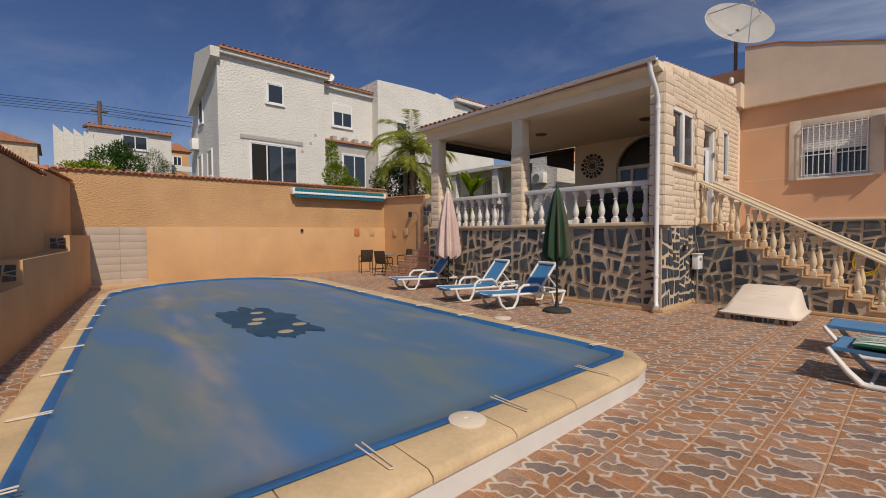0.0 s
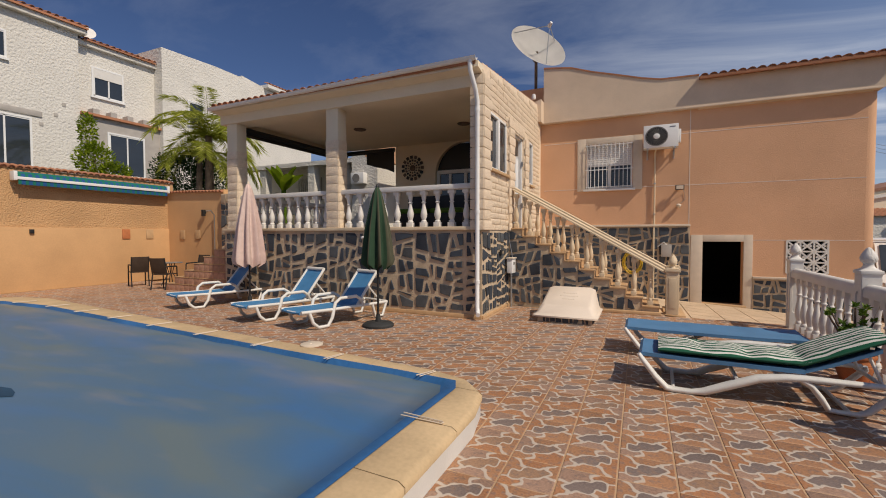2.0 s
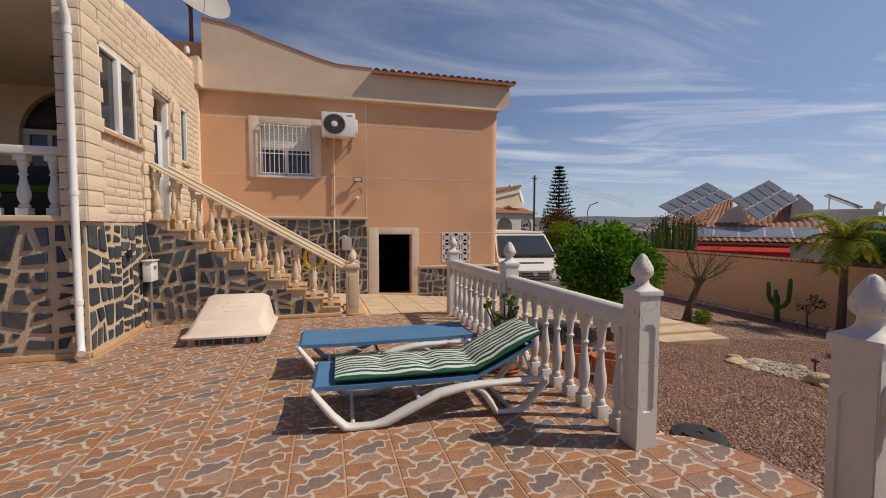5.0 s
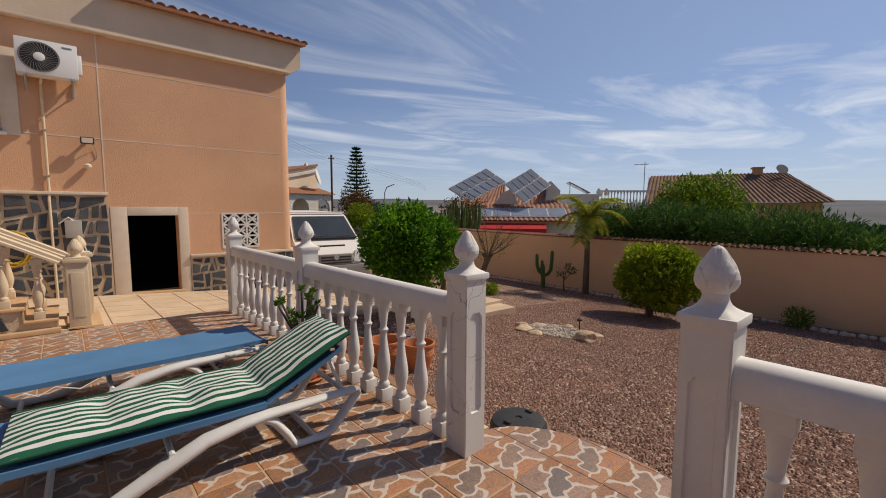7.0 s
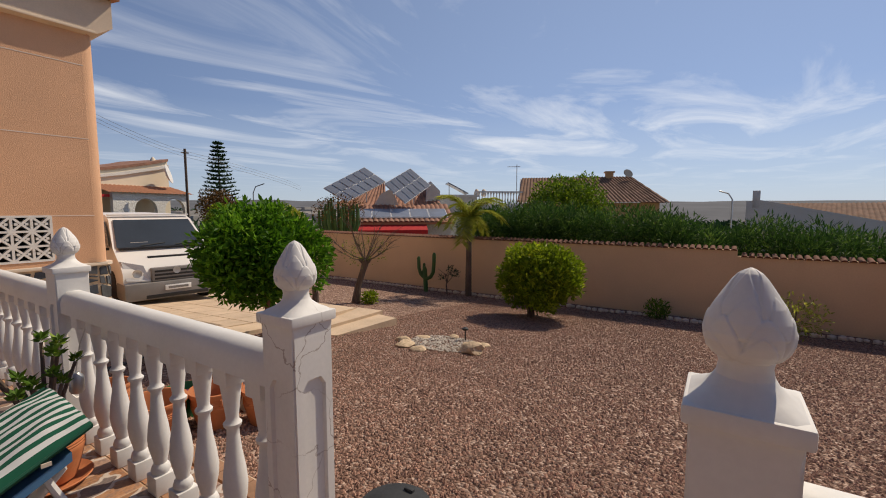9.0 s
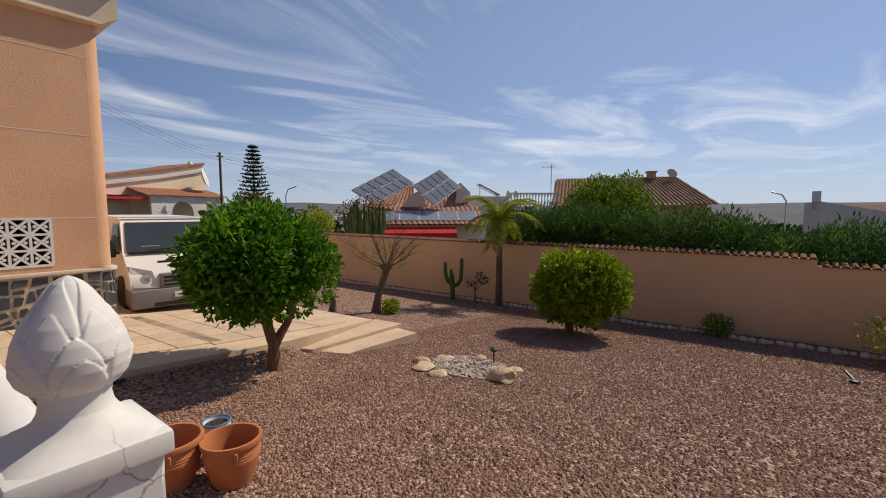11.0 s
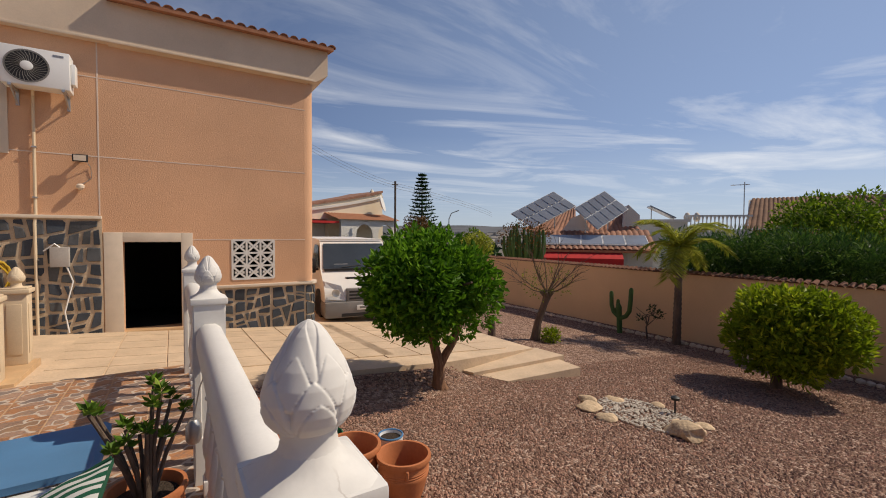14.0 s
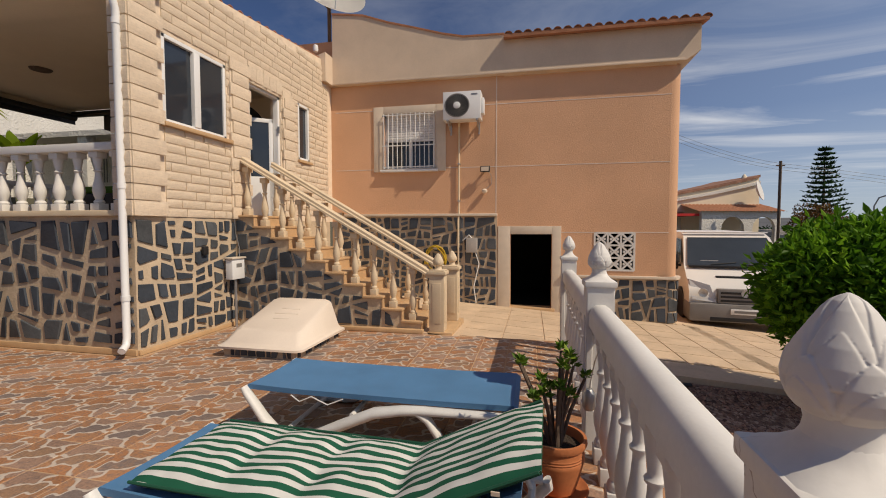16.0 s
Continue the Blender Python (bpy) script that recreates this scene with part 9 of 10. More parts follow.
    part("stepped_wall", bm, WHITE_RENDER, h5, "sawtooth white garden wall")
    for y0, y1, z1, mat, lab in ((-4.5, -0.6, 8.4, MORTAR, "low house far up the slope behind the wall"), (7.4, 9.4, 9.0, OCHRE, "ochre house far up the slope behind the wall")):
        hh = thing("far_house", lab, "house", pose(X - 4, (y0 + y1) / 2, 5))
        o = Vector((X - 4, (y0 + y1) / 2, 5))
        part("wall", boxes((L(X - 10, y0, 3.5), L(X - 4, y1, z1))), mat, hh)
        part("roof", prism(bmesh.new(), [(y0 - 0.2, z1), ((y0 + y1) / 2, z1 + 0.7), (y1 + 0.2, z1)], lambda u, v, d: L(d, u, v), X - 10.2, X - 3.8), ROOF_TILE, hh)
        glazed(hh, L(X - 3.99, (y0 + y1) / 2, z1 - 1.3), 0.6, 0.8, 90)
        part("railing", boxes((L(X - 3.0, y0, z1 - 1.9), L(X - 2.9, y1, z1 - 1.45))), WHITE, hh)
    p = thing("utility_pole", "wooden utility pole with sagging cables", "utility pole", pose(-42, 3.0, 4))
    part("pole", tube(bmesh.new(), [(0, 0, 0), (0, 0, 7.8)], 0.14, 8), BARK, p)
    part("crossarm", boxes(((-0.1, -0.5, 7.0), (0.1, 0.5, 7.12)), ((-0.12, -0.12, 6.5), (0.12, 0.12, 6.9))), BARK, p)
    for k in range(5):
        z = 7.5 - 0.18 * k
        pts = [(0, y, z - 0.7 * (1 - ((y - 15) / 15) ** 2) * (1 if k % 2 else 0.6)) for y in range(0, 31, 3)]
        part("cable", tube(bmesh.new(), [(8 * y / 30, y, zz) for _, y, zz in pts], 0.018, 4), BLACK, p)
        part("cable", tube(bmesh.new(), [(-6 * t / 30, -t, z + 0.3 * (t / 30) ** 2 - 0.1 * t / 10) for t in range(0, 31, 3)], 0.018, 4), BLACK, p)


west_houses()


def tiled_slope(parent, a, b, c, d, rows, cols, name="roof_tiles", mat=ROOF_TILE):
    """A pitched roof with rounded tile ribs: corners a-b along the eaves, d-c along the ridge."""
    a, b, c, d = (Vector(p) for p in (a, b, c, d))
    bm = bmesh.new()
    nrm = (b - a).cross(d - a).normalized()
    if nrm.z < 0:
        nrm = -nrm
    n = cols * 6
    prev = None
    for j in range(rows + 1):
        s = j / rows
        l, r = a.lerp(d, s), b.lerp(c, s)
        ring = [bm.verts.new(l.lerp(r, i / n) + nrm * (0.06 * abs(math.sin(math.pi * i / 6)) + 0.02 * (j % 2))) for i in range(n + 1)]
        if prev:
            for i in range(n):
                bm.faces.new((prev[i], prev[i + 1], ring[i + 1], ring[i]))
        prev = ring
    return tagged(part(name, bm, mat, parent), kind="stuff")


def frame_at(e, d):
    """Axes for a far house: right and ahead, as seen along d from e."""
    d = Vector((d[0], d[1], 0)).normalized()
    return d, Vector((d.y, -d.x, 0))


def east_houses():
    # house with solar panels
    yaw = math.degrees(math.atan2(-0.75, 0.66))
    h = thing("solar_house", "white house with clay roof, tilted solar panels and a red awning", "house", pose(20.0, 20.4, -2.2, 0, 0, yaw))
    # local: x to the right, y away, z up from -2.2
    Z = 2.2
    part("wall", boxes(((-2.6, 1.5, 0), (4.6, 9, 2.9 + Z * 0.4))), WHITE_RENDER, h)
    part("lower_wall", boxes(((-2.2, -0.5, 0), (3.9, 1.6, 3.0))), WHITE_RENDER, h)
    tiled_slope(h, (-2.3, -1.2, 3.05), (4.0, -1.2, 3.05), (4.0, 1.6, 4.05), (-2.3, 1.6, 4.05), 8, 22, mat=DULL_TILE)
    part("eaves", boxes(((-2.3, -1.2, 2.9), (4.0, 1.6, 3.02))), ROOF_TILE, h)
    tiled_slope(h, (-3.0, 1.6, 3.9), (0.2, 1.6, 3.9), (0.2, 4.8, 5.6), (-1.2, 4.8, 5.6), 9, 12, mat=DULL_TILE)
    tiled_slope(h, (0.3, 1.6, 3.9), (3.6, 1.6, 4.1), (3.0, 4.8, 5.7), (1.2, 4.8, 5.7), 9, 12, mat=DULL_TILE)
    part("white_valley", prism(bmesh.new(), [(-0.6, 3.95), (1.0, 3.95), (0.5, 5.0), (-0.1, 4.7)], lambda u, v, d: (u, d, v), 1.4, 1.7), WHITE, h)
    part("gable", prism(bmesh.new(), [(2.5, 3.6), (3.6, 3.6), (3.6, 4.9), (3.0, 5.5)], lambda u, v, d: (u, d, v), 1.9, 5), WHITE_RENDER, h)
    part("awning", prism(bmesh.new(), [(-0.55, 2.85), (-0.55, 2.78), (-1.75, 2.25), (-1.75, 2.32)], lambda u, v, d: (d, u, v + 0.3), -1.5, 2.4), RED_CLOTH, h, "red awning")
    part("awning_valance", boxes(((-1.5, -1.77, 2.30), (2.4, -1.74, 2.60))), RED_CLOTH, h)
    part("awning_bar", boxes(((-1.55, -1.80, 2.26), (2.45, -1.76, 2.31))), WHITE, h)
    for i in range(5):
        x0 = -1.7 + 1.08 * i
        fr = part("low_panel_frame", prism(bmesh.new(), [(-0.85, 3.26), (0.45, 3.73), (0.45, 3.78), (-0.85, 3.31)], lambda u, v, d: (d, u, v), x0, x0 + 1.06), WHITE_PVC, h, "thin white panel frame")
        part("low_panel", prism(bmesh.new(), [(-0.82, 3.312), (0.42, 3.76), (0.42, 3.785), (-0.82, 3.337)], lambda u, v, d: (d, u, v), x0 + 0.03, x0 + 1.03), SOLAR, fr, "dark flat solar panel")
    def array(corners, nu, nv, label):
        a, b, c, d = (Vector(p) for p in corners)
        bm = bmesh.new()
        frame = part("panel_frame", prism(bmesh.new(), [(0, 0), (1, 0), (1, 1), (0, 1)], lambda u, v, w: a.lerp(b, u).lerp(d.lerp(c, u), v) + Vector((0, 0.06 * w + 0.03, -0.03 * w)), 0, 1), WHITE_PVC, h, label)
        for i in range(nu):
            for j in range(nv):
                bm = bmesh.new()
                q = []
                for u, v in ((i + 0.035, j + 0.08), (i + 0.965, j + 0.08), (i + 0.965, j + 0.92), (i + 0.035, j + 0.92)):
                    u, v = u / nu, v / nv
                    q.append(bm.verts.new(a.lerp(b, u).lerp(d.lerp(c, u), v) + Vector((0, 0.0, 0.012))))
                bm.faces.new(q)
                part("solar_panel", bm, SOLAR, frame)
    # corners: lower left, lower right, upper right, upper left
    array([(-3.43, 0.6, 4.98), (-2.04, -0.4, 4.16), (0.2, 1.6, 5.44), (-1.11, 2.4, 6.38)], 2, 6, "tilted solar array on a steel frame")
    array([(0.07, 0.9, 5.27), (1.28, -0.1, 4.08), (2.95, 1.4, 5.22), (1.75, 2.2, 6.33)], 2, 5, "tilted solar array on a steel frame")
    for x, y in ((-2.6, 0.8), (-1.0, 2.1), (0.7, 1.0), (1.9, 1.6)):
        part("support", tube(bmesh.new(), [(x, y, 3.6), (x, y, 5.0)], 0.04, 6), STEEL, h)
    # flat-roofed part with a collector
    f = thing("flat_house", "flat-roofed white house with a tilted collector and balustrade", "house", pose(24.0, 16.9, -2.2, 0, 0, yaw))
    part("wall", boxes(((-1.6, 2, 0), (0.9, 8, 4.55))), WHITE_RENDER, f)
    part("parapet", boxes(((-1.7, 1.9, 4.55), (1.0, 8.1, 4.7))), WHITE, f)
    part("collector", prism(bmesh.new(), [(-1.0, 5.45), (0.35, 4.75), (0.38, 4.82), (-0.97, 5.52)], lambda u, v, d: (u, d, v), 2.2, 3.4), SOLAR, f)
    for x in (-0.9, 0.25):
        part("collector_leg", tube(bmesh.new(), [(x, 2.4, 4.6), (x, 2.4, 5.4 if x < 0 else 4.8)], 0.03, 6), STEEL, f)
    part("terrace_wall", boxes(((0.9, 2.5, 0), (4.2, 6, 4.0))), WHITE_RENDER, f)
    for k in range(16):
        piece("baluster", BAL_FENCE, f, pose(1.0 + 0.2 * k, 2.6, 4.0))
    part("terrace_rail", boxes(((0.9, 2.5, 4.86), (4.2, 2.7, 4.96))), WHITE, f)
    for x in (1.2, 1.7):
        part("tank", lathe(bmesh.new(), [(0.02, 0), (0.18, 0.1), (0.2, 0.3), (0.1, 0.5), (0.02, 0.55)], 14), FRAME_STONE, f, m=pose(x, 3.4, 4.6))
    # house with a wide hipped roof
    k = thing("hipped_house", "low house with a wide hipped dark clay roof, chimney and aerial", "house", pose(30.5, 10.2, -2.2, 0, 0, -68))
    e0, e1, rz, ez = -5.9, 3.75, 6.05, 4.15
    part("wall", boxes(((-5.5, 0.6, 0), (3.3, 7, 4.15))), OCHRE, k)
    tiled_slope(k, (e0, 0, ez), (e1, 0, ez), (2.05, 3.4, rz), (-5.6, 3.4, rz), 12, 38, mat=BROWN_TILE)
    tiled_slope(k, (e1, 0, ez), (e1, 7, ez), (2.05, 3.5, rz), (2.05, 3.4, rz), 10, 22, mat=BROWN_TILE)
    part("gable", prism(bmesh.new(), [(0.2, 4.1), (3.4, 6.0), (7, 4.1)], lambda u, v, d: (d, u, v), -5.75, -5.55), WHITE_RENDER, k)
    part("chimney", boxes(((0.35, 3.1, 5.7), (0.85, 3.6, 6.35)), ((0.27, 3.0, 6.35), (0.93, 3.7, 6.45))), OCHRE, k)
    part("dish", lathe(bmesh.new(), [(0.02, 0), (0.25, 0.06), (0.34, 0.14), (0.33, 0.15)], 18), BUMPER, k, m=pose(1.75, 3.0, 6.2, 60, 0, 20))
    bm = tube(bmesh.new(), [(-5.94, 1.0, 3.0), (-5.94, 1.0, 6.85)], 0.03, 6)
    for y in (-0.5, -0.2, 0.1):
        tube(bm, [(-5.94 + y, 1.0 - 0.25, 6.7), (-5.94 + y, 1.0 + 0.25, 6.7)], 0.015, 4)
    tube(bm, [(-6.6, 1.0, 6.7), (-5.7, 1.0, 6.7)], 0.02, 4)
    part("aerial", bm, STEEL, k)
    # white house far to the south-east
    w = thing("white_house", "far white house with a brown tiled roof and chimney", "house", pose(44, -1.0, -4.6, 0, 0, -92))
    part("wall", boxes(((-3, 0, 0), (6, 7, 5.2))), WHITE_RENDER, w)
    tiled_slope(w, (-3.4, -0.4, 5.1), (6.4, -0.4, 5.1), (6.4, 3.5, 6.6), (-2.2, 3.5, 6.6), 8, 30, mat=BROWN_TILE)
    part("gable", prism(bmesh.new(), [(-3.3, 4.4), (-3.3, 6.75), (-2.4, 6.85), (6.4, 4.9), (6.4, 4.4)], lambda u, v, d: (u, d, v), -0.9, -0.6), WHITE_RENDER, w)
    part("chimney", boxes(((-2.9, -0.9, 6.2), (-2.4, -0.4, 7.6)), bevel=0.03), WHITE, w)
    # arcaded house beyond the van
    a = thing("arcaded_house", "white house with a clay roof and an arched veranda", "house", pose(17.6, 47.2, -0.5, 0, 0, 14) @ Matrix.Scale(1.06, 4))
    part("wall", boxes(((-5, 1.5, 0), (4, 8, 4.2))), WHITE_RENDER, a)
    crest = [(-6.0, 4.25), (0.2, 5.35), (3.2, 6.0), (4.3, 6.3)]
    part("roof", prism(bmesh.new(), crest + [(x, z + 0.22) for x, z in crest[::-1]], lambda u, v, d: (u, d, v), 0.75, 7), DULL_TILE, a, "clay tiled roof edge")
    part("gable", prism(bmesh.new(), [(-6.0, 3.3)] + crest + [(4.4, 3.3)], lambda u, v, d: (u, d, v), 0.9, 1.3), PORCH_PAINT, a)
    part("verge", prism(bmesh.new(), [(x, z - 0.55) for x, z in crest] + [(x, z - 0.30) for x, z in crest[::-1]], lambda u, v, d: (u, d, v), 0.72, 0.95), WHITE_RENDER, a, "white moulded verge")
    part("dish", lathe(bmesh.new(), [(0.02, 0), (0.5, 0.10), (0.85, 0.28), (0.84, 0.30)], 24), WHITE, a, "white satellite dish", m=pose(3.3, -0.1, 5.0, 75, 0, 40))
    part("chimney", lathe(bmesh.new(), [(0.35, 0), (0.3, 0.5), (0.2, 0.9), (0.05, 1.1)], 14), PORCH_PAINT, a, m=pose(3.8, 2, 5.6))
    bm = bmesh.new()
    arch = []
    ring = [(-2.2, 0), (-2.2, 3.3), (4.4, 3.3), (4.4, 0), (3.9, 0)]
    for c in (3.0, 0.4):
        ring += [(c + 0.95 * math.cos(math.pi * i / 10), 1.9 + 0.95 * math.sin(math.pi * i / 10)) for i in range(11)]
        ring += [(c - 0.95, 0), (c - 1.6, 0)] if c > 2 else [(c - 0.95, 0)]
    prism(bm, ring, lambda u, v, d: (u, d, v), -1.4, -1.1)
    part("arcade", bm, WHITE_RENDER, a, "white arches")
    part("veranda_shade", boxes(((-2.2, 0.9, 0), (4.4, 1.45, 3.3))), PORCH_PAINT, a)
    tiled_slope(a, (-2.6, -1.7, 3.25), (4.7, -1.7, 3.25), (4.7, 1.2, 4.0), (-2.6, 1.2, 4.0), 5, 22)
    part("side_canopy", boxes(((-5.5, -1.4, 2.9), (-2.4, 1.4, 3.1))), RED_CLOTH, a, "dark red canopy")


DULL_TILE = surface("faded_clay_roof_tile", (0.30, 0.155, 0.105), 0.9, dark=0.6, light=1.4, scale=2, fine=10, bump=0.2)
BROWN_TILE = surface("brown_clay_roof_tile", (0.22, 0.125, 0.08), 0.9, dark=0.6, light=1.35, scale=2, fine=10, bump=0.2)
east_houses()


def distance():
    p = thing("utility_pole", "dark wooden utility pole with long cables", "utility pole", pose(20.9, 44.0, -1.5))
    part("pole", tube(bmesh.new(), [(0, 0, 0), (0, 0, 8.4)], 0.11, 8), BARK, p)
    part("crossarm", boxes(((-0.3, -0.06, 8.0), (0.3, 0.06, 8.1))), BARK, p)
    for k in range(3):
        z = 8.2 - 0.25 * k
        part("cable", tube(bmesh.new(), [(-12 * t, -8 * t, z + 1.4 * t * t + 0.6 * t) for t in [i / 8 for i in range(9)]], 0.011, 4), BUMPER, p)
        part("cable", tube(bmesh.new(), [(16 * t, -6 * t + 26 * t * t * 0.4, z - 3.6 * t + 1.3 * t * t) for t in [i / 8 for i in range(9)]], 0.011, 4), BUMPER, p)
    t = thing("norfolk_pine", "tall tiered norfolk pine in the distance", "tree", pose(30.5, 55.5, -2.5))
    limb(t, "trunk", [(0, 0, 0), (0, 0, 12.2)], [0.2, 0.04])
    rng = np.random.default_rng(3)
    P, A = [], []
    for k in range(17):
        z = 4.2 + 0.48 * k
        L = 2.3 * (1 - k / 18) + 0.15
        for j in range(6):
            a = j * 1.047 + k * 0.4
            for i in range(26):
                s = i / 25
                P.append((L * s * math.cos(a), L * s * math.sin(a), z + 0.35 * s * s * L * 0.4))
                A.append((math.cos(a) * 0.4 + rng.normal() * 0.6, math.sin(a) * 0.4 + rng.normal() * 0.6, 0.45))
    ob = new("needles", leaf_mesh("needles", np.array(P), np.array(A), 0.42, 0.17, LEAF_DARK, rng))
    ob.parent = t
    rr = random.Random(41)
    for x, y, z, r, mat, lab in ((22.6, 42.2, -1.8, 1.7, LEAF_RED, "reddish flowering tree in the distance"), (21.0, 38.5, -2.0, 1.3, LEAF_BUSH, "light green shrub in the distance"), (24.5, 36.0, -2.4, 1.4, LEAF_ROUND, "green tree in the distance"), (27.0, 46.0, -2.6, 1.6, LEAF_DARK, "dark green tree in the distance"), (21.5, 31.0, -2.0, 1.2, LEAF_PALM, "dry yellow-green bush in the distance")):
        tr = thing("distant_tree", lab, "tree", pose(x, y, z))
        limb(tr, "trunk", [(0, 0, 0), (0, 0, r * 1.8)], [0.15, 0.06])
        crown(tr, "crown", bumpy_blobs(rr, (0, 0, r * 2.1), (r, r, r * 0.95), 18, r * 0.42), 2600, 0.22, 0.12, mat, rr.randrange(999), 0.4)
    s = thing("street_lamp", "slim street lamp with a curved arm", "street lamp", pose(30, 48, -2.8))
    part("pole", tube(bmesh.new(), [(0, 0, 0), (0, 0, 6.2), (0.2, -0.2, 6.9), (0.9, -0.8, 7.25)], 0.06, 6), STEEL, s)
    s2 = thing("street_lamp", "slim street lamp with a curved arm", "street lamp", pose(60, 3.0, -6.0))
    part("pole", tube(bmesh.new(), [(0, 0, 0), (0, 0, 8.6), (0, 0.4, 9.3), (-0.2, 1.3, 9.6)], 0.08, 6), STEEL, s2)
    # hillside town and the far ridge
    bm = bmesh.new()
    for k in range(150):
        d = rr.uniform(90, 260)
        a = math.radians(rr.uniform(42, 66))
        x, y = 2 + d * math.cos(a), 5 + d * math.sin(a)
        z = ground_height(x, y) + (d - 90) * 0.052
        w, l, h = rr.uniform(2, 5), rr.uniform(2, 5), rr.uniform(2.0, 4.5)
        box(bm, (x - w, y - l, z - 8), (x + w, y + l, z + h))
    tagged(new("far_town", finish("far_town", bm, FAR_WALL, angle=10)), "scattered pale houses on a far hillside", "town", kind="stuff")
    P, A = [], []
    rg = np.random.default_rng(8)
    for k in range(900):
        d = rr.uniform(70, 300)
        a = math.radians(rr.uniform(-12, 70))
        x, y = 2 + d * math.cos(a), 5 + d * math.sin(a)
        z = ground_height(x, y) + max(0, d - 90) * (0.05 if a > 0.7 else 0.012)
        for i in range(14):
            P.append((x + rr.uniform(-2, 2), y + rr.uniform(-2, 2), z + rr.uniform(0, 2.6)))
            A.append((rr.uniform(-1, 1), rr.uniform(-1, 1), rr.uniform(0.2, 1)))
    tagged(new("far_trees", leaf_mesh("far_trees", np.array(P), np.array(A), 1.6, 1.1, LEAF_DARK, rg)), "dark scattered trees on the far land", "trees", kind="stuff")
    bm = bmesh.new()
    rows = []
    for i in range(121):
        a = math.radians(-40 + 130 * i / 120)
        ring = []
        for d, hgt in ((260, 0.0), (420, 0.45), (700, 0.8), (1100, 1.0), (1500, 1.0)):
            q = (1 + 0.25 * noise.noise(Vector((i * 0.09, d * 0.002, 0)))) * (1.0 + 0.12 * math.exp(-((math.degrees(a) - 55) / 14) ** 2))
            ring.append(bm.verts.new((2 + d * math.cos(a), 5 + d * math.sin(a), -10.5 + hgt * 28 * q)))
        rows.append(ring)
    for p, q in zip(rows, rows[1:]):
        for j in range(4):
            bm.faces.new((p[j], p[j + 1], q[j + 1], q[j]))
    tagged(new("far_ridge", finish("far_ridge", bm, HAZE, angle=60)), "low hazy ridge along the horizon", "hills", kind="structure")


FAR_WALL = surface("far_pale_wall", (0.46, 0.42, 0.37), 0.9, vary=0.6, island=True, bump=0.0)
HAZE = surface("hazy_hillside", (0.105, 0.108, 0.115), 1.0, dark=0.6, light=1.35, scale=0.012, fine=0.05, bump=0.0)
distance()


# ---- patio tiles, each a piece of its own near the path ----
def inside(p, poly):
    hit = False
    for (x0, y0), (x1, y1) in zip(poly, poly[1:] + poly[:1]):
        if (y0 > p[1]) != (y1 > p[1]) and p[0] < (x1 - x0) * (p[1] - y0) / (y1 - y0) + x0:
            hit = not hit
    return hit


def tile_bm(bm, x, y, turned, s=0.344, z=0.0):
    uv = bm.loops.layers.uv.verify()
    h, c = s / 2, 0.006
    top = [bm.verts.new((x + sx * (h - c), y + sy * (h - c), z)) for sx, sy in ((-1, -1), (1, -1), (1, 1), (-1, 1))]
    low = [bm.verts.new((x + sx * h, y + sy * h, z - 0.006)) for sx, sy in ((-1, -1), (1, -1), (1, 1), (-1, 1))]
    fs = [bm.faces.new(top)] + [bm.faces.new((low[i], low[(i + 1) % 4], top[(i + 1) % 4], top[i])) for i in range(4)]
    for f in fs:
        for lp in f.loops:
            u, v = (lp.vert.co.x - x) / s, (lp.vert.co.y - y) / s
            if turned:
                u, v = -u, -v
            lp[uv].uv = (u + 0.5, v + 0.5)


EDGE_BRICK = surface("weathered_edge_brick", (0.34, 0.185, 0.105), 0.8, dark=0.6, light=1.25, scale=8, fine=40, vary=0.3)


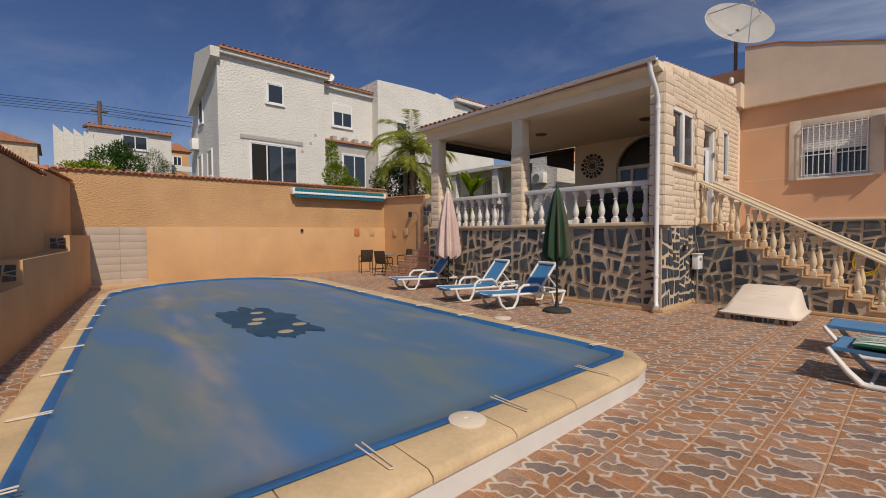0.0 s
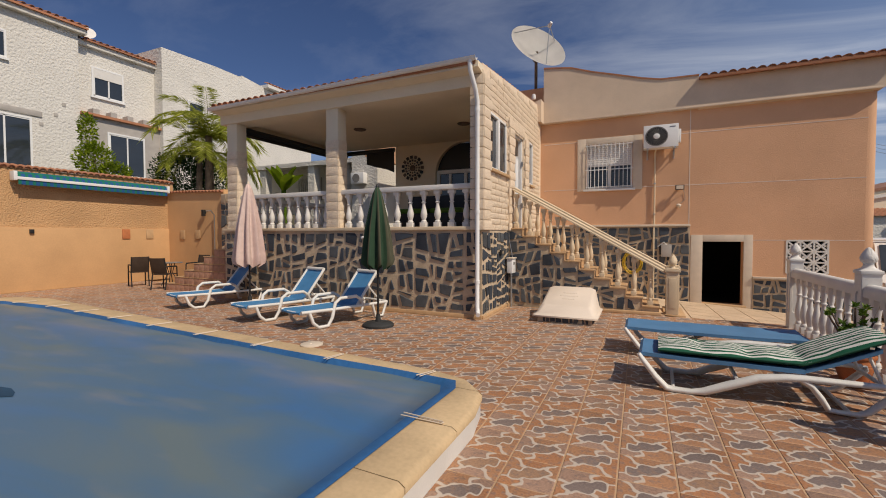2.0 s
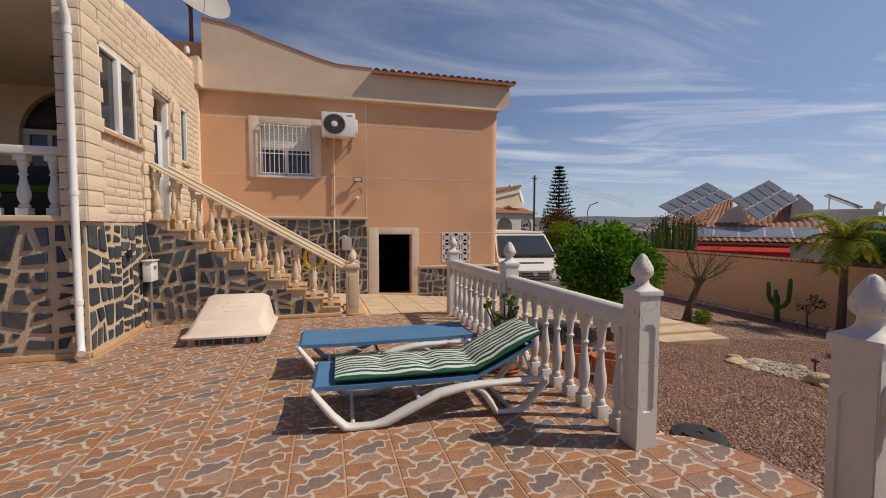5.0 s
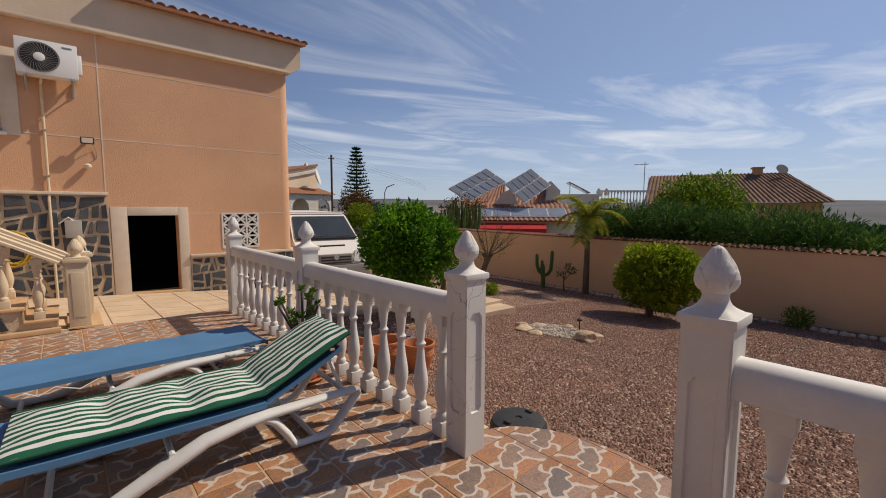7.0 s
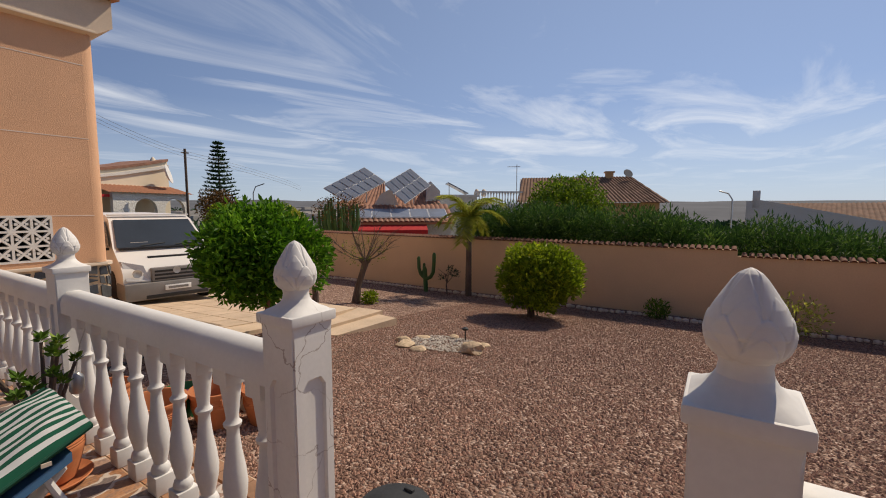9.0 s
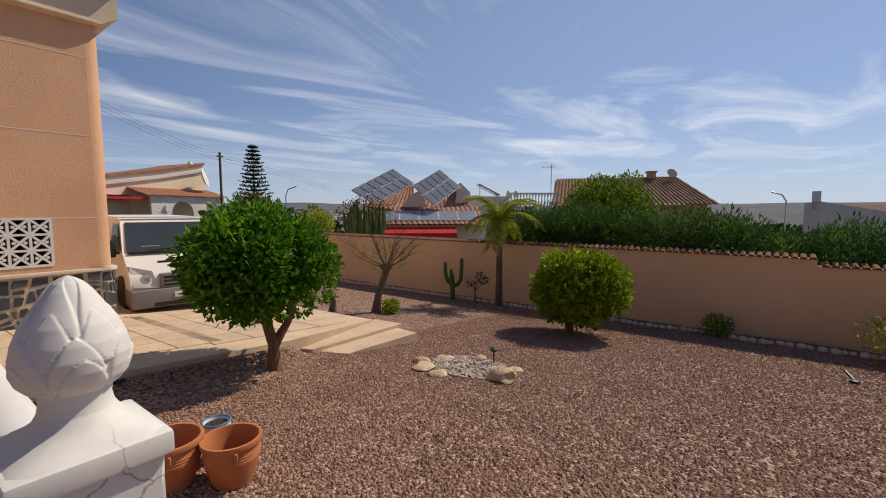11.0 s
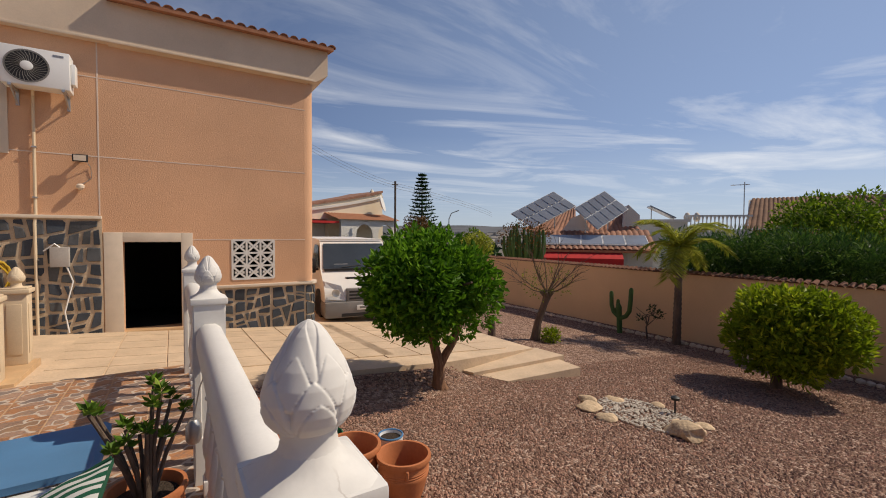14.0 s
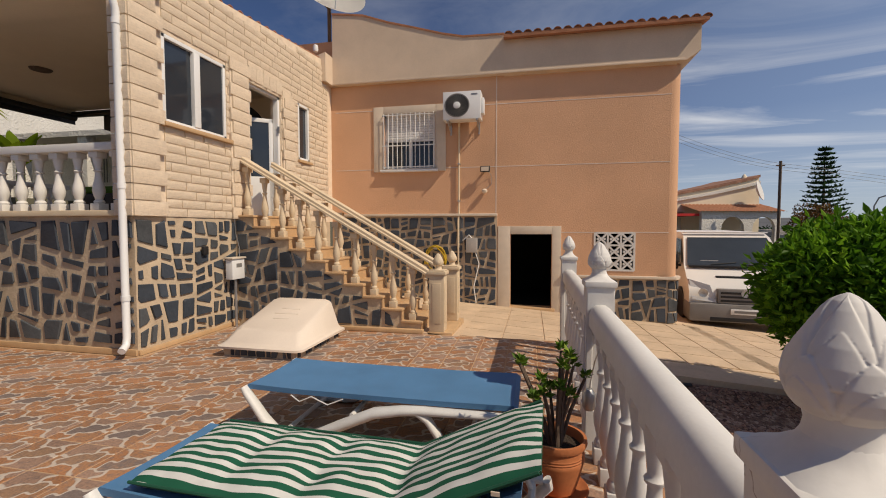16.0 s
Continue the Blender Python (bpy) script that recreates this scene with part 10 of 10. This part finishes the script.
def lay_tiles():
    meshes = []
    for turned in (False, True):
        bm = bmesh.new()
        tile_bm(bm, 0, 0, turned)
        meshes.append(finish("patio_tile", bm, TILE))
    rest = bmesh.new()
    cells = []
    for i in range(-46, 9):
        for j in range(-19, 18):
            x, y = -0.57 + 0.35 * (i + 0.5), 4.79 + 0.35 * (j + 0.5)
            if not (-16.0 < x < 2.0 and y < 10.3 and y > wall_y(x) - 0.2):
                continue
            corners = [(x + a, y + b) for a in (-0.17, 0.17) for b in (-0.17, 0.17)]
            if all(inside(c, POOL_OUT) for c in corners) or (x > -10.05 and x < -2.95 and y > 8.8):
                continue
            cells.append((math.hypot(x + 0.2, (y - 5.2) * 1.0), x, y, (i % 2 == 0)))
    cells.sort()
    for k, (_, x, y, t) in enumerate(cells):
        if k < 300:
            piece("patio_tile", meshes[int(t)], terrace, pose(x, y, 0))
        else:
            tile_bm(rest, x, y, t)
    # cut tiles at the open edge and on the curved landing
    hull = [(1.7, 3.75)] + arc + [(1.7, 5.29)]
    for i in (7, 8, 9):
        for j in range(-16, 16):
            x, y = -0.57 + 0.35 * (i + 0.5), 4.79 + 0.35 * (j + 0.5)
            cell = [(x - 0.172, y - 0.172), (x + 0.172, y - 0.172), (x + 0.172, y + 0.172), (x - 0.172, y + 0.172)]
            on_landing = 3.7 < y < 5.4
            if on_landing:
                for (x0, y0), (x1, y1) in zip(hull, hull[1:] + hull[:1]):
                    if len(cell) >= 3:
                        cell = clip(cell, x0, y0, y1 - y0, x0 - x1)
            else:
                cell = clip(cell, 2.118, 0, 1, 0)
            if len(cell) < 3 or area(cell) < 0.002 or not -1.4 < y < 10.3:
                continue
            bm = prism(bmesh.new(), cell, lambda u, v, d: (u - x, v - y, d), -0.006, 0.0)
            uv = bm.loops.layers.uv.verify()
            for f in bm.faces:
                for lp in f.loops:
                    s = 1 if i % 2 else -1
                    lp[uv].uv = (lp.vert.co.x / 0.344 * s + 0.5, lp.vert.co.y / 0.344 * s + 0.5)
            part("patio_tile", bm, TILE, landing if on_landing else terrace, m=pose(x, y, 0))
    ob = part("patio_tiles", rest, TILE, terrace)
    tagged(ob, kind="stuff")
    # narrow brick edge along the balustrade
    me = finish("edge_brick", boxes(((-0.055, -0.115, -0.03), (0.055, 0.115, 0.0)), bevel=0.004), EDGE_BRICK)
    for k in range(21):
        y = 5.5 + 0.235 * k
        if y < 10.35:
            piece("edge_brick", me, terrace, pose(2.20, y, -0.012))
    part("edge_kerb", boxes(((2.12, 5.36, -0.5), (2.29, 10.42, -0.045)), bevel=0.006), STAMPED, terrace, "concrete edging")
    # stamped slabs of the path
    for i in range(7):
        for j in range(7):
            x, y = 0.45 + 0.6 * i, 10.5 + 0.56 * j
            if x + 0.56 > 4.2 and y > 13.3:
                continue
            bm = bmesh.new()
            q = [(x + 0.01, y + 0.01), (x + 0.59, y + 0.01), (x + 0.59, min(y + 0.55, 13.72)), (x + 0.01, min(y + 0.55, 13.72))]
            if y > 13.6:
                continue
            a = [bm.verts.new((u, v, pave(u, v))) for u, v in q]
            b = [bm.verts.new((u, v, pave(u, v) - 0.03)) for u, v in q]
            bm.faces.new(a)
            for m in range(4):
                bm.faces.new((a[m], b[m], b[(m + 1) % 4], a[(m + 1) % 4]))
            part("paving_slab", bm, STAMPED, driveway)
    for i in range(6):
        for j in range(6):
            x, y = 4.45 + 0.58 * i, 10.35 + 0.6 * j
            if x + 0.58 > 7.1 + 0.05 * j or (j == 0 and x > 6.4):
                continue
            bm = bmesh.new()
            q = [(x + 0.01, y + 0.01), (x + 0.57, y + 0.01), (x + 0.57, y + 0.59), (x + 0.01, y + 0.59)]
            a = [bm.verts.new((u, v, pave(u, v))) for u, v in q]
            b = [bm.verts.new((u, v, pave(u, v) - 0.03)) for u, v in q]
            bm.faces.new(a)
            for m in range(4):
                bm.faces.new((a[m], b[m], b[(m + 1) % 4], a[(m + 1) % 4]))
            part("paving_slab", bm, STAMPED, driveway)


lay_tiles()
